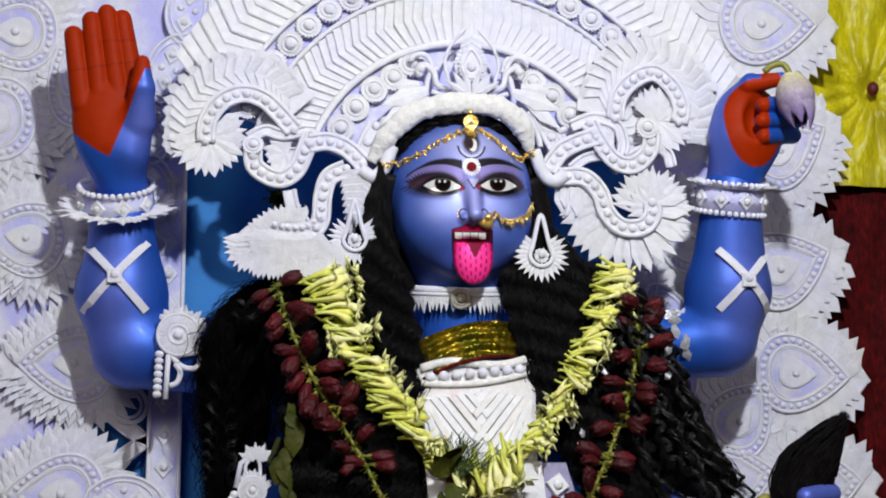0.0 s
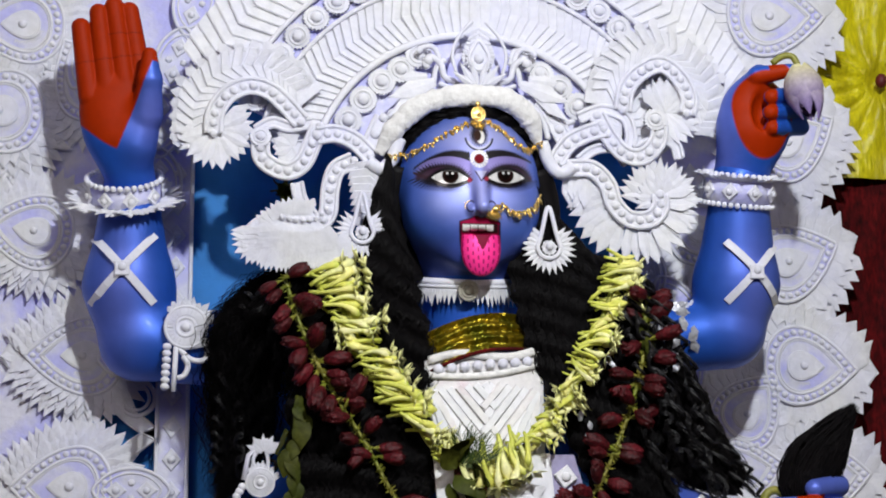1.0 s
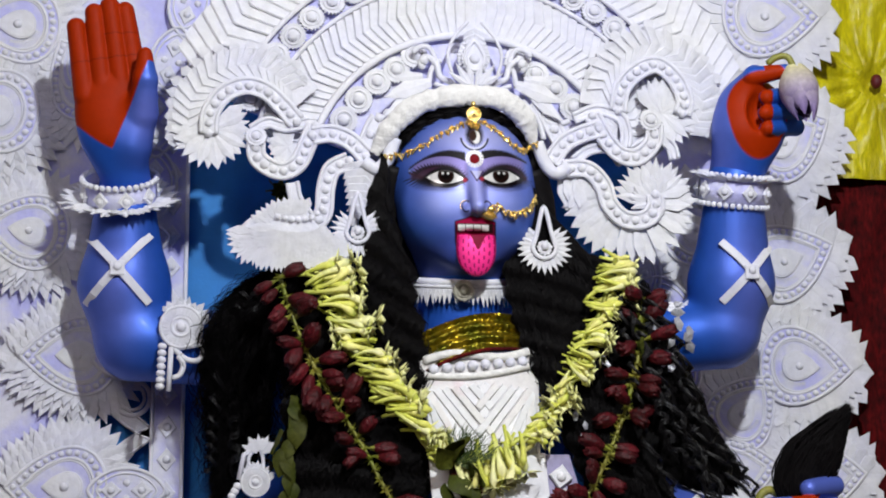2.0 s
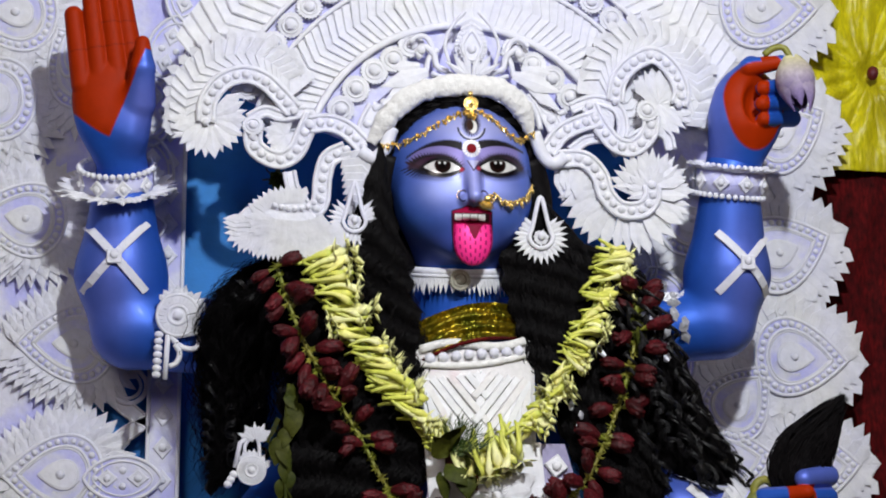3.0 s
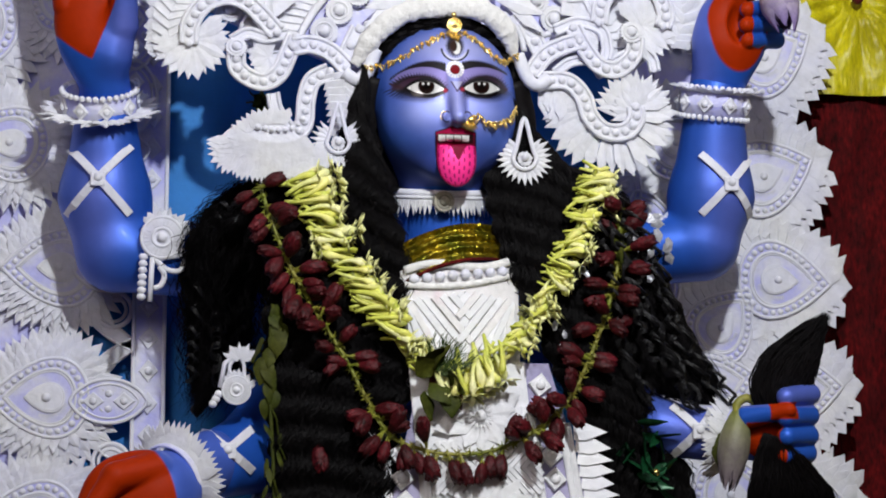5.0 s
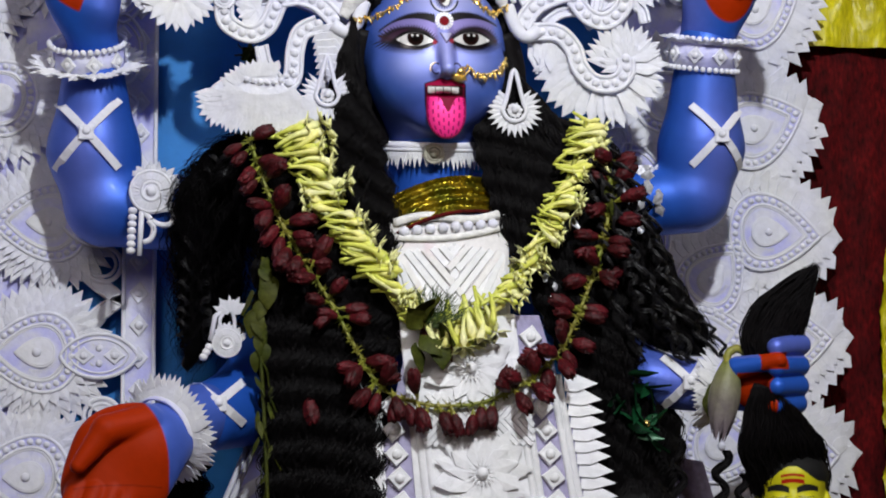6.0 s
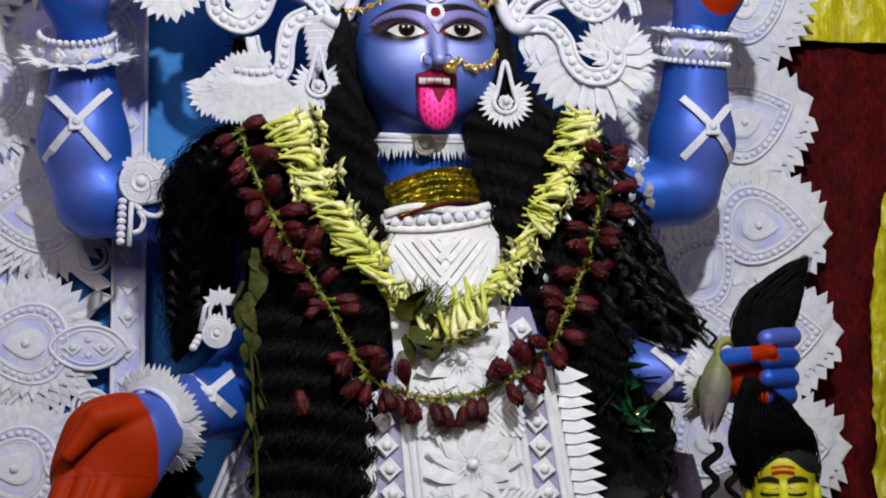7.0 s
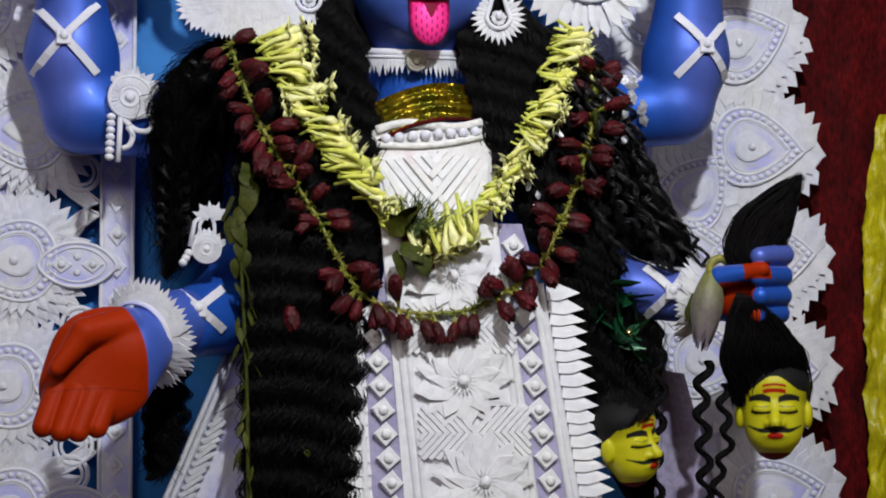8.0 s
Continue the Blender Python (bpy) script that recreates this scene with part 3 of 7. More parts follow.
def head_field(x, y, z):
    f = ball(x, y, z, (0.052, -0.2, 1.998), (0.119, 0.128, 0.132))
    f = blend(f, ball(x, y, z, (0.05, -0.24, 1.925), (0.078, 0.082, 0.074)), 0.06)
    for s in (-1, 1):
        f = blend(f, ball(x, y, z, (0.05 + s * 0.046, -0.283, 1.953), (0.042, 0.034, 0.042)), 0.045)
        f = blend(f, ball(x, y, z, (0.047 + s * 0.042, -0.309, 1.989), (0.027, 0.013, 0.012)), 0.012)
    f = blend(f, limb(x, y, z, (0.052, -0.322, 2.010), (0.054, -0.353, 1.944), 0.0065, 0.0108), 0.012)
    for s in (-1, 1):
        f = blend(f, ball(x, y, z, (0.053 + s * 0.0130, -0.334, 1.940), (0.0085, 0.012, 0.0085)), 0.006)
    f = blend(f, ball(x, y, z, (0.05, -0.305, 1.918), (0.032, 0.018, 0.008)), 0.009)
    f = blend(f, ball(x, y, z, (0.05, -0.298, 1.875), (0.034, 0.02, 0.02)), 0.02)
    cut = ball(x, y, z, (0.05, -0.342, 1.905), (0.028, 0.024, 0.0085))
    f = -blend(-f, cut, 0.004)
    tongue = np.maximum(ball(x, y, z, (0.0545, -0.322, 1.881), (0.0305, 0.013, 0.040)), z - 1.9035)
    f = np.minimum(f, tongue)
    f = blend(f, limb(x, y, z, (0.05, -0.2, 1.87), (0.05, -0.17, 1.74), 0.066, 0.074), 0.03)
    return f


def paint_face(v):
    """Enamel laid on in the face's own plane: painted-in highlights, eyes, brows, mark, lips and tongue. u right, w
    down, in units of about 0.8 mm.
    """
    u = (v[:, 0] - (v[:, 1] + 0.34) * VIEW[0] - 0.0490) / 0.000834
    w = -(v[:, 2] - (v[:, 1] + 0.34) * VIEW[1] - 1.9895) / 0.000834
    front = v[:, 1] < -0.2
    c = np.tile(np.array(BLUE), (len(v), 1))
    # highlights on forehead, cheeks and nose and the chin's shading, laid in as colour
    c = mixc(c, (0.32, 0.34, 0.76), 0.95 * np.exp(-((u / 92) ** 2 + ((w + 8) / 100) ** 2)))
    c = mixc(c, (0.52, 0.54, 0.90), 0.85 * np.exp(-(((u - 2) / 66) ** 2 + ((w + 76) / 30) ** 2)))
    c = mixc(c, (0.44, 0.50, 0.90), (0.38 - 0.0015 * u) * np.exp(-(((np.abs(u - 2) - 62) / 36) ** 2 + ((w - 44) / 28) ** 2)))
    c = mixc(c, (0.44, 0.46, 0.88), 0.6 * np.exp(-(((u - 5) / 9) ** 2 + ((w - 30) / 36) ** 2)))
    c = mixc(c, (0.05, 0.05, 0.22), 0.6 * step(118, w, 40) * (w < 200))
    black, white, maroon = (0.006, 0.004, 0.006), (0.80, 0.79, 0.77), (0.035, 0.004, 0.014)

    def lay(colour, weight):
        nonlocal c
        c = mixc(c, colour, weight * front)

    for s, cx, tail, lift in ((-1, -53.0, 70.0, 0.0), (1, 52.0, 50.0, 3.0)):
        t, h = s * (u - cx), w + lift
        # violet lid between lashes and brow, painted fold and lashes that spread like rays
        bm = -46 + 0.0055 * (t + 5) ** 2
        lay((0.25, 0.19, 0.45), 0.8 * step(0, h - bm, 5) * step(0, 2 - h, 8) * step(0, tail - 8 - t, 12) * step(0, t + 42, 8))
        ray = np.abs(((np.arctan2(h - 26, t - 4) * 10.5) % 1) - 0.5)
        e = np.hypot((t - 8) / np.where(t > 8, tail - 6, 49.0), (h - 5) / 33)
        lay(maroon, 0.95 * step(0, 0.93 - e, 0.12) * step(0, 5 - h, 4))
        lay(black, step(0.5 * np.clip((e - 0.78) / 0.33, 0, 1), ray, 0.1) * step(0.78, e, 0.05) * step(0, 1.11 - e, 0.03) * step(0, -4 - h, 4))
        lay(maroon, step(0, 4.0 - 0.05 * (t - 30) - np.abs(h - 4 + 0.36 * (t - 34)), 2) * (t > 30) * step(0, tail - t, 4))
        ray = np.abs(((np.arctan2(h + 24, t - 4) * 12.5) % 1) - 0.5)
        e = np.hypot((t - 8) / np.where(t > 8, 0.72 * tail, 44.0), (h + 3) / 19)
        lay(black, step(0.5 * np.clip((e - 0.95) / 0.72, 0, 1), ray, 0.1) * step(0, 1.62 - e, 0.05) * step(0, h - 3, 3) * step(0, t + 36, 5))
        # eye white, black rims, iris with its glints painted as white dots
        slant = 0.04 * t
        up, dn = -14.0 + 0.0118 * (t + 1) ** 2 - slant, 10.5 - 0.0085 * (t - 2) ** 2 - slant
        lay(black, step(0, h - (up - 7), 3) * step(0, (dn + 8) - h, 3) * step(0, 44 - np.abs(t), 4))
        inside = step(0, h - up, 1.5) * step(0, dn - h, 1.5)
        lay(white, inside)
        r = np.hypot(t + 1, h + 5)
        lay((0.016, 0.005, 0.004), step(0, 15.5 - r, 2) * inside)
        lay((0.003, 0.002, 0.002), step(0, 9.0 - r, 2) * inside)
        for gu in (-5, 5):
            lay(white, step(0, 2.3 - np.hypot(u - cx - gu, h + 9), 1.5) * inside)
        lay((0.35, 0.03, 0.06), step(0, 4 - np.hypot(t + 37, h - 3), 4))
        # brow with hairs along its upper edge
        thin = np.clip(7.5 - 0.075 * (t + 37), 1.2, 7.5)
        hair = np.abs(((t * 0.2 + 0.02 * h) % 1) - 0.5)
        lay(black, step(0, h - (bm - thin - 8 * hair), 2) * step(0, bm + thin - h, 2) * step(0, t + 38, 3) * step(0, tail - t, 3))
        # nostril line
        rr = np.hypot((u - 5 - s * 19) / 0.8, w - 52)
        lay((0.02, 0.008, 0.04), 0.9 * step(0, 1.8 - np.abs(rr - 10), 1.5) * (s * (u - 5 - s * 19) > -5))
    # third eye with its crescent, the red mark and the pointed stroke below it
    spokes = np.abs(((np.arctan2(w + 84, u - 2) * 4.5) % 1) - 0.5)
    e3 = np.hypot((u - 2) / 0.76, w + 84)
    lay(black, step(0, 25 - e3, 2) * step(0.45 * np.clip((e3 - 16) / 9, 0, 1), spokes, 0.12))
    lay((0.10, 0.06, 0.10), step(0, 15 - np.hypot((u - 2) / 0.6, w + 82), 2))
    lay(white, step(0, 13 - np.hypot((u - 5) / 0.6, w + 80), 2))
    lay((0.03, 0.010, 0.006), step(0, 10.5 - np.hypot((u + 0.5) / 0.62, w + 83), 2))
    lay(black, step(0, 1.7 - np.abs(np.hypot(u - 2, w + 80) - 25.5), 1.5) * (w > -78))
    lay((0.62, 0.62, 0.75), step(0, 1.5 - np.abs(np.hypot(u - 2, w + 80) - 22.0), 1.5) * (w > -72))
    r = np.hypot(u - 2, w + 38)
    dots = np.abs(((np.arctan2(w + 38, u - 2) * 2.55) % 1) - 0.5)
    lay(white, step(0, 17 - r, 1.5) * step(0.12, dots, 0.15))
    lay((0.17, 0.004, 0.01), step(0, 9.5 - r, 1.5))
    stroke = np.abs(np.abs(u - 6) - np.clip(4 - w, 0, 40) * 0.62)
    lay((0.70, 0.70, 0.82), step(0, np.clip(4 - w, 0, 40) * 0.62 - np.abs(u - 6), 2) * (w > -15) * 0.5)
    lay((0.06, 0.03, 0.10), step(0, 1.4 - stroke, 1.2) * (w > -15) * (w < 5))
    # mouth
    m = u - 2
    lip = 75 + 0.0052 * m**2 - 3.5 * np.exp(-(((np.abs(m - 3) - 11) / 8) ** 2))
    side = 36 - 0.004 * np.clip(w - 112, 0, 60) ** 2
    lay((0.03, 0.002, 0.012), step(0, w - lip + 2.5, 2) * step(0, 140 - w, 6) * step(0, side + 2.5 - np.abs(m), 2))
    lay((0.34, 0.003, 0.05), step(0, w - lip, 2) * step(0, 86 - w, 2) * step(0, side - np.abs(m), 2))
    lay((0.20, 0.002, 0.03), step(0, w - 85, 2) * step(0, 138 - w, 5) * step(0, side - 1.5 - np.abs(m), 2))
    lay((0.02, 0.002, 0.004), step(0, w - 84, 1.5) * step(0, 102 - w, 3) * step(0, 33 - np.abs(m), 2))
    tooth = np.abs((((m + 3.5) / 14.6) % 1) - 0.5)
    bite = 98 - 1.8 * np.exp(-(((tooth - 0.5) / 0.12) ** 2))
    lay((0.92, 0.92, 0.90), step(0, w - 86, 1.5) * step(0, bite - w, 1.5) * step(0, 29.2 - np.abs(m + 3.5), 1.2) * step(0, 0.46 - tooth, 0.05))
    k = u - 3.5
    heart = 103 + 29 * np.exp(-(((k - 3.5) / 10) ** 2)) + 0.003 * k**2
    wide = np.where(w < 130, 36.5 - 0.004 * (130 - w) ** 2, 36.5 * np.sqrt(np.clip(1 - (np.clip(w - 130, 0, 90) / 54.5) ** 2.2, 0, 1)))
    tongue = step(0, w - heart, 2) * step(0, wide - np.abs(k), 2) * step(0, 185 - w, 2)
    lay((1.0, 0.035, 0.30), tongue)
    lanes = k / (wide * 0.24 + 1.0)
    dash = step(0, 0.15 - np.abs(lanes % 1 - 0.5), 0.12) * ((w + 7 * (np.floor(lanes) % 2)) % 15 < 8)
    lay((0.30, 0.0, 0.06), tongue * dash * 0.9)
    ticks = np.abs(((w / 5.5) % 1) - 0.5)
    lay((0.35, 0.0, 0.06), tongue * step(0, np.abs(k) + 2 + 4 * ticks - wide, 1.5) * 0.85)
    eyes = np.maximum(np.exp(-(((u + 53) / 34) ** 4 + ((w - 1) / 18) ** 4)), np.exp(-(((u - 52) / 34) ** 4 + ((w - 1) / 18) ** 4)))
    gloss = 0.50 - 0.38 * eyes
    neck = v[:, 2] < 1.85
    c[neck & (v[:, 1] > -0.29)] = BLUE
    return np.c_[c, np.where(front, gloss, 0.36)]


def part_of(field, lo, hi, h, paint):
    v, f = nets(field, lo, hi, h)
    if field is head_field:
        c = v[f].mean(1)
        v, f = refine(v, f, (c[:, 1] < -0.262) & (c[:, 2] > 1.845))
    if field in (raised_palm, raised_fist, low_palm):
        return v, f, paint(v, vertex_normals(v, f))
    return v, f, paint(v)


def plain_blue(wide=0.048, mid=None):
    """Blue enamel, misted with lilac along the middle of the limb to paint in its sheen."""
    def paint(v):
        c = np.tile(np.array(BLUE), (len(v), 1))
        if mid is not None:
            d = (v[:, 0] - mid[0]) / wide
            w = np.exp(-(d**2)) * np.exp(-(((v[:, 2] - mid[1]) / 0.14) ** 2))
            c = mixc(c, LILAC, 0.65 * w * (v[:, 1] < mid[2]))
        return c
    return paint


# raised open hand and its arm
def raised_palm(x, y, z):
    f = ball(x, y, z, (-0.5060, -0.164, 2.1270), (0.060, 0.034, 0.086))
    f = blend(f, limb(x, y, z, (-0.4990, -0.155, 2.0810), (-0.4820, -0.128, 2.0150), 0.040, 0.0395), 0.03)
    for a, b in zip([(-0.5485, -0.172, 2.1450), (-0.5205, -0.174, 2.1450), (-0.4915, -0.174, 2.1500), (-0.4670, -0.170, 2.1600)], [(-0.5660, -0.184, 2.2560), (-0.5382, -0.190, 2.2790), (-0.5140, -0.192, 2.2910), (-0.4898, -0.186, 2.2850)]):
        f = blend(f, limb(x, y, z, a, b, 0.0190, 0.0148), 0.0016)
    # heel of the thumb, and the thumb held upright before the palm
    f = blend(f, limb(x, y, z, (-0.4740, -0.175, 2.0670), (-0.4620, -0.185, 2.1200), 0.028, 0.024), 0.02)
    f = blend(f, limb(x, y, z, (-0.4580, -0.190, 2.1150), (-0.4545, -0.214, 2.1650), 0.025, 0.0195), 0.008)
    f = blend(f, limb(x, y, z, (-0.4545, -0.214, 2.1650), (-0.4552, -0.222, 2.2030), 0.0195, 0.0118), 0.005)
    return f


def paint_raised_palm(v, n):
    c = np.tile(np.array(BLUE), (len(v), 1))
    x0, z0 = -0.5025, 2.056
    dx, dz = v[:, 0] - x0, v[:, 2] - z0
    w = step(0, dz - np.where(dx < 0, 0.040 * (np.abs(dx) / 0.058) ** 1.4, 2.55 * dx), 0.003)
    w *= np.where(dz > 0.1, step(0, 0.45 - n[:, 1], 0.3), step(0, -0.12 - n[:, 1], 0.12))
    tip = (v[:, 1] < -0.196) & (dx > 0.035) & (dz > 0.135)
    w = np.where(tip, 1.0, np.where((dx > 0.052) & (dz < 0.135), 0, w))
    # lilac paints in the broad sheen on the thumb's heel and wrist
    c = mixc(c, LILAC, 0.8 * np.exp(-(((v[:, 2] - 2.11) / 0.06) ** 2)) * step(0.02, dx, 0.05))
    groove = step(0, 0.0011 - np.abs(dz - 0.150 - 0.18 * dx), 0.0012)
    groove = np.maximum(groove, step(0, 0.0011 - np.abs(dz - 0.188 - 0.12 * dx), 0.0012) * (dx > -0.02))
    c = mixc(c, PALM, w)
    return mixc(c, (0.16, 0.008, 0.002), 0.7 * groove * w * ~tip)


def raised_arm(x, y, z):
    f = limb(x, y, z, (-0.465, -0.094, 1.766), (-0.4835, -0.089, 1.855), 0.063, 0.0705)
    f = blend(f, limb(x, y, z, (-0.4835, -0.089, 1.855), (-0.4845, -0.125, 2.014), 0.0705, 0.042), 0.02)
    f = blend(f, limb(x, y, z, (-0.463, -0.094, 1.762), (-0.13, -0.12, 1.735), 0.062, 0.06), 0.012)
    return f


# raised closed hand with the lotus, and its arm
def raised_fist(x, y, z):
    f = ball(x, y, z, (0.524, -0.260, 2.119), (0.058, 0.036, 0.07))
    f = blend(f, limb(x, y, z, (0.512, -0.250, 2.097), (0.505, -0.220, 2.023), 0.046, 0.044), 0.03)
    f = blend(f, limb(x, y, z, (0.501, -0.260, 2.142), (0.521, -0.290, 2.182), 0.026, 0.019), 0.015)
    f = np.minimum(f, limb(x, y, z, (0.515, -0.295, 2.180), (0.563, -0.315, 2.186), 0.0165, 0.011))
    f = -blend(-f, ball(x, y, z, (0.523, -0.312, 2.122), (0.022, 0.034, 0.036)), 0.006)
    for a, b in zip([(0.596, -0.270, 2.160), (0.603, -0.265, 2.132), (0.598, -0.260, 2.107)], [(0.534, -0.306, 2.143), (0.531, -0.306, 2.117), (0.536, -0.298, 2.094)]):
        f = blend(f, limb(x, y, z, a, b, 0.0145, 0.0125), 0.004)
    return f


def paint_raised_fist(v, n):
    c = np.tile(np.array(BLUE), (len(v), 1))
    x0, z0 = 0.524, 2.126
    dx, dz = v[:, 0] - x0, v[:, 2] - z0
    e = (dx / 0.05) ** 2 + (dz / np.where(dz > 0, np.where(dx < 0.005, 0.060, 0.085), 0.080)) ** 2
    w = step(0, 1.0 - e, 0.1) * step(0, -0.1 - n[:, 1], 0.15)
    fingers = (dx > -0.004) & (dz < 0.042) & (dz > -0.042) & (v[:, 1] < -0.27)
    w = np.where(fingers & (v[:, 1] < -0.289) & (v[:, 0] > 0.541), 0.0, w)
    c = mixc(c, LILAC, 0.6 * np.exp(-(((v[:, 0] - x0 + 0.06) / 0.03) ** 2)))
    return mixc(c, PALM, w)


def raised_arm_two(x, y, z):
    f = limb(x, y, z, (0.486, -0.190, 1.780), (0.500, -0.195, 1.857), 0.059, 0.067)
    f = blend(f, limb(x, y, z, (0.500, -0.195, 1.857), (0.501, -0.230, 2.021), 0.067, 0.044), 0.02)
    f = blend(f, limb(x, y, z, (0.483, -0.190, 1.775), (0.27, -0.12, 1.76), 0.058, 0.058), 0.01)
    return f


# lowered open hand, held out to the front
def low_palm(x, y, z):
    f = ball(x, y, z, (-0.423, -0.410, 1.369), (0.072, 0.03, 0.07))
    f = blend(f, ball(x, y, z, (-0.438, -0.420, 1.319), (0.062, 0.024, 0.042)), 0.025)
    f = blend(f, limb(x, y, z, (-0.391, -0.390, 1.380), (-0.314, -0.310, 1.424), 0.05, 0.048), 0.03)
    for a, b in zip([(-0.483, -0.430, 1.324), (-0.459, -0.436, 1.320), (-0.435, -0.434, 1.319), (-0.410, -0.425, 1.327)], [(-0.499, -0.452, 1.277), (-0.475, -0.457, 1.271), (-0.452, -0.455, 1.270), (-0.427, -0.446, 1.275)]):
        f = blend(f, limb(x, y, z, a, b, 0.0168, 0.0142), 0.0035)
    f = blend(f, limb(x, y, z, (-0.391, -0.420, 1.416), (-0.444, -0.446, 1.404), 0.023, 0.0215), 0.005)
    f = blend(f, limb(x, y, z, (-0.444, -0.446, 1.404), (-0.481, -0.458, 1.356), 0.0205, 0.0115), 0.004)
    return f


def paint_low_palm(v, n):
    c = np.tile(np.array(BLUE), (len(v), 1))
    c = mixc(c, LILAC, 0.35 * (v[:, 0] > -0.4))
    x0, z0 = -0.429, 1.350
    dx, dz = v[:, 0] - x0, v[:, 2] - z0
    e = (dx / np.where(dx > 0, 0.070, 0.083)) ** 2 + (np.where(dz > 0, dz, 0) / 0.105) ** 2
    w = step(0, 1 - e, 0.06) * np.where(dz < -0.04, step(0, 0.5 - n[:, 1], 0.3), step(0, -0.1 - n[:, 1], 0.15))
    c = mixc(c, PALM, w)
    line = step(0, 0.0011 - np.abs(dz + 0.022 + 1.2 * dx * dx), 0.0012) * (np.abs(dx) < 0.06)
    return mixc(c, (0.16, 0.008, 0.002), 0.7 * line * w)


def low_arm(x, y, z):
    f = limb(x, y, z, (-0.305, -0.300, 1.421), (-0.222, -0.182, 1.450), 0.05, 0.07)
    return blend(f, limb(x, y, z, (-0.222, -0.182, 1.450), (-0.12, -0.1, 1.66), 0.068, 0.06), 0.03)


# lowered closed hand that holds the tuft of hair
def low_fist(x, y, z):
    f = ball(x, y, z, (0.539, -0.380, 1.471), (0.045, 0.035, 0.056))
    f = blend(f, limb(x, y, z, (0.511, -0.370, 1.464), (0.462, -0.335, 1.458), 0.036, 0.038), 0.03)
    for a, b in zip([(0.528, -0.435, 1.515), (0.525, -0.440, 1.485), (0.527, -0.435, 1.457), (0.527, -0.425, 1.431)], [(0.578, -0.400, 1.521), (0.575, -0.400, 1.489), (0.573, -0.400, 1.459), (0.571, -0.395, 1.433)]):
        f = blend(f, limb(x, y, z, a, b, 0.0145, 0.0165), 0.004)
    f = np.minimum(f, limb(x, y, z, (0.477, -0.405, 1.486), (0.526, -0.450, 1.495), 0.0175, 0.011))
    return f


def paint_low_fist(v):
    c = np.tile(np.array(BLUE), (len(v), 1))
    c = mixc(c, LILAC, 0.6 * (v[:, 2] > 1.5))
    x0, z0 = 0.512, 1.494
    tip = (v[:, 0] > x0 - 0.012) & (v[:, 0] < x0 + 0.03) & (np.abs(v[:, 2] - z0) < 0.013) & (v[:, 1] < -0.428)
    under = (v[:, 0] < x0 + 0.014) & (v[:, 0] > x0 - 0.04) & (v[:, 1] > -0.44) & (v[:, 1] < -0.385) & (v[:, 2] - z0 < -0.016)
    return mixc(c, PALM, (tip | under) * 1.0)


def low_arm_two(x, y, z):
    f = limb(x, y, z, (0.462, -0.335, 1.458), (0.384, -0.292, 1.472), 0.038, 0.042)
    return blend(f, limb(x, y, z, (0.366, -0.270, 1.474), (0.26, -0.1, 1.66), 0.044, 0.06), 0.03)


def torso(x, y, z):
    f = ball(x, y, z, (0.06, -0.12, 1.62), (0.19, 0.115, 0.2))
    f = blend(f, limb(x, y, z, (-0.13, -0.12, 1.73), (0.26, -0.12, 1.75), 0.062, 0.062), 0.05)
    f = blend(f, ball(x, y, z, (0.08, -0.1, 1.2), (0.19, 0.13, 0.36)), 0.06)
    return blend(f, ball(x, y, z, (0.09, -0.1, 0.62), (0.22, 0.13, 0.62)), 0.06)


clay("idol", [
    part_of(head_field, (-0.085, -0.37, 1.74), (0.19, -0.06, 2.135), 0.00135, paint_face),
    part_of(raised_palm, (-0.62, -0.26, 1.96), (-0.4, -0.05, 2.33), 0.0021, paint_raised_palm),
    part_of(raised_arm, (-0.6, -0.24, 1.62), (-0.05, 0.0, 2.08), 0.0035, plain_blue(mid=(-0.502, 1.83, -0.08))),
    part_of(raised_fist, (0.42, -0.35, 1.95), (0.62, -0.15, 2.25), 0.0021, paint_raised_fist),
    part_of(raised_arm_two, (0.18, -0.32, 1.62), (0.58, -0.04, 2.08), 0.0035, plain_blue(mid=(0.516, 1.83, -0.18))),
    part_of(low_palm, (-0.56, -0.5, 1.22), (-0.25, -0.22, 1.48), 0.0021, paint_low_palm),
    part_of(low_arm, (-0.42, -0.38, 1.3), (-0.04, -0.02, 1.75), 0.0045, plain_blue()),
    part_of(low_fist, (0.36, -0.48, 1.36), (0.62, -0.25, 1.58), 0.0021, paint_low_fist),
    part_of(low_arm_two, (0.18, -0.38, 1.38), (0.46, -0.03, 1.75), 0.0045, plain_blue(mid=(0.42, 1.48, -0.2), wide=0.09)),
    part_of(torso, (-0.24, -0.28, -0.03), (0.36, 0.04, 1.86), 0.008, plain_blue()),
], "blue enamelled four-armed idol with red palms and long tongue", "statue")


# ---- foam backdrop behind the idol ----
EYE_LABEL = "white foam peacock-eye rosette with beads and pointed leaves"
for x, z, size, a in (
    (-0.681, 2.311, 0.083, 180), (-0.715, 2.160, 0.088, 178), (-0.650, 1.956, 0.078, 172), (-0.565, 1.748, 0.080, 180),
    (-0.5795, 1.534, 0.081, 180), (-0.594, 1.333, 0.083, 180), (-0.5865, 1.134, 0.083, 180), (-0.565, 2.215, 0.075, 120)):
    medallion(x, 0.0, z, size, math.radians(a), EYE_LABEL, False)
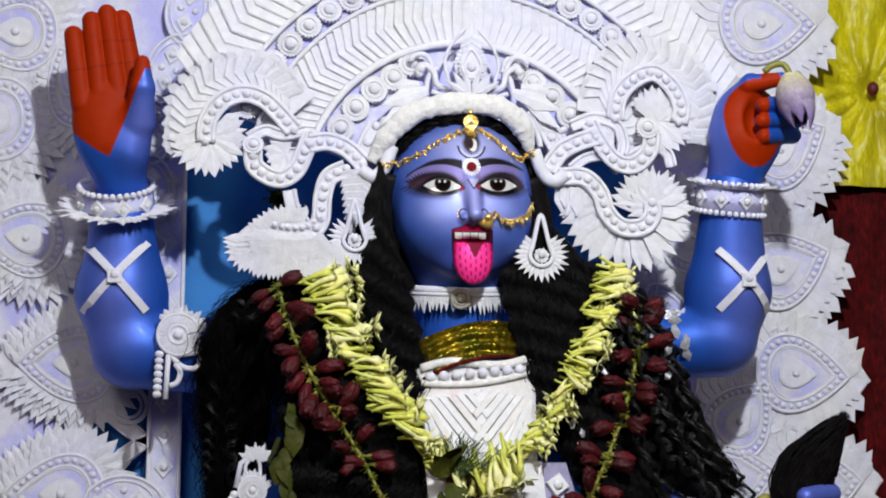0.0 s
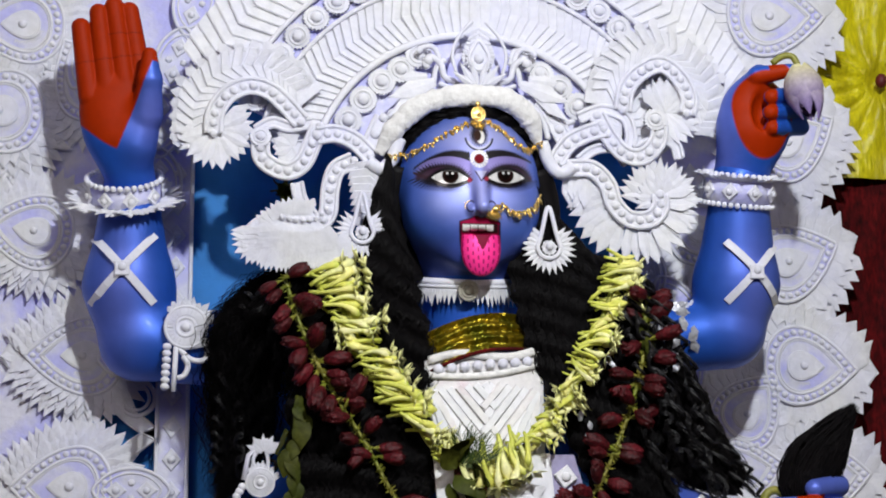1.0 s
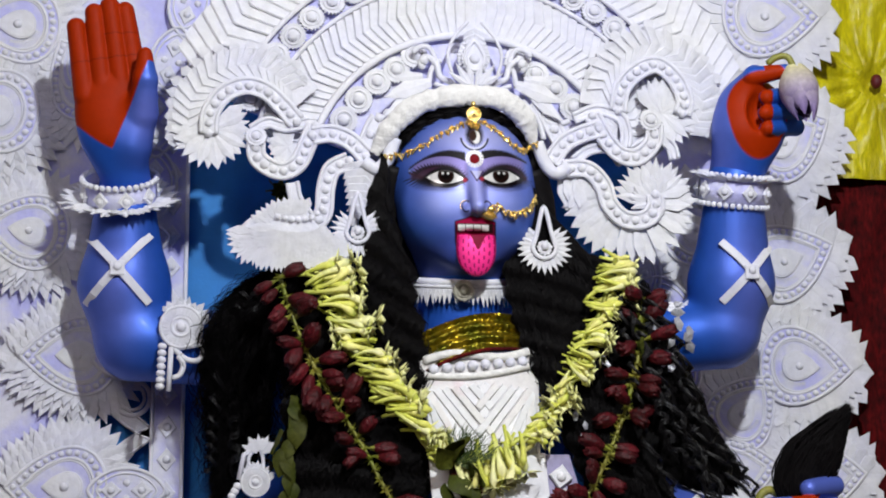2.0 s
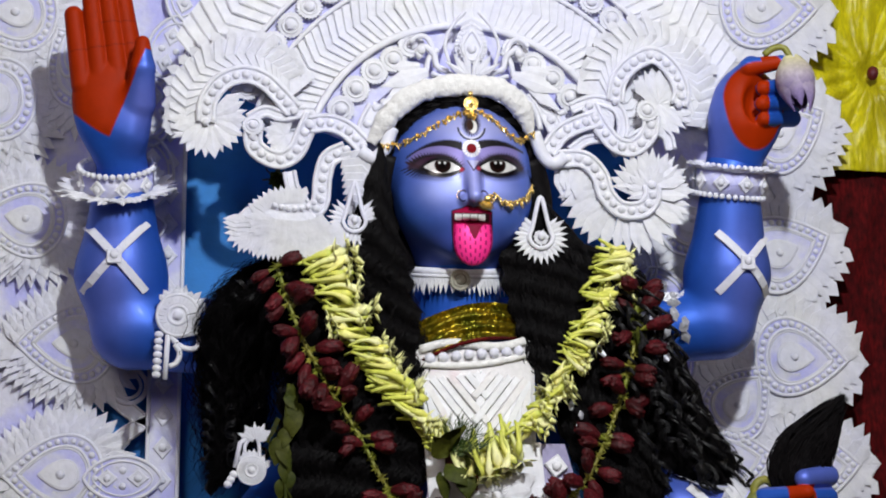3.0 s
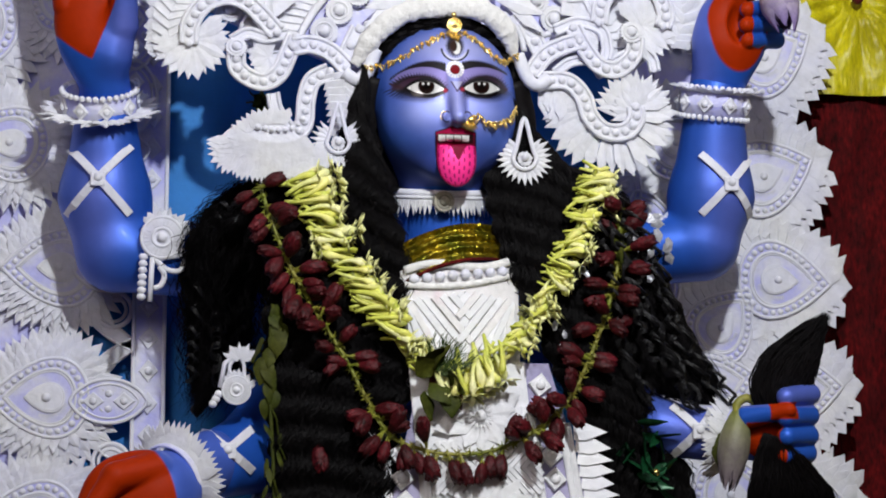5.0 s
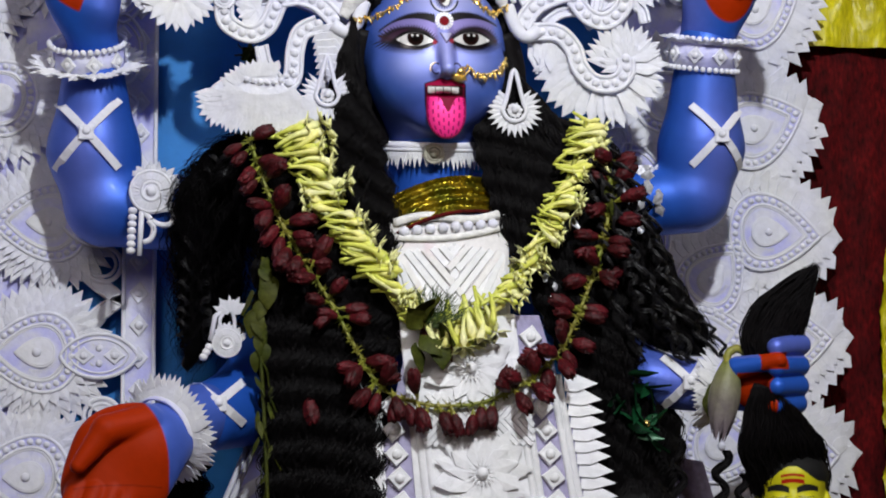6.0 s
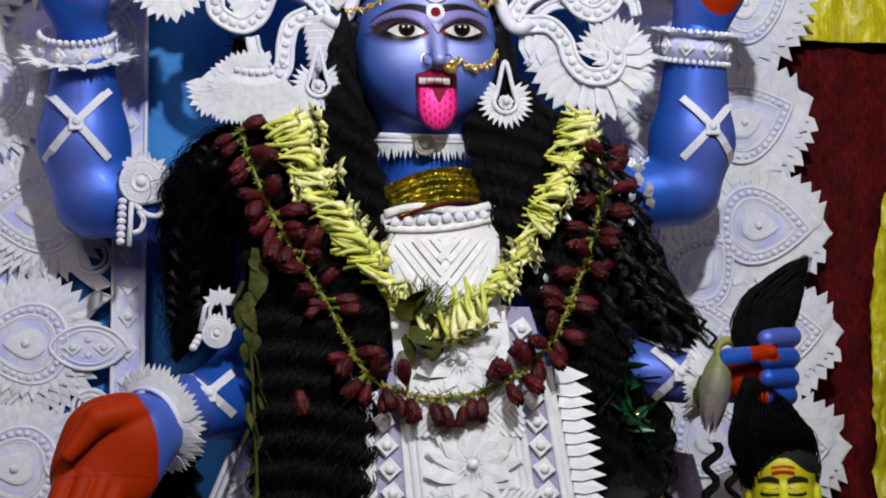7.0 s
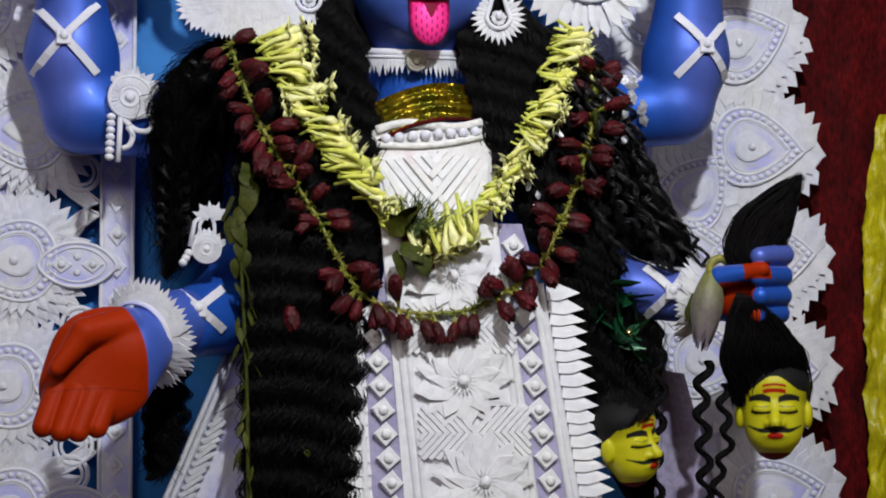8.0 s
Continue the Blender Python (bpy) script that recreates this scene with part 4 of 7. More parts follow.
for x, z, size, a in (
    (0.500, 2.262, 0.078, -25), (0.648, 2.378, 0.092, 2), (0.505, 1.985, 0.078, 20), (0.672, 2.146, 0.085, 28), (0.664, 1.928, 0.085, 20),
    (0.551, 1.556, 0.078, 10), (0.575, 1.660, 0.075, 50), (0.684, 1.741, 0.085, -4), (0.705, 1.548, 0.080, 4), (0.585, 1.367, 0.08, -8), (0.702, 1.346, 0.085, 2), (0.708, 1.132, 0.085, 12)):
    medallion(x, 0.0, z, size, math.radians(a), EYE_LABEL)


def backing_sheet(x0, x1, z0, z1, y, label):
    """A sheet of foam behind the rosettes, its edges cut unevenly."""
    n = 26
    o = [(x0 + 0.008 * math.sin(5 * k), z0 + (z1 - z0) * k / n) for k in range(n + 1)] + [(x1 + 0.01 * math.sin(3 * k + 1), z1 - (z1 - z0) * k / n) for k in range(n + 1)]
    return tagged(piece("foam_sheet", plate_mesh("foam_sheet", o, 0.006), TINT, None, Matrix.Translation((0, y, 0))), label, "ornament")


backing_sheet(-1.2, -0.55, 0.0, 2.7, 0.018, "lilac-sprayed white foam sheet behind the rosettes")
backing_sheet(0.405, 0.49, 1.96, 2.40, 0.022, "lilac-sprayed white foam sheet behind the crown's wing")
backing_sheet(0.475, 0.70, 0.0, 2.7, 0.016, "lilac-sprayed white foam sheet behind the rosettes")


lattice = [(-0.60, 1.98), (-0.462, 1.98), (-0.462, 2.14), (-0.446, 2.22), (-0.372, 2.52), (-0.372, 2.70), (-0.60, 2.70)]
tagged(piece("foam_sheet", plate_mesh("foam_sheet", lattice, 0.006), TINT, None, Matrix.Translation((0, 0.012, 0))), "lilac-sprayed white foam sheet beside the slanting strip", "ornament")


def border_strip(x0, z0, x1, z1, width, label):
    """An upright strip of foam with rims, lozenges and beads."""
    th = thing("foam_strip", label, "ornament", at=(x0, 0, z0))
    d = np.array([x1 - x0, z1 - z0])
    n = np.array([-d[1], d[0]]) / np.linalg.norm(d)
    c = [np.array([x0, z0]) + n * width / 2, np.array([x1, z1]) + n * width / 2, np.array([x1, z1]) - n * width / 2, np.array([x0, z0]) - n * width / 2]
    piece("backing", plate_mesh("backing", c, 0.008), TINT, th, Matrix.Translation((0, 0.004, 0)))
    for s in (1, -1):
        tube("rim", [(x0 + s * n[0] * width * 0.46, -0.006, z0 + s * n[1] * width * 0.46), (x1 + s * n[0] * width * 0.46, -0.006, z1 + s * n[1] * width * 0.46)], 0.0035, FOAM, th, 6)
    k = int(np.linalg.norm(d) / (width * 0.98))
    for i in range(k):
        x, z = np.array([x0, z0]) + d * (i + 0.5) / k
        piece("diamond", SQUARE, FOAM, th, facing(x, -0.004, z, math.atan2(d[1], d[0]) + rnd.uniform(-0.1, 0.1), width * 0.3, 0.012, width * 0.36))
        piece("bead", BEAD, FOAM, th, facing(x, -0.008, z, 1.5, width * 0.13, width * 0.13, width * 0.13))
    return th


border_strip(-0.414, 0.0, -0.411, 2.14, 0.054, "white foam border strip with lozenges and beads")
border_strip(-0.411, 2.14, -0.30, 2.62, 0.054, "white foam border strip with lozenges and beads")


def lens_link(x, z, a, long=0.062, wide=0.036):
    """A pointed oval of foam that ties the rosettes to the strip."""
    th = thing("foam_link", "white foam pointed oval with beads and lozenge", "ornament", "pointed ovals of the foam backdrop", at=(x, 0, z))
    o = [(long * math.cos(t), wide * math.sin(t) * abs(math.sin(t)) ** 0.4) for t in np.linspace(0, 2 * math.pi, 36, endpoint=False)]
    piece("backing", plate_mesh("backing", turned(o, a), 0.006), TINT, th, Matrix.Translation((x, -0.006, z)))
    tube("rim", place_2d(turned(o, a, x, z), -0.013), 0.003, FOAM, th, 6, closed=True)
    tube("rim", place_2d(turned(np.array(o) * 0.78, a, x, z), -0.013), 0.0018, FOAM, th, 5, closed=True)
    for k in (-0.4, 0.4):
        px, pz = x + k * long * math.cos(a), z + k * long * math.sin(a)
        piece("diamond", SQUARE, FOAM, th, facing(px, -0.012, pz, a, wide * 0.42, 0.01, wide * 0.5))
        piece("bead", BEAD, FOAM, th, facing(px, -0.015, pz, a, 0.0065, 0.0065, 0.0065))
    for k in (-0.35, 0.35):
        piece("bead", BEAD, FOAM, th, facing(x - k * wide * math.sin(a), -0.012, z + k * wide * math.cos(a), a, 0.006, 0.006, 0.006))
    return th


for x, z, a in (
    (-0.475, 1.528, 0), (-0.478, 1.333, 0), (-0.476, 1.134, 0), (-0.475, 1.745, 0), (-0.478, 1.94, 10), (-0.441, 2.040, 90), (-0.440, 2.148, 88), (-0.418, 2.255, 77),
    (-0.388, 2.362, 77), (-0.560, 2.256, 60), (0.392, 1.880, 60), (0.452, 1.841, 120), (0.458, 1.713, 60)):
    lens_link(x, z, math.radians(a))
for x, z, a in ((-0.468, 1.640, -35), (-0.468, 1.604, 35), (-0.468, 1.446, -30), (-0.470, 1.412, 35), (-0.470, 1.250, -30), (-0.470, 1.217, 35), (-0.472, 1.855, -35), (-0.472, 1.820, 35)):
    th = thing("foam_rib", "slanting white foam rib between rosette and strip", "ornament", "slanting ribs of the foam backdrop", at=(x, 0, z))
    o = [(0.062 * math.cos(t), 0.0135 * math.sin(t) * abs(math.sin(t)) ** 0.3) for t in np.linspace(0, 2 * math.pi, 24, endpoint=False)]
    piece("backing", plate_mesh("backing", turned(o, math.radians(a)), 0.006), FOAM, th, Matrix.Translation((x, 0.006, z)))
    tube("rim", place_2d(turned(np.array(o) * 0.85, math.radians(a), x, z), -0.0005), 0.002, FOAM, th, 5, closed=True)
for x, z in (-0.470, 1.680), (-0.478, 1.235), (-0.470, 1.430), (-0.484, 1.190), (0.434, 1.921), (-0.472, 1.885):
    th = thing("foam_ring", "white foam ring fastened between the rosettes", "ornament", "rings of the foam backdrop", at=(x, 0, z))
    tube("rim", [(x + 0.029 * math.cos(b), 0.0, z + 0.029 * math.sin(b)) for b in np.linspace(0, 2 * math.pi, 30, endpoint=False)], 0.004, FOAM, th, 6, closed=True)
    tube("rim", [(x + 0.020 * math.cos(b), 0.0, z + 0.020 * math.sin(b)) for b in np.linspace(0, 2 * math.pi, 26, endpoint=False)], 0.003, FOAM, th, 6, closed=True)


# ---- crown ----
CX, CZ, CY = 0.061, 1.997, -0.20
crown = thing("crown", "huge fan-shaped white foam crown with scrolls and beads", "crown", at=(CX, CY, CZ))
UNIT = 0.0009
fan_plate = [((0.51 if 30 < a < 150 else 0.40) * math.cos(math.radians(a)), (0.51 if 30 < a < 150 else 0.40) * math.sin(math.radians(a))) for a in np.linspace(20, 160, 57)]
piece("backing", plate_mesh("backing", fan_plate + [(-0.1, 0.03), (0.1, 0.03)], 0.012), TINT, crown, Matrix.Translation((CX, CY + 0.014, CZ)))


def arc(r, a0, a1, n=50):
    return [(CX + r * math.cos(a), CZ + r * math.sin(a)) for a in np.radians(np.linspace(a0, a1, n))]


for r, a0, a1, wide in ((290, 18, 162, 0.0062), (391, 18, 162, 0.004), (449, 20, 160, 0.004)):
    tube("rim", place_2d(arc(r * UNIT, a0, a1), CY - 0.008), wide, FOAM, crown, 7)
for r0, r1, n, a0, a1 in ((297, 390, 56, 16, 164), (450, 572, 50, 27, 153)):
    for k in range(n):
        deg = a0 + (a1 - a0) * k / (n - 1)
        a = math.radians(deg)
        w = math.radians(a1 - a0) / n * (r0 + r1) / 2 * UNIT
        bend = round(min(1, abs(deg - 90) / 22) * 5)
        piece("feather", PLEATS[bend], FOAM, crown, facing(CX + r0 * UNIT * math.cos(a), CY - 0.003, CZ + r0 * UNIT * math.sin(a), a + rnd.uniform(-0.012, 0.012), w * 1.16 * (1 if deg > 90 else -1), rnd.uniform(0.009, 0.013), (r1 - r0) * UNIT * rnd.uniform(0.97, 1.03)))
for k in range(22):
    a = math.radians(23.2 + 6.4 * k)
    cog(crown, CX + 420 * UNIT * math.cos(a), CY - 0.004, CZ + 420 * UNIT * math.sin(a), 0.0225, 22)
for deg in (29, 40, 50.5, 60, 69, 111, 120, 129.5, 140, 150.5):
    a, r = math.radians(deg), 256 if 65 > deg or deg > 115 else 266
    cog(crown, CX + r * UNIT * math.cos(a), CY - 0.004, CZ + r * UNIT * math.sin(a), 0.0235, 24, cut=0.88)
# middle ornament: two plumes round a toothed oval, a spray of leaves and bird-like curls
MX, MZ = 0.068, 2.208
for s in (-1, 1):
    plume = spline([(MX + s * x * UNIT, MZ + z * UNIT) for x, z in ((40, -34), (49, 5), (36, 40), (12, 68))], 13)
    nrm = normals_2d(plume)
    for k, (x, z) in enumerate(plume):
        a = math.atan2(nrm[k][1], nrm[k][0])
        w = (0.021 - 0.0005 * k)
        piece("feather", BROAD[k % 3], FOAM, crown, facing(x - w * 0.9 * math.cos(a) * -s, -0.234 - 0.001 * k, z - w * 0.9 * math.sin(a) * -s, a + (math.pi if s < 0 else 0) - s * 0.25, 0.0125, 0.012, 1.9 * w))
    tube("rim", place_2d(plume, -0.249), 0.003, FOAM, crown, 6)
    # curls like long-necked birds
    for pts, wide in ((((-18, -62), (-40, -40), (-60, -30), (-66, -8), (-84, 6), (-96, -4), (-90, -16)), 0.0052), (((-62, -30), (-70, 10), (-82, 26), (-98, 24), (-108, 14)), 0.0045), (((-22, -58), (-52, -48), (-70, -42)), 0.004), (((-80, -44), (-74, -14), (-58, 2)), 0.0045)):
        tube("curl", place_2d(spline([(MX - s * x * UNIT, MZ + z * UNIT) for x, z in pts], 26), -0.226 - 0.004 * (wide > 0.005)), wide, FOAM, crown, 7)
    piece("bead", BEAD, FOAM, crown, facing(MX + s * 90 * UNIT, -0.232, MZ - 2 * UNIT, 1.5, 0.008, 0.008, 0.008))
    # broad leaves that fall outwards over the band
    for x, z, d, ln, w in ((78, -42, -22, 0.083, 0.032), (92, -32, -8, 0.05, 0.022), (100, -58, -40, 0.075, 0.022)):
        a = math.radians(d if s > 0 else 180 - d)
        piece("leaf", BROAD[2], FOAM, crown, facing(MX + s * x * UNIT, -0.236, MZ + z * UNIT, a, w, w * 0.5, ln, lift=0.12))
    for k in range(3):
        piece("petal", PETALS[k], FOAM, crown, facing(MX + s * (4 + 5 * k) * UNIT, -0.244 - 0.002 * k, MZ - 48 * UNIT, math.radians(90 - s * (12 + 24 * k)), 0.012, 0.01, 0.047 - 0.004 * k, lift=0.15))
    # branching stems down to the side scrolls
    for pts in (((106, -74), (128, -100), (150, -112), (176, -104)), ((90, -70), (118, -104), (128, -140)), ((150, -112), (160, -140), (150, -170))):
        tube("curl", place_2d(spline([(MX + s * x * UNIT, MZ + z * UNIT) for x, z in pts], 18), -0.228), 0.0052, FOAM, crown, 7)
    for k in range(6):
        piece("bead", BEAD, FOAM, crown, facing(MX + s * (140 + 9 * (k // 2) + 12 * (k % 2)) * UNIT, -0.212, MZ - (96 + 19 * (k // 2)) * UNIT, 1.5, 0.0085, 0.0085, 0.0085))
oval = [(0.019 * math.cos(t), 0.023 * math.sin(t) + 0.012 * max(0, math.sin(t)) ** 6) for t in np.linspace(0, 2 * math.pi, 44, endpoint=False)]
piece("disc", plate_mesh("disc", [(x * (1 if k % 2 else 1.16), z * (1 if k % 2 else 1.16)) for k, (x, z) in enumerate(oval)], 0.006), FOAM, crown, Matrix.Translation((MX, -0.24, MZ)))
tube("rim", [(MX + 0.82 * x, -0.247, MZ + 0.82 * z) for x, z in oval], 0.0028, FOAM, crown, 6, closed=True)
piece("bead", BEAD, FOAM, crown, facing(MX, -0.246, MZ, 1.5, 0.0085, 0.0085, 0.0085))
# cotton band over the hair
HX, HZ = 0.054, 2.042
band = [(-0.094, -0.240, 2.048), (-0.070, -0.254, 2.086), (-0.0325, -0.266, 2.120), (0.011, -0.272, 2.135), (0.0635, -0.274, 2.139), (0.111, -0.272, 2.133), (0.147, -0.258, 2.107), (0.163, -0.243, 2.071)]
tube("brow_band", spline(band, 90), np.array([0.0178 * min(1, 0.45 + 0.05 * min(k, 89 - k)) * (1 + 0.16 * noise.noise((0.37 * k, 1.7, 0)) + 0.07 * noise.noise((1.3 * k, 0, 5))) for k in range(90)]), COTTON, crown, 14, 0.7)
for s in (-1, 1):
    tube("curl", place_2d(spline([(HX + s * 0.115, HZ + 0.03), (HX + s * 0.128, HZ - 0.005), (HX + s * 0.145, HZ - 0.02), (HX + s * 0.165, HZ - 0.008)], 16), -0.245), 0.011, FOAM, crown, 8)

WY = -0.225
# scrolls of the side wings
for pts, y, width, bead, out, side, kw in (
    ([(-0.354, 2.076), (-0.351, 2.110), (-0.330, 2.141), (-0.297, 2.155), (-0.265, 2.147), (-0.238, 2.123), (-0.216, 2.098)], WY, 0.024, 0.0068, 0.066, 1, dict(chevrons=True, end=0.9, lean=-0.35)),
    ([(-0.280, 2.069), (-0.276, 2.036), (-0.242, 2.017), (-0.214, 2.030), (-0.198, 2.064), (-0.187, 2.092)], WY - 0.004, 0.0235, 0.0068, 0.0, 1, {}),
    ([(-0.191, 2.075), (-0.162, 2.079), (-0.133, 2.069), (-0.106, 2.044)], WY - 0.006, 0.024, 0.0064, 0.0, 1, {}),
    ([(-0.133, 2.036), (-0.160, 2.021), (-0.170, 1.991), (-0.174, 1.950), (-0.192, 1.928)], WY - 0.008, 0.0235, 0.0064, 0.0, 1, {}),
    ([(0.307, 2.133), (0.315, 2.172), (0.343, 2.202), (0.376, 2.213), (0.406, 2.189), (0.420, 2.156), (0.415, 2.131)], WY, 0.024, 0.0068, 0.064, 1, dict(chevrons=True, start=0.05, lean=0.35)),
    ([(0.263, 2.123), (0.284, 2.085), (0.308, 2.059), (0.337, 2.056), (0.362, 2.080), (0.367, 2.111)], WY - 0.004, 0.0235, 0.0072, 0.0, 1, {}),
    ([(0.192, 2.043), (0.215, 2.074), (0.243, 2.090), (0.273, 2.100)], WY - 0.006, 0.0235, 0.0064, 0.0, 1, {}),
    ([(0.209, 2.032), (0.251, 2.032), (0.277, 2.007), (0.287, 1.976), (0.311, 1.952), (0.345, 1.952), (0.363, 1.971), (0.363, 1.993)], WY - 0.008, 0.0235, 0.007, 0.066, -1, dict(lean=0.1, step=0.0075)),
    ([(-0.198, 2.099), (-0.234, 2.091), (-0.261, 2.097), (-0.287, 2.083)], WY + 0.004, 0.014, 0.0, 0.0, 1, {}),
    ([(0.233, 2.048), (0.261, 2.068), (0.299, 2.073)], WY + 0.006, 0.012, 0.0, 0.0, 1, {}),
    ([(0.303, 2.050), (0.366, 2.088), (0.395, 2.081), (0.403, 2.057)], WY + 0.01, 0.014, 0.0, 0.0, 1, {}),
    ([(-0.222, 2.001), (-0.215, 1.972), (-0.195, 1.944)], WY + 0.004, 0.016, 0.0, 0.0, 1, {}),
    ([(0.234, 2.119), (0.272, 2.134), (0.310, 2.124), (0.321, 2.096), (0.318, 2.074)], WY + 0.004, 0.014, 0.0, 0.0, 1, {}),
    ([(0.187, 2.127), (0.201, 2.099), (0.215, 2.071)], WY + 0.002, 0.024, 0.0075, 0.0, 1, {}),
    ([(-0.085, 2.109), (-0.099, 2.081), (-0.108, 2.053)], WY + 0.002, 0.024, 0.0075, 0.0, 1, {})):
    scroll(crown, pts, y, width, bead, out, side, **kw)
x, z = -0.349, 2.084
fan(crown, x, WY + 0.003, z, 0.066, 185, 400, 17)
# the shell at the end of one wing: a leaf-shaped plate with rows of flat leaves along its lower edge
SY = -0.288
low = spline([(-0.3081, 1.9101), (-0.3042, 1.8817), (-0.2725, 1.8681), (-0.2407, 1.8642), (-0.2007, 1.8632), (-0.1646, 1.8710), (-0.1421, 1.8837)], 40)
top = spline([(-0.1421, 1.8993), (-0.1665, 1.9032), (-0.1919, 1.9247), (-0.2144, 1.9403), (-0.2524, 1.9442), (-0.2866, 1.9315), (-0.3071, 1.9130)], 30)
piece("shell", plate_mesh("shell", np.vstack([low, top]), 0.005, 0.03), FOAM, crown, Matrix.Translation((0, SY - 0.003, 0)))
for row, (pull, long) in enumerate(((0.0, 0.046), (0.30, 0.040))):
    q = spline((low * (1 - pull) + np.array([-0.218, 1.923]) * pull).tolist(), 30 - 8 * row)
    nq = -normals_2d(q)
    for i, (x, z) in enumerate(q):
        a = math.atan2(nq[i][1], nq[i][0]) + rnd.uniform(-0.05, 0.05)
        piece("leaf", BLADES[i % 3], FOAM, crown, facing(x - 0.028 * math.cos(a), SY - 0.0085 - 0.003 * row, z - 0.028 * math.sin(a), a, 0.015, 0.008, long * rnd.uniform(0.95, 1.05), lift=0.05 - 0.07 * row, roll=0.18 - 0.08 * row))
for i, (x, z) in enumerate(spline([(-0.2642, 1.9423), (-0.2407, 1.9569), (-0.2085, 1.9589)], 11)):
    piece("leaf", BLADES[i % 3], FOAM, crown, facing(x, SY - 0.009, z - 0.022, math.radians(150 - 8 * i), 0.014, 0.006, 0.028, roll=0.15))
bead_row(crown, spline([(-0.2476, 1.9315), (-0.2212, 1.9276), (-0.1958, 1.9306), (-0.1802, 1.9452)], 8), SY - 0.012, 0.0045)
x, z = 0.365, 1.985
fan(crown, x, WY - 0.001, z, 0.07, -75, 175, 24)
fan(crown, x, WY - 0.006, z, 0.045, 60, 200, 12)
x, z = 0.383, 2.134
fan(crown, x, WY + 0.006, z, 0.062, -110, 140, 20)
x, z = -0.229, 2.060
fan(crown, x, WY + 0.004, z, 0.035, 90, 300, 10)
x, z = -0.280, 2.070
cog(crown, x, WY - 0.01, z, 0.018)
x, z = 0.359, 2.117
cog(crown, x, WY - 0.01, z, 0.02)
x, z = 0.303, 2.108
fan(crown, x, WY + 0.002, z, 0.034, 60, 250, 10)
for k in range(9):
    x, z = -0.143, 2.022
    piece("feather", CHEVRON, FOAM, crown, facing(x + 0.0015 * k, WY - 0.016, z - 0.0105 * k, math.radians(-12 - 4 * k), 0.013, 0.012, 0.056 - 0.0012 * k))


# ---- earrings ----
def earring(x, y, z, size, label):
    th = thing("earring", label, "earring", "foam earrings", at=(x, y, z))
    drop = [(size * 0.42 * math.sin(t) * (1 - 0.35 * max(0, math.cos(t))), size * (0.42 * math.cos(t) + 1.0 * max(0, math.cos(t)) ** 3)) for t in np.linspace(0, 2 * math.pi, 40, endpoint=False)]
    tube("rim", [(x + a, y - 0.004, z + b) for a, b in drop], size * 0.085, FOAM, th, 7, closed=True)
    for k in range(21):
        a = math.radians(130 + 280 * k / 20)
        piece("petal", PETALS[k % 3], FOAM, th, facing(x + size * 0.42 * math.cos(a), y, z + size * 0.4 * math.sin(a), a, size * 0.24, size * 0.14, size * 0.62 * rnd.uniform(0.9, 1.08), lift=0.1))
    fan(th, x, y - 0.003, z - size * 0.05, size * 0.3, -90, 270, 12)
    piece("bead", BALL, FOAM, th, facing(x, y - 0.008, z, 1.5, size * 0.14, size * 0.14, size * 0.16))
    return th


BALL.materials.append(FOAM)
earring(0.167, -0.292, 1.894, 0.044, "white foam drop earring with pointed petals")
earring(-0.123, -0.272, 1.916, 0.042, "white foam drop earring with pointed petals, half behind the scroll")


# ---- bracelets, armlets and crosses on the arms ----
def frame_along(a, b):
    """A pose at a with local z towards b and local -y to the viewer as far as can be."""
    a, b = Vector(a), Vector(b)
    z = (b - a).normalized()
    x = Vector((0, 1, 0)).cross(z).normalized()
    y = z.cross(x)
    return Matrix(((x[0], y[0], z[0], a[0]), (x[1], y[1], z[1], a[1]), (x[2], y[2], z[2], a[2]), (0, 0, 0, 1)))


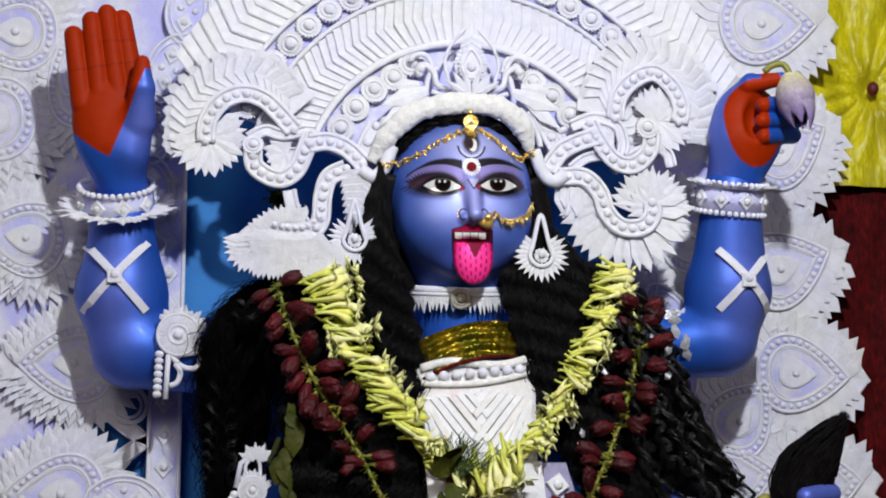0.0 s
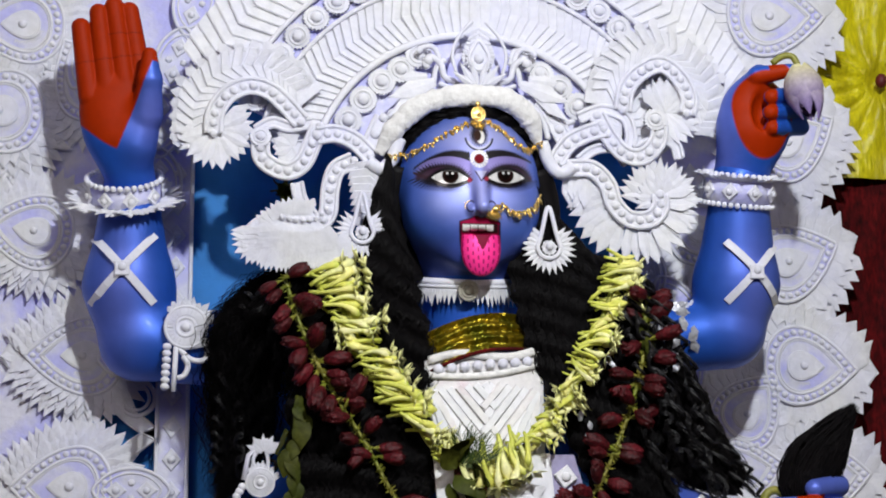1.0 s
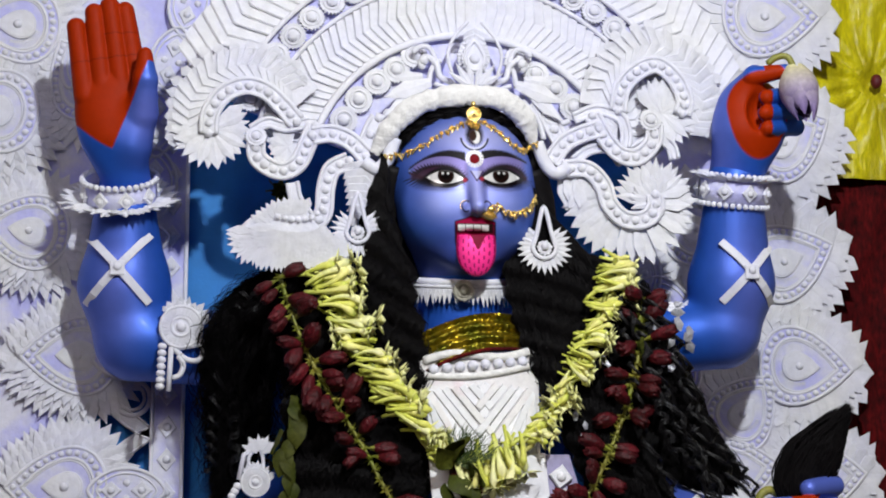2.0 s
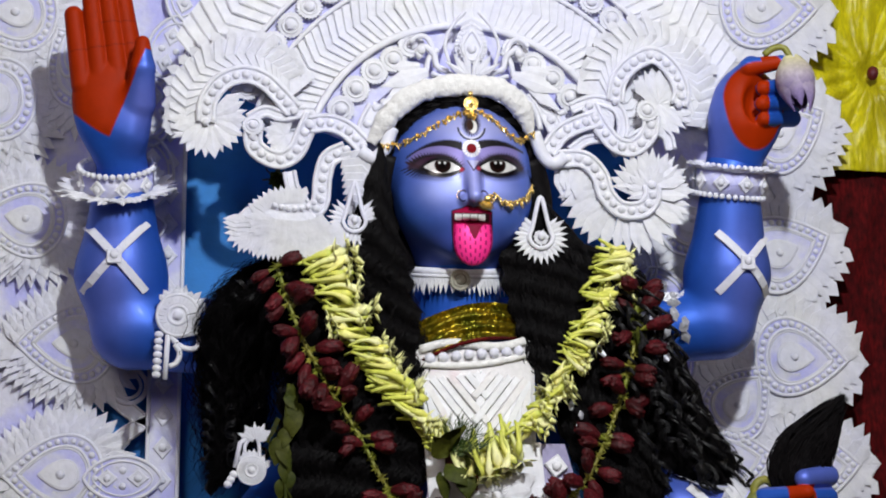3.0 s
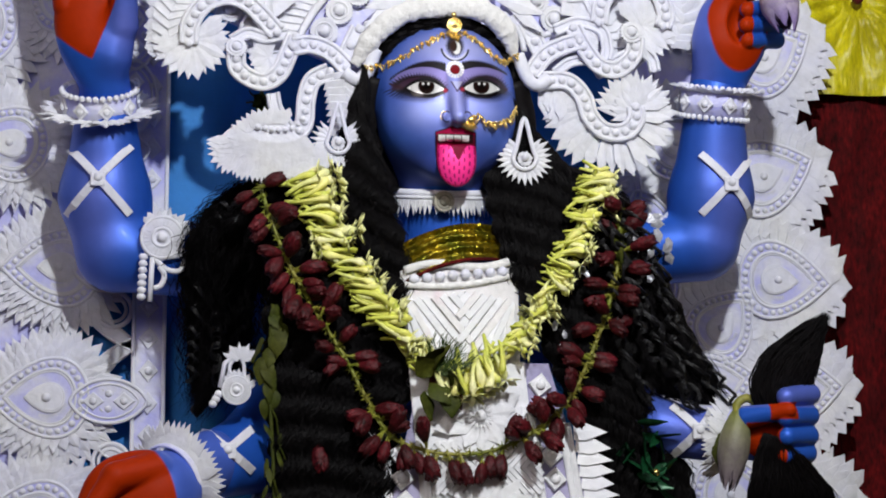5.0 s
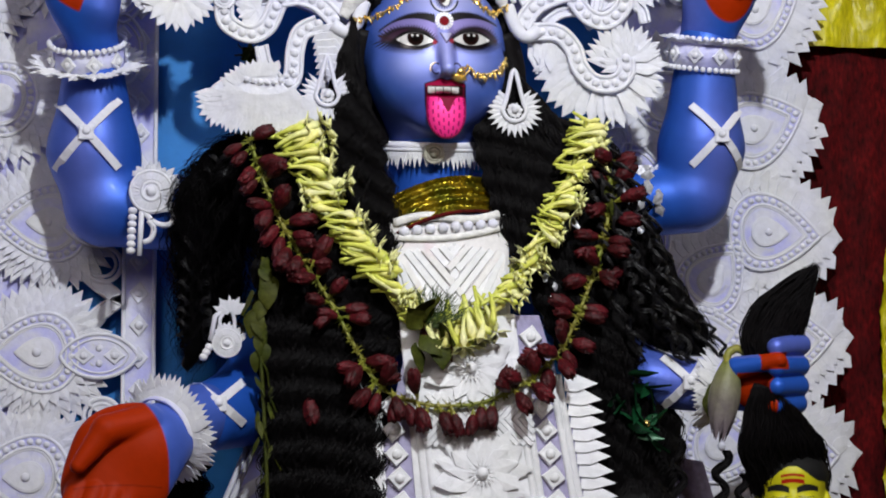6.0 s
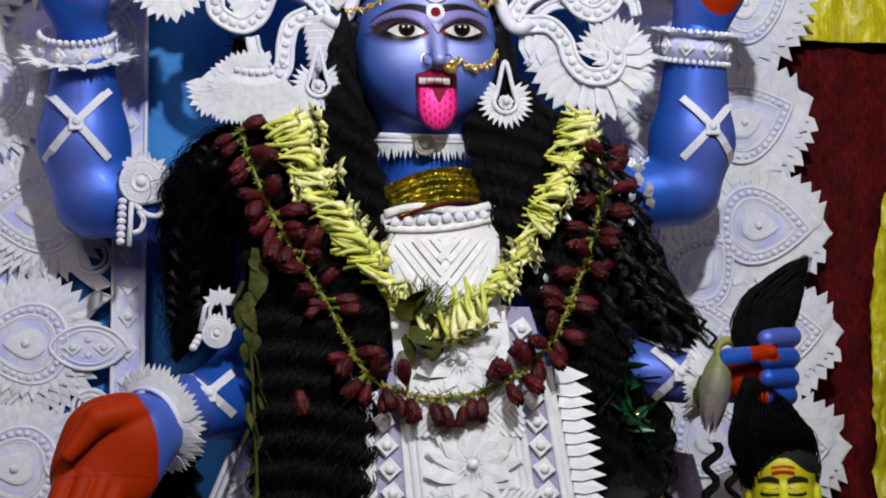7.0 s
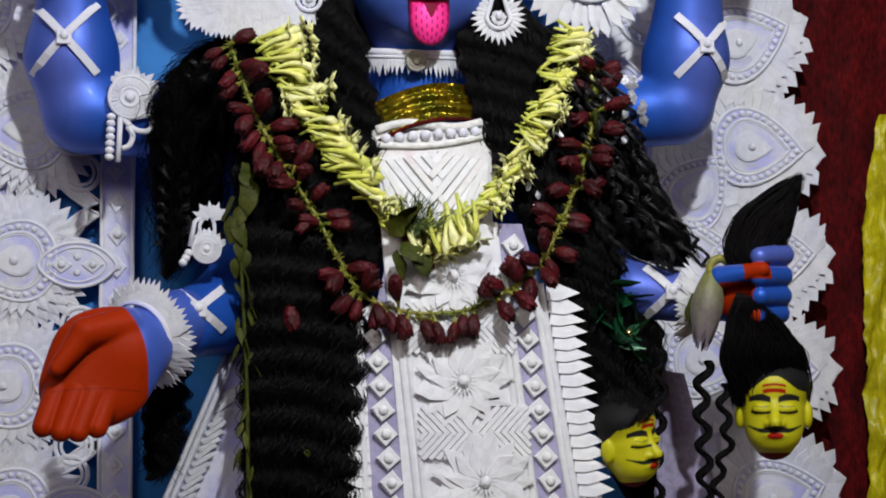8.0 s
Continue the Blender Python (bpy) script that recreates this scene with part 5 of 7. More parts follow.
def cuff(name, m, r, height, label, ruff=0.0, ruff_tilt=0.5, rows=(0.0,), ruff_at=0.0, beads=34, squash=0.98, diamonds=9, droop=1):
    """A bracelet round local z: band, rows of beads, lozenges and a ruff of leaves."""
    th = thing(name, label, "bracelet", "foam bracelets", at=m.translation)
    sq = Matrix.Diagonal((1, squash, 1, 1))
    ring = lambda rr, zz, n: [m @ sq @ Vector((rr * math.cos(t), rr * math.sin(t), zz)) for t in np.linspace(0, 2 * math.pi, n, endpoint=False)]
    if height:
        v, f, n = [], [], 32
        for zz, rr in ((-height / 2, r), (-height / 2, r + 0.004), (height / 2, r + 0.004), (height / 2, r)):
            v += ring(rr, zz, n)
        for q in range(4):
            for k in range(n):
                l = (k + 1) % n
                f.append((q * n + k, q * n + l, (q + 1) % 4 * n + l, (q + 1) % 4 * n + k))
        piece("band", mesh_of("band", v, f, True), TINT, th)
    for zz in rows:
        for p in ring(r + 0.006, zz, beads):
            k = math.pi * r / beads * 1.02
            piece("bead", BALL, FOAM, th, Matrix.Translation(p) @ Matrix.Diagonal((k, k, k, 1)))
    for k in range(diamonds):
        t = 2 * math.pi * k / diamonds
        d = m @ sq @ Matrix.Translation((math.cos(t) * (r + 0.005), math.sin(t) * (r + 0.005), 0)) @ Matrix.Rotation(t + math.pi / 2, 4, "Z")
        piece("diamond", SQUARE, FOAM, th, d @ Matrix.Diagonal((0.014, 0.012, 0.015, 1)))
        piece("bead", BEAD, FOAM, th, d @ Matrix.Translation((0, -0.004, 0)) @ Matrix.Diagonal((0.006, 0.006, 0.006, 1)))
    if ruff:
        n = 30
        for layer in range(2):
            for k in range(n):
                t = 2 * math.pi * (k + 0.5 * layer) / n
                d = m @ sq @ Matrix.Translation((math.cos(t) * r, math.sin(t) * r, ruff_at - 0.003 * layer)) @ Matrix.Rotation(t - math.pi / 2, 4, "Z") @ Matrix.Rotation(-(math.pi / 2) + droop * (ruff_tilt + 0.12 * layer + rnd.uniform(-0.08, 0.08)), 4, "X")
                ln = ruff * rnd.uniform(0.85, 1.1)
                piece("petal", PETALS[k % 3], FOAM, th, d @ Matrix.Diagonal((0.5 * ln, 0.3 * ln, ln, 1)))
    return th


cuff("bracelet", frame_along((-0.4926, -0.1213, 2.0046), (-0.4946, -0.1417, 2.0392)), 0.0535, 0.038, "white foam bracelet with beads, lozenges and a leafy ruff", ruff=0.046, ruff_tilt=0.12, rows=(0.021,), ruff_at=-0.016)
cuff("bracelet", frame_along((0.499, -0.227, 2.005), (0.501, -0.238, 2.043)), 0.0515, 0.038, "white foam bracelet with two rows of beads", ruff=0.024, ruff_tilt=0.3, rows=(-0.022, 0.026), ruff_at=0.02)
cuff("bracelet", frame_along((-0.368, -0.365, 1.400), (-0.312, -0.300, 1.428)), 0.051, 0.02, "white foam bracelet with a broad leafy ruff on the lowered arm", ruff=0.036, ruff_tilt=0.35, rows=(), diamonds=0, squash=1.0)
cuff("bracelet", frame_along((0.468, -0.340, 1.455), (0.440, -0.324, 1.461)), 0.043, 0.02, "white foam bracelet with a broad leafy ruff on the lowered arm", ruff=0.036, ruff_tilt=0.75, rows=(), diamonds=0, squash=1.0)


PIN_HEAD = ball_mesh("pin", 4, 6)


def cross(x, y, z, half, a, label, field, wide=0.0125, bend=0.5):
    """Two foam strips laid across each other on the arm, with a bossed square."""
    th = thing("foam_cross", label, "ornament", "foam crosses on the arms", at=(x, y, z))
    for k, b in enumerate((a, -a)):
        pts, n = [], 9
        for i in range(n):
            s = half * (2 * i / (n - 1) - 1)
            dx, dz = s * math.cos(b), s * math.sin(b)
            pts.append((x + dx, front_of(field, x + dx, z + dz) - 0.001 - 0.0025 * k, z + dz))
        v, f = [], []
        c, s2 = -math.sin(b) * wide / 2, math.cos(b) * wide / 2
        for px, py, pz in pts:
            v += [(px + c, py, pz + s2), (px - c, py, pz - s2), (px - c, py - 0.003, pz - s2), (px + c, py - 0.003, pz + s2)]
        for i in range(n - 1):
            for q in range(4):
                l = (q + 1) % 4
                f.append((4 * i + q, 4 * i + l, 4 * i + 4 + l, 4 * i + 4 + q))
        f += [(0, 1, 2, 3), (4 * n - 4, 4 * n - 3, 4 * n - 2, 4 * n - 1)]
        piece("strip", mesh_of("strip", v, f), FOAM, th)
        for i in (0, n - 1):
            px, py, pz = pts[i]
            inward = 0.006 if i == 0 else -0.006
            piece("pin", PIN_HEAD, PIN, th, facing(px + inward * math.cos(b), py - 0.0035, pz + inward * math.sin(b), 1.5, 0.0021, 0.0012, 0.0021))
    y = front_of(field, x, z)
    piece("diamond", SQUARE, FOAM, th, facing(x, y - 0.006, z - 0.002, math.radians(45 if bend > 0.45 else 20), 0.0165, 0.008, 0.0165))
    piece("bead", BEAD, FOAM, th, facing(x, y - 0.008, z, 1.5, 0.007, 0.006, 0.007))
    return th


cross(-0.4916, -0.1122, 1.872, 0.0755, math.radians(48), "white foam cross tied on the raised forearm", raised_arm)
cross(0.510, -0.247, 1.866, 0.067, math.radians(47), "white foam cross tied on the raised forearm", raised_arm_two)
cross(-0.289, -0.345, 1.443, 0.05, math.radians(40), "white foam cross tied on the lowered forearm", low_arm, bend=0.6)
cross(0.418, -0.285, 1.469, 0.05, math.radians(50), "white foam cross tied on the lowered forearm", low_arm_two, bend=0.6)


NOTCH = plate_mesh("notch", [(-0.5, -0.5), (0.5, -0.5), (0.5, 0.5), (-0.5, 0.5)], 1.0)


def armlet(x, y, z, r, label, tail=True):
    """A round plate with a ring of ribs and a bead, a leafy top, a string of beads and a looped frame below."""
    th = thing("armlet", label, "ornament", "foam armlets", at=(x, y, z))
    rim = lambda k, n=30: [(x + k * r * math.cos(b), z + k * r * math.sin(b)) for b in np.linspace(0, 2 * math.pi, n, endpoint=False)]
    piece("disc", plate_mesh("disc", [(px - x, pz - z) for px, pz in rim(1.0, 40)], 0.007, 0.05), FOAM, th, Matrix.Translation((x, y, z)))
    tube("rim", place_2d(rim(0.93), y - 0.0065), r * 0.07, FOAM, th, 6, closed=True)
    tube("rim", place_2d(rim(0.42), y - 0.0075), r * 0.08, FOAM, th, 6, closed=True)
    for k in range(26):
        b = 2 * math.pi * k / 26
        piece("rib", NOTCH, FOAM, th, facing(x + 0.68 * r * math.cos(b), y - 0.0065, z + 0.68 * r * math.sin(b), b, r * 0.075, 0.003, r * 0.3))
    piece("bead", BEAD, FOAM, th, facing(x, y - 0.008, z, 1.5, r * 0.24, r * 0.24, r * 0.24))
    for layer in range(2):
        for k in range(11):
            a = math.radians(15 + 11.5 * k)
            piece("petal", BROAD[k % 3], FOAM, th, facing(x + 0.8 * r * math.cos(a), y + 0.003 - 0.005 * layer, z + 0.8 * r * math.sin(a), a + rnd.uniform(-0.2, 0.2), r * 0.3, r * 0.2, r * rnd.uniform(0.45, 0.75) * (1 - 0.3 * layer), lift=rnd.uniform(0, 0.5)))
    if tail:
        for k in range(7):
            piece("bead", BALL, FOAM, th, facing(x - r * 0.82 - 0.0004 * k, y - 0.003, z - r * 0.88 - 0.0105 * k, 1.5, 0.0075, 0.0075, 0.0058))
        tube("rim", [(x - r * 0.42, y - 0.004, z - r * 0.9), (x - r * 0.50, y - 0.004, z - r - 0.066)], 0.0042, FOAM, th)
        tube("frame", place_2d(spline([(x - r * 0.35, z - r * 0.92), (x + r * 0.2, z - r * 1.42), (x + r * 0.75, z - r * 1.5), (x + r * 0.98, z - r * 1.2), (x + r * 0.9, z - r * 0.5)], 22), y - 0.003), 0.0045, FOAM, th)
        tube("frame", place_2d([(x - r * 0.2, z - r * 0.98), (x + r * 0.9, z - r * 0.78)], y - 0.003), 0.0035, FOAM, th)
        tube("curl", place_2d(spline([(x - r * 0.1, z - r * 1.3), (x + r * 0.12, z - r * 1.7), (x - r * 0.02, z - r * 2.15), (x - r * 0.35, z - r * 2.3)], 14), y - 0.004), 0.0045, FOAM, th)
    return th


armlet(-0.3905, -0.168, 1.777, 0.035, "white foam armlet disc with beads above the elbow")
armlet(0.416, -0.200, 1.786, 0.03, "white foam armlet pressed against the curls", False)
low_armlet = armlet(-0.277, -0.318, 1.530, 0.022, "white foam armlet disc with a looped top on the lowered arm", False)
x, y, z = low_armlet.location
tube("frame", [(x - 0.024, y, z + 0.004), (x - 0.017, y, z + 0.040), (x - 0.004, y, z + 0.050)], 0.0038, FOAM, low_armlet)
tube("frame", place_2d(spline([(x - 0.008, z + 0.020), (x - 0.010, z + 0.036), (x + 0.002, z + 0.050), (x + 0.010, z + 0.040), (x + 0.012, z + 0.018)], 18), y), 0.0028, FOAM, low_armlet)
for k in range(10):
    a = math.radians(20 + 15 * k)
    piece("petal", BROAD[k % 3], FOAM, low_armlet, facing(x + 0.006 + 0.004 * math.cos(a), y - 0.003, z + 0.042 + 0.004 * math.sin(a), a, 0.009, 0.005, 0.026 if k % 2 else 0.020))
for k in range(3):
    piece("bead", BALL, FOAM, low_armlet, facing(x - 0.026 - 0.004 * k, y - 0.003, z - 0.006 - 0.007 * k, 1.5, 0.0065, 0.0065, 0.006))


# ---- hair ----
def hair_sheet(parent, left, right, n, amp, wave, radius=0.0010, thick=0.028, seg=64, locks=False, core=True, taper=True, seed=3, stray=0.006):
    """Waved hair hanging between two guide curves: a solid core and fine strands over it, all joined."""
    rg = np.random.RandomState(seed)
    a, b = spline(left, seg), spline(right, seg)
    length = np.linalg.norm(np.diff((a + b) / 2, axis=0), axis=1).sum()
    if core:
        m, v, f = 14, [], []
        for i in range(seg):
            w = 0.94 if i < seg - 4 else 0.94 - 0.2 * (i - seg + 5) / 4
            for k in range(m):
                t = 2 * math.pi * k / m
                p = (a[i] + b[i]) / 2 + (b[i] - a[i]) / 2 * math.cos(t) * w
                v.append(p + np.array([0, thick * 0.75 * math.sin(t), 0]))
        for i in range(seg - 1):
            for k in range(m):
                l = (k + 1) % m
                f.append((i * m + k, i * m + l, (i + 1) * m + l, (i + 1) * m + k))
        f += [tuple(range(m)), tuple(range((seg - 1) * m, seg * m))]
        piece("hair_core", mesh_of("hair_core", v, f, True), HAIR, parent)
    tt = np.linspace(0, 1, seg)
    vs, fs, base = [], [], 0
    per = 34 if locks else n
    for g in range(max(1, n // per)):
        gs, gf, gp, ga = rg.uniform(0.02, 0.98), rg.uniform(0.2, 1.0), rg.uniform(0, 6.28), rg.uniform(0.6, 1.2)
        turn = rg.choice((-1, 1))
        for i in range(per):
            if locks:
                s, front = gs, gf
                ph, am = gp + rg.uniform(-0.3, 0.3), amp * ga * rg.uniform(0.75, 1.15)
                shift = np.array([rg.normal(0, 0.0019), rg.normal(0, 0.0016), 0.0])
            else:
                s, front = rg.uniform(0, 1), rg.uniform(0.7, 1.0)
                ph, am = 1.9 * math.sin(s * 3.1 + 0.6) + 1.1 * np.sin(tt * 8 + 2.2 * s) + rg.normal(0, 0.2), amp * rg.uniform(0.8, 1.2)
                shift = np.array([0.0, -rg.uniform(0, 0.003), 0.0])
            drift = np.cumsum(rg.normal(0, stray / 14 * (2.5 if rg.rand() < 0.03 else 1), (seg, 3)), 0)
            u = np.clip(s + 0.04 * np.sin(tt * 7 + (gp if locks else rg.uniform(0, 6))), 0, 1)
            p = a * (1 - u)[:, None] + b * u[:, None]
            bulge = thick * max(0.3, math.sqrt(max(0.0, 1 - (2 * s - 1) ** 2))) * front
            w = 2 * math.pi * tt * length / wave + ph
            grow = np.clip(tt * 5, 0, 1) * am
            if locks:
                swing = np.stack([grow * np.sin(w) * turn, grow * np.cos(w), 0.2 * grow * np.sin(w + 0.8)], 1)
            else:
                swing = np.stack([0.9 * grow * np.sin(w), grow * np.cos(w), 0 * w], 1)
            p = p + swing + np.array([0, -bulge - 0.0015, 0]) + shift + drift
            end = seg if not taper else int(seg * rg.uniform(0.88, 1.0))
            r = radius * rg.uniform(0.6, 1.3) * np.ones(end)
            r[-6:] *= np.linspace(1, 0.15, 6)
            v, f = tube_data(p[:end], r, 3)
            vs.append(v)
            fs += [tuple(q + base for q in t) for t in f]
            base += len(v)
    me = bpy.data.meshes.new("hair_mass")
    me.from_pydata(np.vstack(vs).tolist(), [], fs)
    me.polygons.foreach_set("use_smooth", [True] * len(me.polygons))
    return piece("hair_mass", me, CURLS if locks else HAIR, parent, None, "", "stuff")


wig = thing("wig", "long waved black hair falling over both shoulders", "hair", at=(0.05, -0.2, 2.08))
hair_sheet(wig, [(-0.082, -0.225, 2.049), (-0.136, -0.245, 1.880), (-0.220, -0.270, 1.787)] + [(-0.233, -0.285, 1.627), (-0.223, -0.300, 1.466), (-0.223, -0.300, 1.317), (-0.224, -0.300, 1.104)], [(-0.074, -0.238, 2.017), (-0.062, -0.246, 1.93), (-0.046, -0.258, 1.852)] + [(-0.001, -0.272, 1.658), (-0.019, -0.300, 1.552), (-0.044, -0.318, 1.432), (-0.057, -0.322, 1.299), (-0.068, -0.322, 1.102)], 1300, 0.0068, 0.045, 0.0007, 0.03, 110, seed=1)
hair_sheet(wig, [(-0.178, -0.210, 1.884), (-0.292, -0.205, 1.837), (-0.345, -0.180, 1.768), (-0.345, -0.125, 1.669), (-0.331, -0.095, 1.559), (-0.345, -0.085, 1.512)], [(-0.108, -0.230, 1.919), (-0.198, -0.240, 1.798), (-0.241, -0.190, 1.681), (-0.248, -0.130, 1.600), (-0.259, -0.105, 1.589), (-0.330, -0.085, 1.495)], 1400, 0.0055, 0.050, 0.0005, 0.03, 72, True, seed=2, stray=0.016)
hair_sheet(wig, [(0.131, -0.245, 2.027), (0.110, -0.262, 1.855), (0.142, -0.280, 1.719)] + [(0.210, -0.295, 1.554), (0.261, -0.300, 1.433), (0.293, -0.295, 1.321), (0.320, -0.290, 1.227)], [(0.184, -0.235, 1.952), (0.264, -0.235, 1.870), (0.329, -0.255, 1.751)] + [(0.345, -0.280, 1.557), (0.372, -0.290, 1.490), (0.392, -0.290, 1.450), (0.420, -0.285, 1.400), (0.418, -0.285, 1.340), (0.400, -0.285, 1.270), (0.412, -0.270, 1.086)], 700, 0.0045, 0.04, 0.0008, 0.03, 80, seed=3)
hair_sheet(wig, [(0.259, -0.220, 1.891), (0.330, -0.230, 1.859), (0.386, -0.250, 1.734), (0.432, -0.280, 1.616), (0.480, -0.290, 1.528), (0.490, -0.290, 1.508)], [(0.219, -0.230, 1.898), (0.287, -0.250, 1.823), (0.324, -0.270, 1.687), (0.348, -0.285, 1.580), (0.365, -0.295, 1.538), (0.415, -0.290, 1.512)], 1300, 0.0032, 0.060, 0.0007, 0.020, 76, True, seed=4, stray=0.006)
cap_arc = [(HX + 0.108 * math.cos(a), -0.256 + 0.035 * abs(math.cos(a)), HZ - 0.012 + 0.087 * math.sin(a) ** 0.8) for a in np.radians(np.linspace(-28, 208, 60)) if math.sin(a) >= 0]
side_l = [(HX - 0.114, -0.225, HZ - 0.012), (HX - 0.128, -0.215, HZ - 0.08), (HX - 0.1, -0.225, HZ - 0.2)]
side_r = [(HX + 0.108, -0.225, HZ - 0.012), (HX + 0.124, -0.215, HZ - 0.08), (HX + 0.11, -0.225, HZ - 0.2)]
tube("hair_core", cap_arc, 0.016, HAIR, wig, 10)
tube("hair_core", spline(side_l, 20), 0.028, HAIR, wig, 10)
tube("hair_core", spline(side_r, 20), 0.026, HAIR, wig, 10)
arc_hi = [(x, y - 0.008, z + 0.008) for x, y, z in cap_arc[::6]]
arc_lo = [(x, y - 0.010, z - 0.014) for x, y, z in cap_arc[::6]]
hair_sheet(wig, arc_hi, arc_lo, 260, 0.005, 0.03, 0.0009, 0.006, 60, False, False, seed=5)


# ---- choker, gold chains, cloth at the breast ----
choker = thing("choker", "white foam choker with a pointed fringe and round boss", "necklace", at=(0.05, -0.25, 1.83))
NX, NZ = 0.05, 1.836
ring = []
for t in np.radians(np.linspace(-78, 78, 40)):
    ring.append((NX - 0.003 + 0.086 * math.sin(t), -0.184 - 0.083 * math.cos(t), NZ + 0.02 - 0.016 * math.cos(t)))
tube("band", ring, 0.006, FOAM, choker, 8)
tube("rim", [(x, y - 0.004, z - 0.008) for x, y, z in ring], 0.003, FOAM, choker, 6)
for k, (x, y, z) in enumerate(spline(ring, 34)):
    t = math.atan2(x - NX, -(y + 0.186))
    piece("petal", PETALS[k % 3], FOAM, choker, Matrix.Translation((x, y - 0.002, z - 0.004)) @ Matrix.Rotation(t, 4, "Z") @ Matrix.Rotation(math.pi - 0.12, 4, "X") @ Matrix.Rotation(rnd.uniform(-0.1, 0.1), 4, "Y") @ Matrix.Diagonal((0.0105, 0.004, 0.034 * rnd.uniform(0.85, 1.1), 1)))
boss = cog(choker, NX - 0.008, -0.274, NZ - 0.01, 0.0175, 26)
boss.data.materials[0] = TARNISH
for sub in boss.children:
    sub.data = recast(sub.data, TARNISH)

GOLD_BALL = ball_mesh("link", 5, 7)
GOLD_DROP = petal_mesh("drop", 0.3, 1.0, 0.5, 0.4, 0.3)


def chain(parent, pts, n, r, drops=0.012):
    """Irregular gilt beads on a line, each with a small hanging drop."""
    for k, (x, y, z) in enumerate(spline(pts, n)):
        x, z = x + rnd.uniform(-0.0012, 0.0012), z + rnd.uniform(-0.0018, 0.0018)
        q = r * rnd.uniform(0.7, 1.25)
        piece("link", GOLD_BALL, GOLD, parent, Matrix.Translation((x, y - rnd.uniform(0, 0.002), z)) @ Matrix.Diagonal((q, q, q, 1)))
        if drops:
            piece("drop", GOLD_DROP, GOLD, parent, facing(x, y - 0.001, z, math.radians(-90 + rnd.uniform(-38, 38)), 0.0034, 0.003, drops * rnd.uniform(0.4, 1.1), lift=rnd.uniform(-0.2, 0.3), roll=rnd.uniform(-0.6, 0.6)))


tikli = thing("forehead_chain", "gold chain across the brow with a round pendant", "jewellery", at=(0.05, -0.3, 2.08))
for pts in ([(-0.079, 2.042), (-0.030, 2.050), (0.015, 2.075), (0.052, 2.094)], [(0.060, 2.094), (0.078, 2.090), (0.109, 2.065), (0.136, 2.053), (0.166, 2.070)]):
    chain(tikli, [(x, min(front_of(head_field, x, z, -0.4), -0.25) - 0.005, z) for x, z in spline(pts, 12)], 38, 0.0021, 0.013)
    # small flowers of gold wire along the chain
    for x, z in spline(pts, 9)[1:-1]:
        y = min(front_of(head_field, x, z, -0.4), -0.25) - 0.008
        for k in range(6):
            piece("drop", GOLD_DROP, GOLD, tikli, facing(x, y, z, math.radians(60 * k + 15), 0.0024, 0.0024, 0.0048, lift=0.25))
PENDANT = dome_mesh("pendant", 4, 18, 0.35)
x, z = 0.0565, 2.1015
piece("pendant", PENDANT, GOLD, tikli, facing(x, -0.300, z, 1.5, 0.0108, 0.011, 0.0108))
for r in (0.0108, 0.0075, 0.004):
    tube("rim", [(x + r * math.cos(b), -0.3015 - 0.08 * (0.0125 - r), z + r * math.sin(b)) for b in np.linspace(0, 6.283, 20, endpoint=False)], 0.0015, GOLD, tikli, 5, closed=True)
piece("link", GOLD_BALL, GOLD, tikli, facing(x, -0.304, z, 1.5, 0.003, 0.003, 0.003))
piece("link", GOLD_BALL, GOLD, tikli, facing(x, -0.298, z + 0.017, 1.5, 0.0045, 0.004, 0.005))
for k in range(13):
    piece("drop", GOLD_DROP, GOLD, tikli, facing(x + rnd.uniform(-0.007, 0.007), -0.306, z - 0.013 + rnd.uniform(-0.003, 0.003), math.radians(-150 + 10 * k), 0.005, 0.005, rnd.uniform(0.009, 0.015), lift=0.1))
nath = thing("nose_chain", "gold nose ornament with a chain to the ear", "jewellery", at=(0.07, -0.34, 1.93))
pts = [(0.0753, 1.942), (0.0833, 1.950), (0.100, 1.940), (0.1187, 1.940), (0.1427, 1.9556), (0.158, 1.9785)]
chain(nath, [(x, min(front_of(head_field, x, z, -0.4), -0.22) - 0.006, z) for x, z in spline(pts, 14)], 44, 0.0021, 0.015)
x, z = 0.074, 1.937
fan_n = 12
for k in range(fan_n):
    piece("drop", GOLD_DROP, GOLD, nath, facing(x, -0.345, z + 0.004, math.radians(-185 + 130 * k / (fan_n - 1)), 0.0042, 0.004, 0.019))
piece("link", GOLD_BALL, GOLD, nath, facing(x, -0.346, z + 0.004, 1.5, 0.006, 0.005, 0.006))
nose_x, nose_z = 0.0365, 1.947
tube("ring", [(nose_x + 0.0085 * math.cos(b), -0.337, nose_z + 0.0085 * math.sin(b)) for b in np.linspace(0.9, 5.6, 20)], 0.001, GOLD, nath, 5)


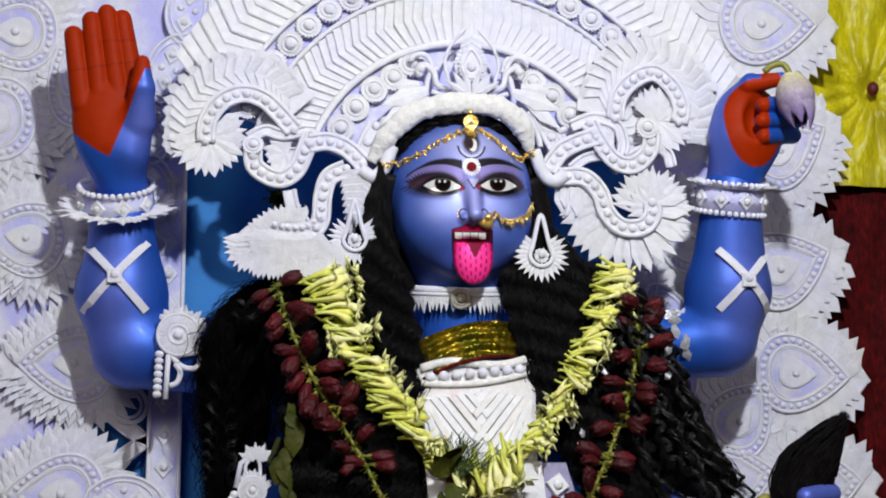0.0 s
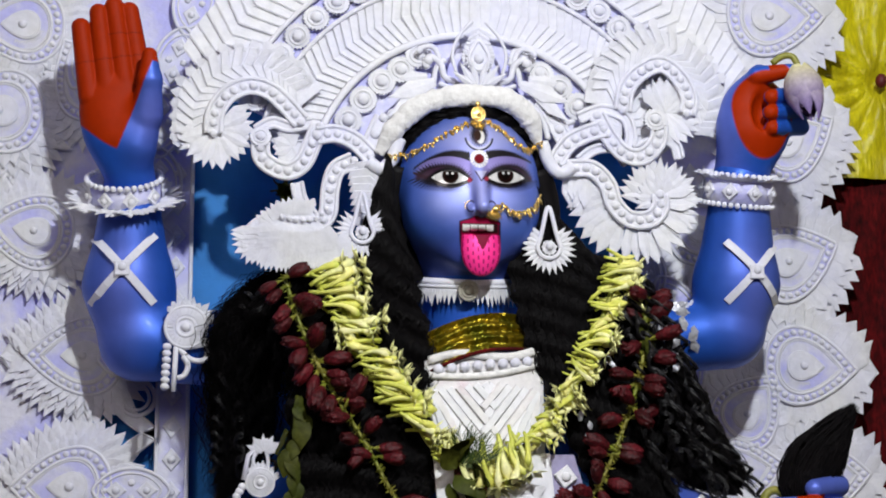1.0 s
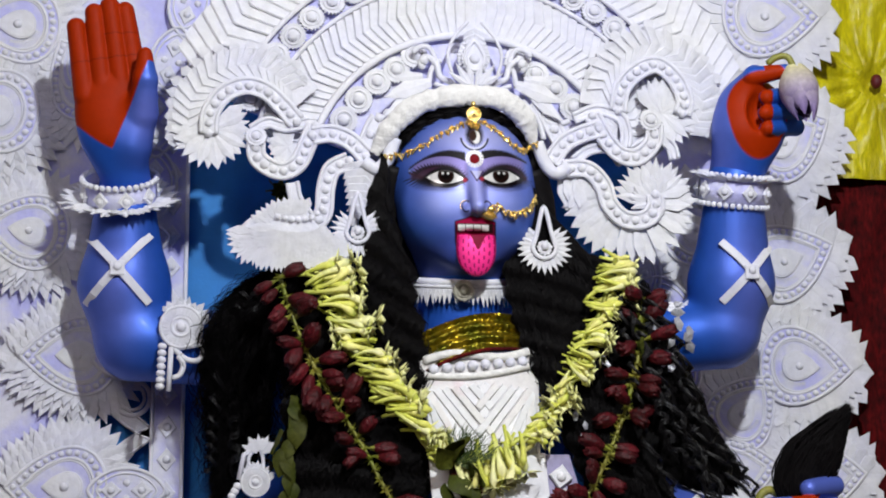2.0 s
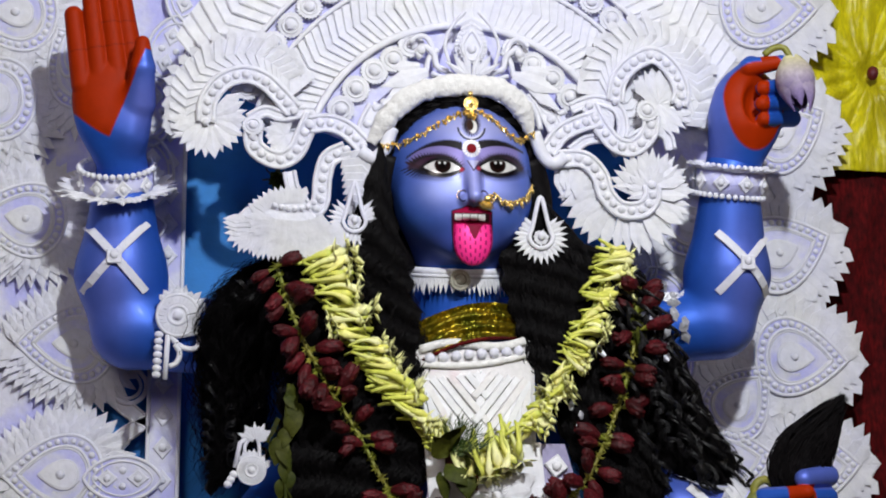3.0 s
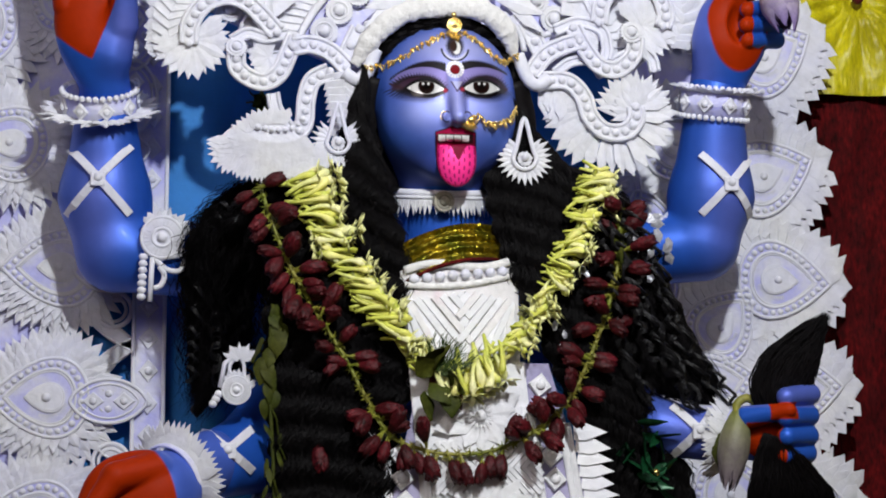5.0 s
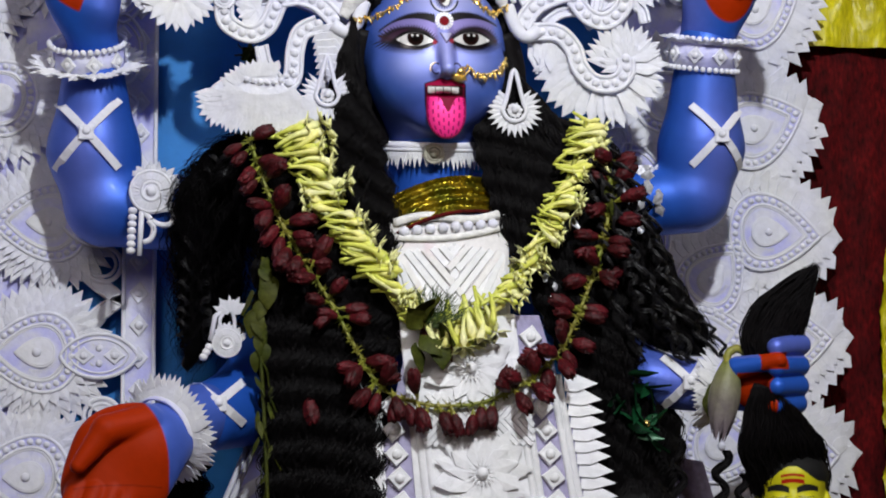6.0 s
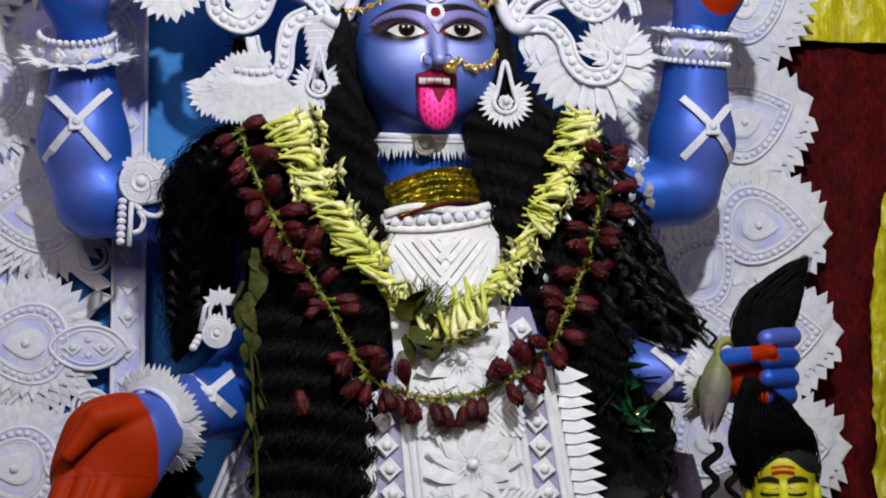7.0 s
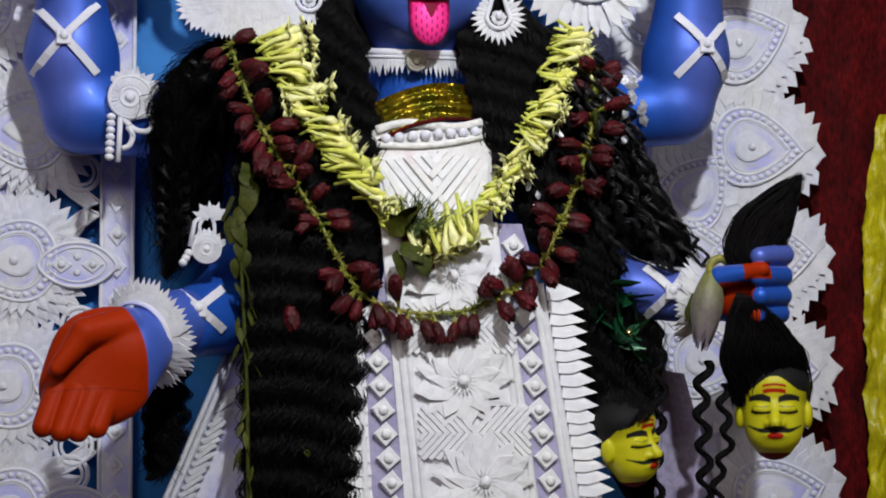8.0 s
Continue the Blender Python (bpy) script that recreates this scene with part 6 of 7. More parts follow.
def sash():
    """A band of sequinned cloth, pleated along its length."""
    v, f, nu, nv = [], [], 60, 26
    x0, z0 = -0.040, 1.752
    x1, z1 = 0.138, 1.789
    for j in range(nv + 1):
        for i in range(nu + 1):
            u, w = i / nu, j / nv
            drop = 0.062 * w * (1 - 0.15 * u) - 0.006 * math.sin(3.2 * u)
            d = 0.0045 * math.sin(w * 19 + 2.4 * u + 1.2 * math.sin(5 * u)) + 0.002 * noise.noise((u * 14, w * 8, 0))
            v.append((x0 + (x1 - x0) * u, -0.262 - 0.035 * math.sin(math.pi * u) - d - 0.012 * w, z0 + (z1 - z0) * u - drop + 0.008 * math.sin(math.pi * u)))
    for j in range(nv):
        for i in range(nu):
            a = j * (nu + 1) + i
            f.append((a, a + 1, a + nu + 2, a + nu + 1))
    n = len(v)
    v += [(x, y + 0.004, z) for x, y, z in v]
    f += [tuple(n + i for i in q[::-1]) for q in f]
    th = tagged(piece("sash", mesh_of("sash", v, f, True), SEQUIN, None), "gold and green sequinned cloth folded across the breast", "cloth")
    hem = [(v[nv * (nu + 1) + i][0], v[nv * (nu + 1) + i][1] - 0.001, v[nv * (nu + 1) + i][2] - 0.002) for i in range(0, nu + 1, 3)]
    piece("hem", mesh_of("hem", *tube_data(hem, 0.003, 6), True), RED_CLOTH, th, None, "red hem")
    return th


sash()


# ---- bodice and long front panel of the dress ----
def bar(parent, a, b, wide, thick, mat=FOAM, name="strip"):
    """A rounded foam strip between two points, its face to the viewer."""
    a, b = Vector(a), Vector(b)
    d = b - a
    s = Vector((d[2], 0, -d[0])).normalized() * (wide / 2)
    o = Vector((0, -thick, 0))
    v = []
    for p in (a, b):
        v += [p + s, p - s, p - s * 0.75 + o, p + s * 0.75 + o]
    f = [(0, 1, 5, 4), (1, 2, 6, 5), (2, 3, 7, 6), (3, 0, 4, 7), (3, 2, 1, 0), (4, 5, 6, 7)]
    return piece(name, mesh_of(name, v, f), mat, parent)


bodice = thing("bodice", "white bodice of stained foam strips laid in a V", "bodice", at=(0.062, -0.300, 1.656))
BX, BZ = 0.062, 1.656


def on_bodice(px, pz, up=0.0):
    x, z = (px - 845) * 0.000852, -(pz - 720) * 0.000852
    return (BX + x, -0.287 - 0.02 * (1 - (x / 0.11) ** 2) + 0.05 * z - up, BZ + z)


def sheet(name, corner, nu, nv, mat, parent, label=""):
    """A curved sheet from a function of u and v, 5 mm thick."""
    v = [corner(i / nu, j / nv) for j in range(nv + 1) for i in range(nu + 1)]
    f = [(j * (nu + 1) + i, j * (nu + 1) + i + 1, (j + 1) * (nu + 1) + i + 1, (j + 1) * (nu + 1) + i) for j in range(nv) for i in range(nu)]
    n = len(v)
    v += [(x, y + 0.005, z) for x, y, z in v]
    f += [tuple(n + i for i in q[::-1]) for q in f]
    return piece(name, mesh_of(name, v, f, True), mat, parent, None, label)


sheet("backing", lambda u, w: on_bodice(738 + 216 * u, 652 - 22 * u + w * (230 + 22 * u) - 8 * math.sin(6.28 * u) * (1 - w)), 24, 16, STAINED, bodice)
for k, z in ((0, 652), (1, 678)):
    pts = [on_bodice(745 + 190 * u, z - 18 * u - 7 * math.sin(6.28 * u) * (1 - k) + 10 * math.sin(math.pi * u) * k, 0.004) for u in np.linspace(0, 1, 20)]
    tube("rim", pts, 0.0050 if k else 0.0068, COTTON, bodice, 8, 0.7)
for k in range(8):
    piece("bead", BEAD, FOAM, bodice, Matrix.Translation(on_bodice(762 + 23 * k, 668 - 2.2 * k, 0.004)) @ Matrix.Diagonal((0.0085, 0.0085, 0.0085, 1)))
for k in range(11):
    for s in (-1, 1):
        x_top = 850 + s * (8 + 15.5 * k)
        z_top = 694 + 2 * k
        x_bot, z_bot = 850 + s * (8 + 15.5 * k) - s * (105 - 3 * k), z_top + 118
        if s * (x_bot - 850) < -12:
            t = (s * (x_top - 850) + 12) / (s * (x_top - x_bot))
            x_bot, z_bot = x_top + (x_bot - x_top) * t, z_top + (z_bot - z_top) * t
        x_top = min(940, max(752, x_top))
        bar(bodice, on_bodice(x_top, z_top, 0.001 + 0.003 * (k % 2)), on_bodice(x_bot, z_bot, 0.001 + 0.003 * (k % 2) + 0.001 * (s > 0)), 0.0122, 0.0055, STAINED if (k * 3 + s) % 4 == 0 else DRESS_FOAM)

DX, DZ = 0.096, 1.356


DRESS_PETALS = [petal_mesh("petal", 0.5, 1.0, at, 0.06, 0.08, curl) for at, curl in ((0.60, 0.05), (0.68, 0.10), (0.50, 0.0))]
DRESS_SQUARE, DRESS_BEAD, DRESS_SPIKE = recast(SQUARE, DRESS_FOAM), recast(BEAD, DRESS_FOAM), recast(SPIKE, DRESS_FOAM)
FRINGE = [petal_mesh("petal", 1.0, 1.0, at, 0.06, 0.06, curl) for at, curl in ((0.38, 0.0), (0.45, 0.08), (0.30, 0.04))]
dress = thing("dress_panel", "white foam-covered front panel of the long dress", "dress", at=(DX, -0.335, DZ))


def on_dress(px, pz, up=0.0):
    x, z = (px - 815) * 0.00083, -(pz - 650) * 0.00083
    lean = x - 0.1 * -z
    return (DX + x, -0.322 - 0.02 * (1 - (lean / 0.22) ** 2) + 0.02 * z - up, DZ + z)


sheet("backing", lambda u, w: on_dress(700 - 150 * w + u * (230 + 330 * w), 392 + 613 * w), 30, 30, LILAC_CLOTH, dress)
sheet("inlay", lambda u, w: on_dress(672 + 48 * w + u * (212 + 8 * w), 390 + 610 * w, 0.003), 16, 30, DRESS_FOAM, dress)
for x0, x1, z0, z1 in ((700, 745, 560, 990), (714, 759, 560, 990), (880, 945, 470, 990), (893, 958, 470, 990), (950, 1028, 500, 990), (962, 1040, 500, 990), (628, 650, 560, 990)):
    pts = [on_dress(x0 + (x1 - x0) * t, z0 + (z1 - z0) * t, 0.002) for t in np.linspace(0, 1, 14)]
    tube("rail", pts, 0.0058, DRESS_FOAM, dress, 7, 0.8)
for x0, x1, z0, z1, n in ((655, 702, 555, 980, 11), (912, 992, 432, 980, 14)):
    for k in range(n):
        t = k / (n - 1)
        p = on_dress(x0 + (x1 - x0) * t, z0 + (z1 - z0) * t, 0.002)
        s = 0.0185
        piece("diamond", DRESS_SQUARE, DRESS_FOAM, dress, Matrix.Translation(p) @ Matrix.Rotation(0.1 + rnd.uniform(-0.06, 0.06), 4, "Y") @ Matrix.Diagonal((s, 0.02, s, 1)))
        piece("bead", DRESS_BEAD, DRESS_FOAM, dress, Matrix.Translation((p[0], p[1] - 0.0068, p[2])) @ Matrix.Diagonal((0.0078, 0.0075, 0.0078, 1)))
for px, pz, r in ((798, 488, 0.066), (815, 675, 0.07), (852, 852, 0.074), (885, 1030, 0.074)):
    x, y, z = on_dress(px, pz, 0.006)
    for layer, (n, k) in enumerate(((13, 1.0), (11, 0.75))):
        for i in range(n):
            a = 2 * math.pi * i / n + 0.2 * layer + rnd.uniform(-0.07, 0.07)
            piece("petal", DRESS_PETALS[i % 3], DRESS_FOAM, dress, facing(x, y - 0.004 * layer, z, a, r * k * 0.50, r * 0.36, 1.1 * r * k * rnd.uniform(0.92, 1.06), lift=0.07, roll=0.12))
    for i in range(16):
        a = 2 * math.pi * i / 16
        piece("tick", DRESS_SPIKE, DRESS_FOAM, dress, facing(x + 0.012 * math.cos(a), y - 0.012, z + 0.012 * math.sin(a), a, 0.003, 0.006, 0.011, lift=0.3))
    piece("bead", DRESS_BEAD, DRESS_FOAM, dress, facing(x, y - 0.012, z, 1.5, 0.009, 0.009, 0.009))
for pz in (580, 766, 944):
    c = 822 + (pz - 650) * 0.13
    for s in (-1, 1):
        for k in range(8):
            tip = c + s * (88 - 13 * k)
            t = min(1.0, (100 - s * (tip - c)) / 46)
            lift = 0.0045 + 0.0012 * (k % 2)
            for up in (-1, 1):
                bar(dress, on_dress(tip, pz - up * 3, lift), on_dress(tip + s * 46 * t, pz + up * 46 * t, lift), 0.0082, 0.0055, DRESS_FOAM)
for k in range(23):
    z = 515 + 22 * k
    x = 985 + 0.155 * (z - 580)
    piece("petal", FRINGE[k % 3], DRESS_FOAM, dress, facing(*on_dress(x, z, 0.001), math.radians(-6 + rnd.uniform(-5, 5)), 0.026, 0.014, 0.052 * rnd.uniform(0.93, 1.06), lift=0.06, roll=-0.22))
    x = 640 + 0.05 * (z - 580)
    piece("petal", FRINGE[(k + 1) % 3], DRESS_FOAM, dress, facing(*on_dress(x, z, 0.001), math.radians(184 + rnd.uniform(-6, 6)), 0.026, 0.014, 0.046 * rnd.uniform(0.9, 1.06), lift=0.05, roll=0.22))

side_skirt = thing("skirt_side", "white foam-striped side of the skirt", "dress", at=(-0.260, -0.200, 1.231))
SX, SZ = -0.260, 1.231


def on_skirt(px, pz, up=0.0):
    return (SX + (px - 380) * 0.00087, -0.2 - up - 0.03 * (px - 300) / 120, SZ - (pz - 800) * 0.00087)


sheet("backing", lambda u, w: on_skirt(398 - 150 * w + u * (32 + 150 * w), 630 + 360 * w), 8, 14, TINT, side_skirt)
for dx in (0, 12):
    tube("rim", [on_skirt(400 - 150 * t + dx, 632 + 358 * t, 0.004) for t in np.linspace(0, 1, 10)], 0.0045, FOAM, side_skirt, 6)
for k in range(22):
    t = 0.2 + 0.78 * k / 21
    x = 400 - 150 * t + 22
    bar(side_skirt, on_skirt(x, 632 + 358 * t, 0.002), on_skirt(x + 34, 632 + 358 * t - 22 + rnd.uniform(-5, 5), 0.004), 0.008, 0.005)

sheet_p = sheet("side_cloth", lambda u, w: (lambda p: (p[0], p[1] + 0.006 * math.sin(u * 16 + 2 * w), p[2]))((0.375 + 0.11 * u + 0.02 * w + 0.06 * w * u, -0.2, 1.365 - 0.30 * w - 0.02 * u)), 24, 14, PURPLE, None)
tagged(sheet_p, "mauve cloth hanging at the idol's side", "cloth")



# ---- loose ringlets over the edge of the hair ----
def ringlets(base, count, shift, r, seed, mat):
    rg = np.random.RandomState(seed)
    for k in range(count):
        p = spline([(x + shift * k * (1 + 0.3 * i) + rg.uniform(-0.007, 0.007), y - rg.uniform(0, 0.012), z + rg.uniform(-0.012, 0.012)) for i, (x, y, z) in enumerate(base)], 110)
        turns = rg.choice((-1, 1)) * (np.cumsum(rg.uniform(0.46, 0.66) * (1 + 0.35 * np.sin(np.linspace(0, 9, 110) + 2.1 * k))) + rg.uniform(0, 6)) * np.ones(110)
        lean, stray = rg.uniform(0.7, 1.3), np.cumsum(rg.normal(0, 0.0005, (110, 3)), 0)
        for j in range(8):
            w = turns + j * 0.16 + rg.uniform(-0.06, 0.06)
            q = r * lean * rg.uniform(0.85, 1.12)
            off = np.stack([q * np.cos(w), q * np.sin(w), 0.3 * q * np.sin(2 * w)], 1) + stray + np.cumsum(rg.normal(0, 0.00015, (110, 3)), 0)
            tube("ringlet", p + off + np.array([0, -0.012, 0]), 0.0014 * np.linspace(1.0, 0.6, 110), mat, wig, 5)


ringlets([(0.315, -0.285, 1.841), (0.352, -0.300, 1.763), (0.383, -0.310, 1.683), (0.418, -0.325, 1.596), (0.462, -0.335, 1.526), (0.484, -0.330, 1.494)], 6, -0.0100, 0.0085, 5, RINGLET)
ringlets([(-0.298, -0.225, 1.814), (-0.322, -0.190, 1.747), (-0.335, -0.155, 1.665), (-0.339, -0.130, 1.583), (-0.340, -0.120, 1.545)], 6, 0.022, 0.008, 6, RINGLET)


# ---- flower garlands ----
def bud_mesh(seed, open_=False):
    """A tuberose bud of unit length: slim curved tube, swollen at the tip; greenish base to cream."""
    rg = random.Random(seed)
    n, sides = 9, 6
    bend = rg.uniform(-0.16, 0.16)
    t = np.linspace(0, 1, n)
    path = np.stack([bend * np.sin(math.pi * t), 0.05 * np.sin(3 * t), t], 1)
    prof = 0.03 + 0.027 * t + 0.034 * np.exp(-(((t - 0.84) / 0.13) ** 2))
    prof[-1] = 0.02
    v, f = tube_data(path, prof, sides)
    pale = np.array(rg.choice(((0.92, 0.85, 0.32), (0.94, 0.90, 0.52), (0.78, 0.77, 0.16))))
    col = np.array([0.58, 0.62, 0.08])[None] * (1 - t)[:, None] + pale[None] * t[:, None]
    tipc = np.array([0.50, 0.60, 0.10])
    col = col + (tipc - col) * (np.clip((t - 0.78) / 0.2, 0, 1) * rg.choice((0.0, 0.5, 0.9)))[:, None]
    c = np.repeat(col, sides, 0)
    if open_:
        v, f, c = list(map(tuple, v)), list(f), list(map(tuple, c))
        for k in range(6):
            a = math.pi / 3 * k
            d = Vector((math.cos(a), math.sin(a), 0.55))
            w = Vector((-math.sin(a), math.cos(a), 0)) * 0.085
            o = Vector(path[-1])
            i = len(v)
            j0 = (n - 1) * sides + k
            v += [tuple(o + d * 0.02), tuple(o + d * 0.16 + w), tuple(o + d * 0.28), tuple(o + d * 0.16 - w), tuple(o + d * 0.16 + Vector((0, 0, -0.03)))]
            f += [(j0, i, i + 1), (i, i + 1, i + 4), (i + 1, i + 2, i + 4), (i + 2, i + 3, i + 4), (i + 3, i, i + 4), (i, i + 3, i + 2, i + 1)]
            c += [(0.84, 0.83, 0.36)] * 5
    me = mesh_of("bud", v, f, True)
    at = me.color_attributes.new("paint", "FLOAT_COLOR", "POINT")
    at.data.foreach_set("color", np.c_[np.array(c), np.ones(len(c))].astype(np.float32).ravel())
    me.materials.append(BUD)
    return me


BUDS = [bud_mesh(k, k >= 8) for k in range(14)]


def aim(p, d, twist, sx, sz):
    q = Vector(d).to_track_quat("Z", "Y").to_matrix().to_4x4()
    return Matrix.Translation(p) @ q @ Matrix.Rotation(twist, 4, "Z") @ Matrix.Diagonal((sx, sx, sz, 1))


tuberose = thing("tuberose_garland", "thick garland of cream and green tuberose buds", "garland", at=(0.06, -0.33, 1.56))
gpath = [(-0.177, -0.300, 1.857), (-0.157, -0.315, 1.790), (-0.117, -0.325, 1.721), (-0.076, -0.335, 1.661), (-0.031, -0.345, 1.598), (0.015, -0.352, 1.558), (0.063, -0.356, 1.550), (0.130, -0.350, 1.598), (0.183, -0.340, 1.666), (0.220, -0.330, 1.732), (0.254, -0.315, 1.804), (0.280, -0.300, 1.876)]
tube("thread", spline(gpath, 60), 0.004, STEM, tuberose, 6)
dice = random.Random(21)
for k, p in enumerate(spline(gpath, 86)):
    u = k / 85
    if k % 4 == 0:
        swing, flip, stretch = dice.gauss(0, 11), dice.random(), dice.uniform(0.88, 1.15)
    for j in range(3):
        if u < 0.44:
            a = math.radians(4 + swing + dice.gauss(0, 9) - 70 * u)
            a += math.pi if flip < 0.05 else 0
        elif u < 0.58:
            a = math.radians(-78 + 0.6 * swing + dice.gauss(0, 10) + (80 * (0.44 - u) if u < 0.5 else 0))
        else:
            a = math.radians((196 if flip < 0.35 else 24) + 1.6 * swing + dice.gauss(0, 12) - 20 * (u - 0.8))
        ln = stretch * (dice.uniform(0.046, 0.066) if dice.random() < 0.88 else dice.uniform(0.066, 0.08)) * (1 if u < 0.6 else 0.82)
        dep = dice.uniform(-0.45, 0.15)
        d = Vector((math.cos(a), dep, math.sin(a)))
        o = Vector(p) - d * ln * dice.uniform(0.35, 0.6) + Vector((0, dice.uniform(-0.016, 0.008), dice.uniform(-0.006, 0.006)))
        piece("bud", dice.choice(BUDS), BUD, tuberose, aim(o, d, dice.uniform(0, 6.28), ln * dice.uniform(1.15, 1.5), ln))


def hibiscus_mesh(seed):
    """A closed hibiscus bud of unit length: five furled petals that overlap and end in a ragged tip."""
    rg = random.Random(seed)
    v, f, n, sides = [], [], 12, 25
    wob = [rg.uniform(-1, 1) for _ in range(8)]
    for i in range(n):
        t = i / (n - 1)
        r = 0.085 + 0.175 * math.sin(math.pi * min(1, t * 0.80) ** 0.85) * (1 - 0.2 * (t > 0.94))
        for k in range(sides):
            a = 2 * math.pi * k / sides
            p = (5 * k / sides + 0.55 * t + 0.1 * wob[0]) % 1.0
            lap = 0.34 * (p - 0.35) * min(1, 1.6 * t)
            rr = r * (1 + lap + 0.06 * math.sin(17 * a + 3 * t + wob[1]) * t + 0.05 * rg.uniform(-1, 1) * t)
            bend = 0.10 * wob[2] * t * t
            v.append((rr * math.cos(a) + bend, rr * math.sin(a) + 0.08 * wob[3] * t * t, t + (0.12 * (0.5 - abs(p - 0.5)) * 2 - 0.05) * (t > 0.8) + 0.03 * rg.uniform(-1, 1) * (t > 0.6)))
    for i in range(n - 1):
        for k in range(sides):
            l = (k + 1) % sides
            f.append((i * sides + k, i * sides + l, (i + 1) * sides + l, (i + 1) * sides + k))
    m = (n - 1) * sides
    c = len(v)
    v.append((0.10 * wob[2], 0.08 * wob[3], 0.86))
    f += [(m + k, m + (k + 1) % sides, c) for k in range(sides)]
    f.append(tuple(range(sides)))
    return mesh_of("bud", v, f, True)


def calyx_mesh():
    v, f = [(0, 0, -0.34)], []
    for k in range(5):
        a = 2 * math.pi * k / 5
        b, c = a - 0.5, a + 0.5
        i = len(v)
        v += [(0.11 * math.cos(b), 0.11 * math.sin(b), 0.0), (0.2 * math.cos(a), 0.2 * math.sin(a), 0.3), (0.11 * math.cos(c), 0.11 * math.sin(c), 0.0), (0.07 * math.cos(a), 0.07 * math.sin(a), 0.05)]
        f += [(0, i, i + 1), (0, i + 1, i + 2), (i, i + 3, i + 1), (i + 3, i + 2, i + 1), (0, i + 3, i), (0, i + 2, i + 3)]
    return mesh_of("calyx", v, f)


HIBISCUS, CALYX = [hibiscus_mesh(k) for k in range(5)], calyx_mesh()
CALYX.materials.append(STEM)


def red_bud(parent, p, d, ln):
    ob = piece("bud", rnd.choice(HIBISCUS), RED_BUD, parent, aim(p, d, rnd.uniform(0, 6.28), ln * rnd.uniform(0.85, 1.15), ln))
    sub = new("calyx", CALYX)
    sub.parent = ob
    return ob


hibiscus = thing("hibiscus_garland", "long garland of dark red hibiscus buds on a green stem", "garland", at=(0.06, -0.34, 1.4))
hpath = [(-0.244, -0.310, 1.837), (-0.223, -0.325, 1.771), (-0.198, -0.330, 1.711), (-0.160, -0.335, 1.644), (-0.118, -0.340, 1.577)] + [(-0.095, -0.350, 1.530), (-0.054, -0.352, 1.464), (-0.004, -0.357, 1.441), (0.045, -0.360, 1.434), (0.105, -0.358, 1.441), (0.166, -0.352, 1.469), (0.220, -0.345, 1.516), (0.258, -0.335, 1.585), (0.288, -0.325, 1.656), (0.310, -0.315, 1.736), (0.317, -0.300, 1.809)]
tube("stem", spline(hpath, 120), 0.0028, STEM, hibiscus, 6)
fine = spline(hpath, 62)
tang = np.gradient(fine, axis=0)
for k in range(62):
    p, t = fine[k], tang[k] / np.linalg.norm(tang[k])
    u = k / 61
    for j in range(2):
        d = Vector((rnd.uniform(-1, 1), -1, rnd.uniform(-1, 1)))
        piece("calyx", CALYX, STEM, hibiscus, aim(Vector(p), d, rnd.uniform(0, 6), 0.033, 0.033))
    if 0.30 < u < 0.36 or 0.515 < u < 0.54:
        continue
    if rnd.random() < (0.1 if u < 0.4 else 0.25) and not 0.38 < u < 0.6:
        continue
    low = 0.40 < u < 0.60
    for s in (-1, 1):
        if low:
            if rnd.random() < 0.3:
                continue
            d = Vector((s * rnd.uniform(0.05, 0.4), rnd.uniform(-0.4, -0.1), -1.0 if rnd.random() < 0.78 else 0.7))
        else:
            side = 1 if u < 0.5 else -1
            n = Vector((t[2], 0, -t[0])) * s
            d = n + Vector((0, rnd.uniform(-1.2, 0.1), 0)) + Vector(t) * side * rnd.uniform(-0.9, 1.0)
            if rnd.random() < 0.12:
                continue
        d.normalize()
        red_bud(hibiscus, Vector(p) + d * 0.009 + Vector((rnd.uniform(-0.004, 0.004), rnd.uniform(-0.014, 0.006), rnd.uniform(-0.006, 0.006))), d, rnd.uniform(0.030, 0.043))
for p in [(-0.159, -0.335, 1.452), (0.015, -0.345, 1.565), (0.035, -0.350, 1.544)]:
    red_bud(hibiscus, Vector(p), Vector((0.2, -0.2, -1)), 0.045)


def leaf_mesh(seed):
    rg = random.Random(seed)
    v, f, n = [], [], 7
    for i in range(n):
        t = i / (n - 1)
        w = 0.34 * math.sin(math.pi * t ** 0.75) + 0.01
        sag = 0.18 * t * t * rg.uniform(0.6, 1.4)
        for s, y in ((-1, -0.05), (0, 0.04), (1, -0.05)):
            v.append((s * w, y - sag, t))
    for i in range(n - 1):
        for k in (0, 1):
            a = 3 * i + k
            f.append((a, a + 1, a + 4, a + 3))
    m = len(v)
    v += [(x, y + 0.02, z) for x, y, z in v]
    f += [tuple(m + i for i in q[::-1]) for q in f]
    return mesh_of("leaf", v, f, True)


LEAVES = [leaf_mesh(k) for k in range(4)]
leaf_string = thing("leaf_string", "hanging string of green leaves beside the hair", "garland", at=(-0.229, -0.320, 1.623))
lpath = [(-0.224, -0.325, 1.657)] + [(-0.227, -0.330, 1.622), (-0.229, -0.325, 1.548), (-0.223, -0.325, 1.432), (-0.218, -0.330, 1.301), (-0.216, -0.330, 1.114)]
tube("stem", spline(lpath, 40), 0.003, LEAF, leaf_string, 6)
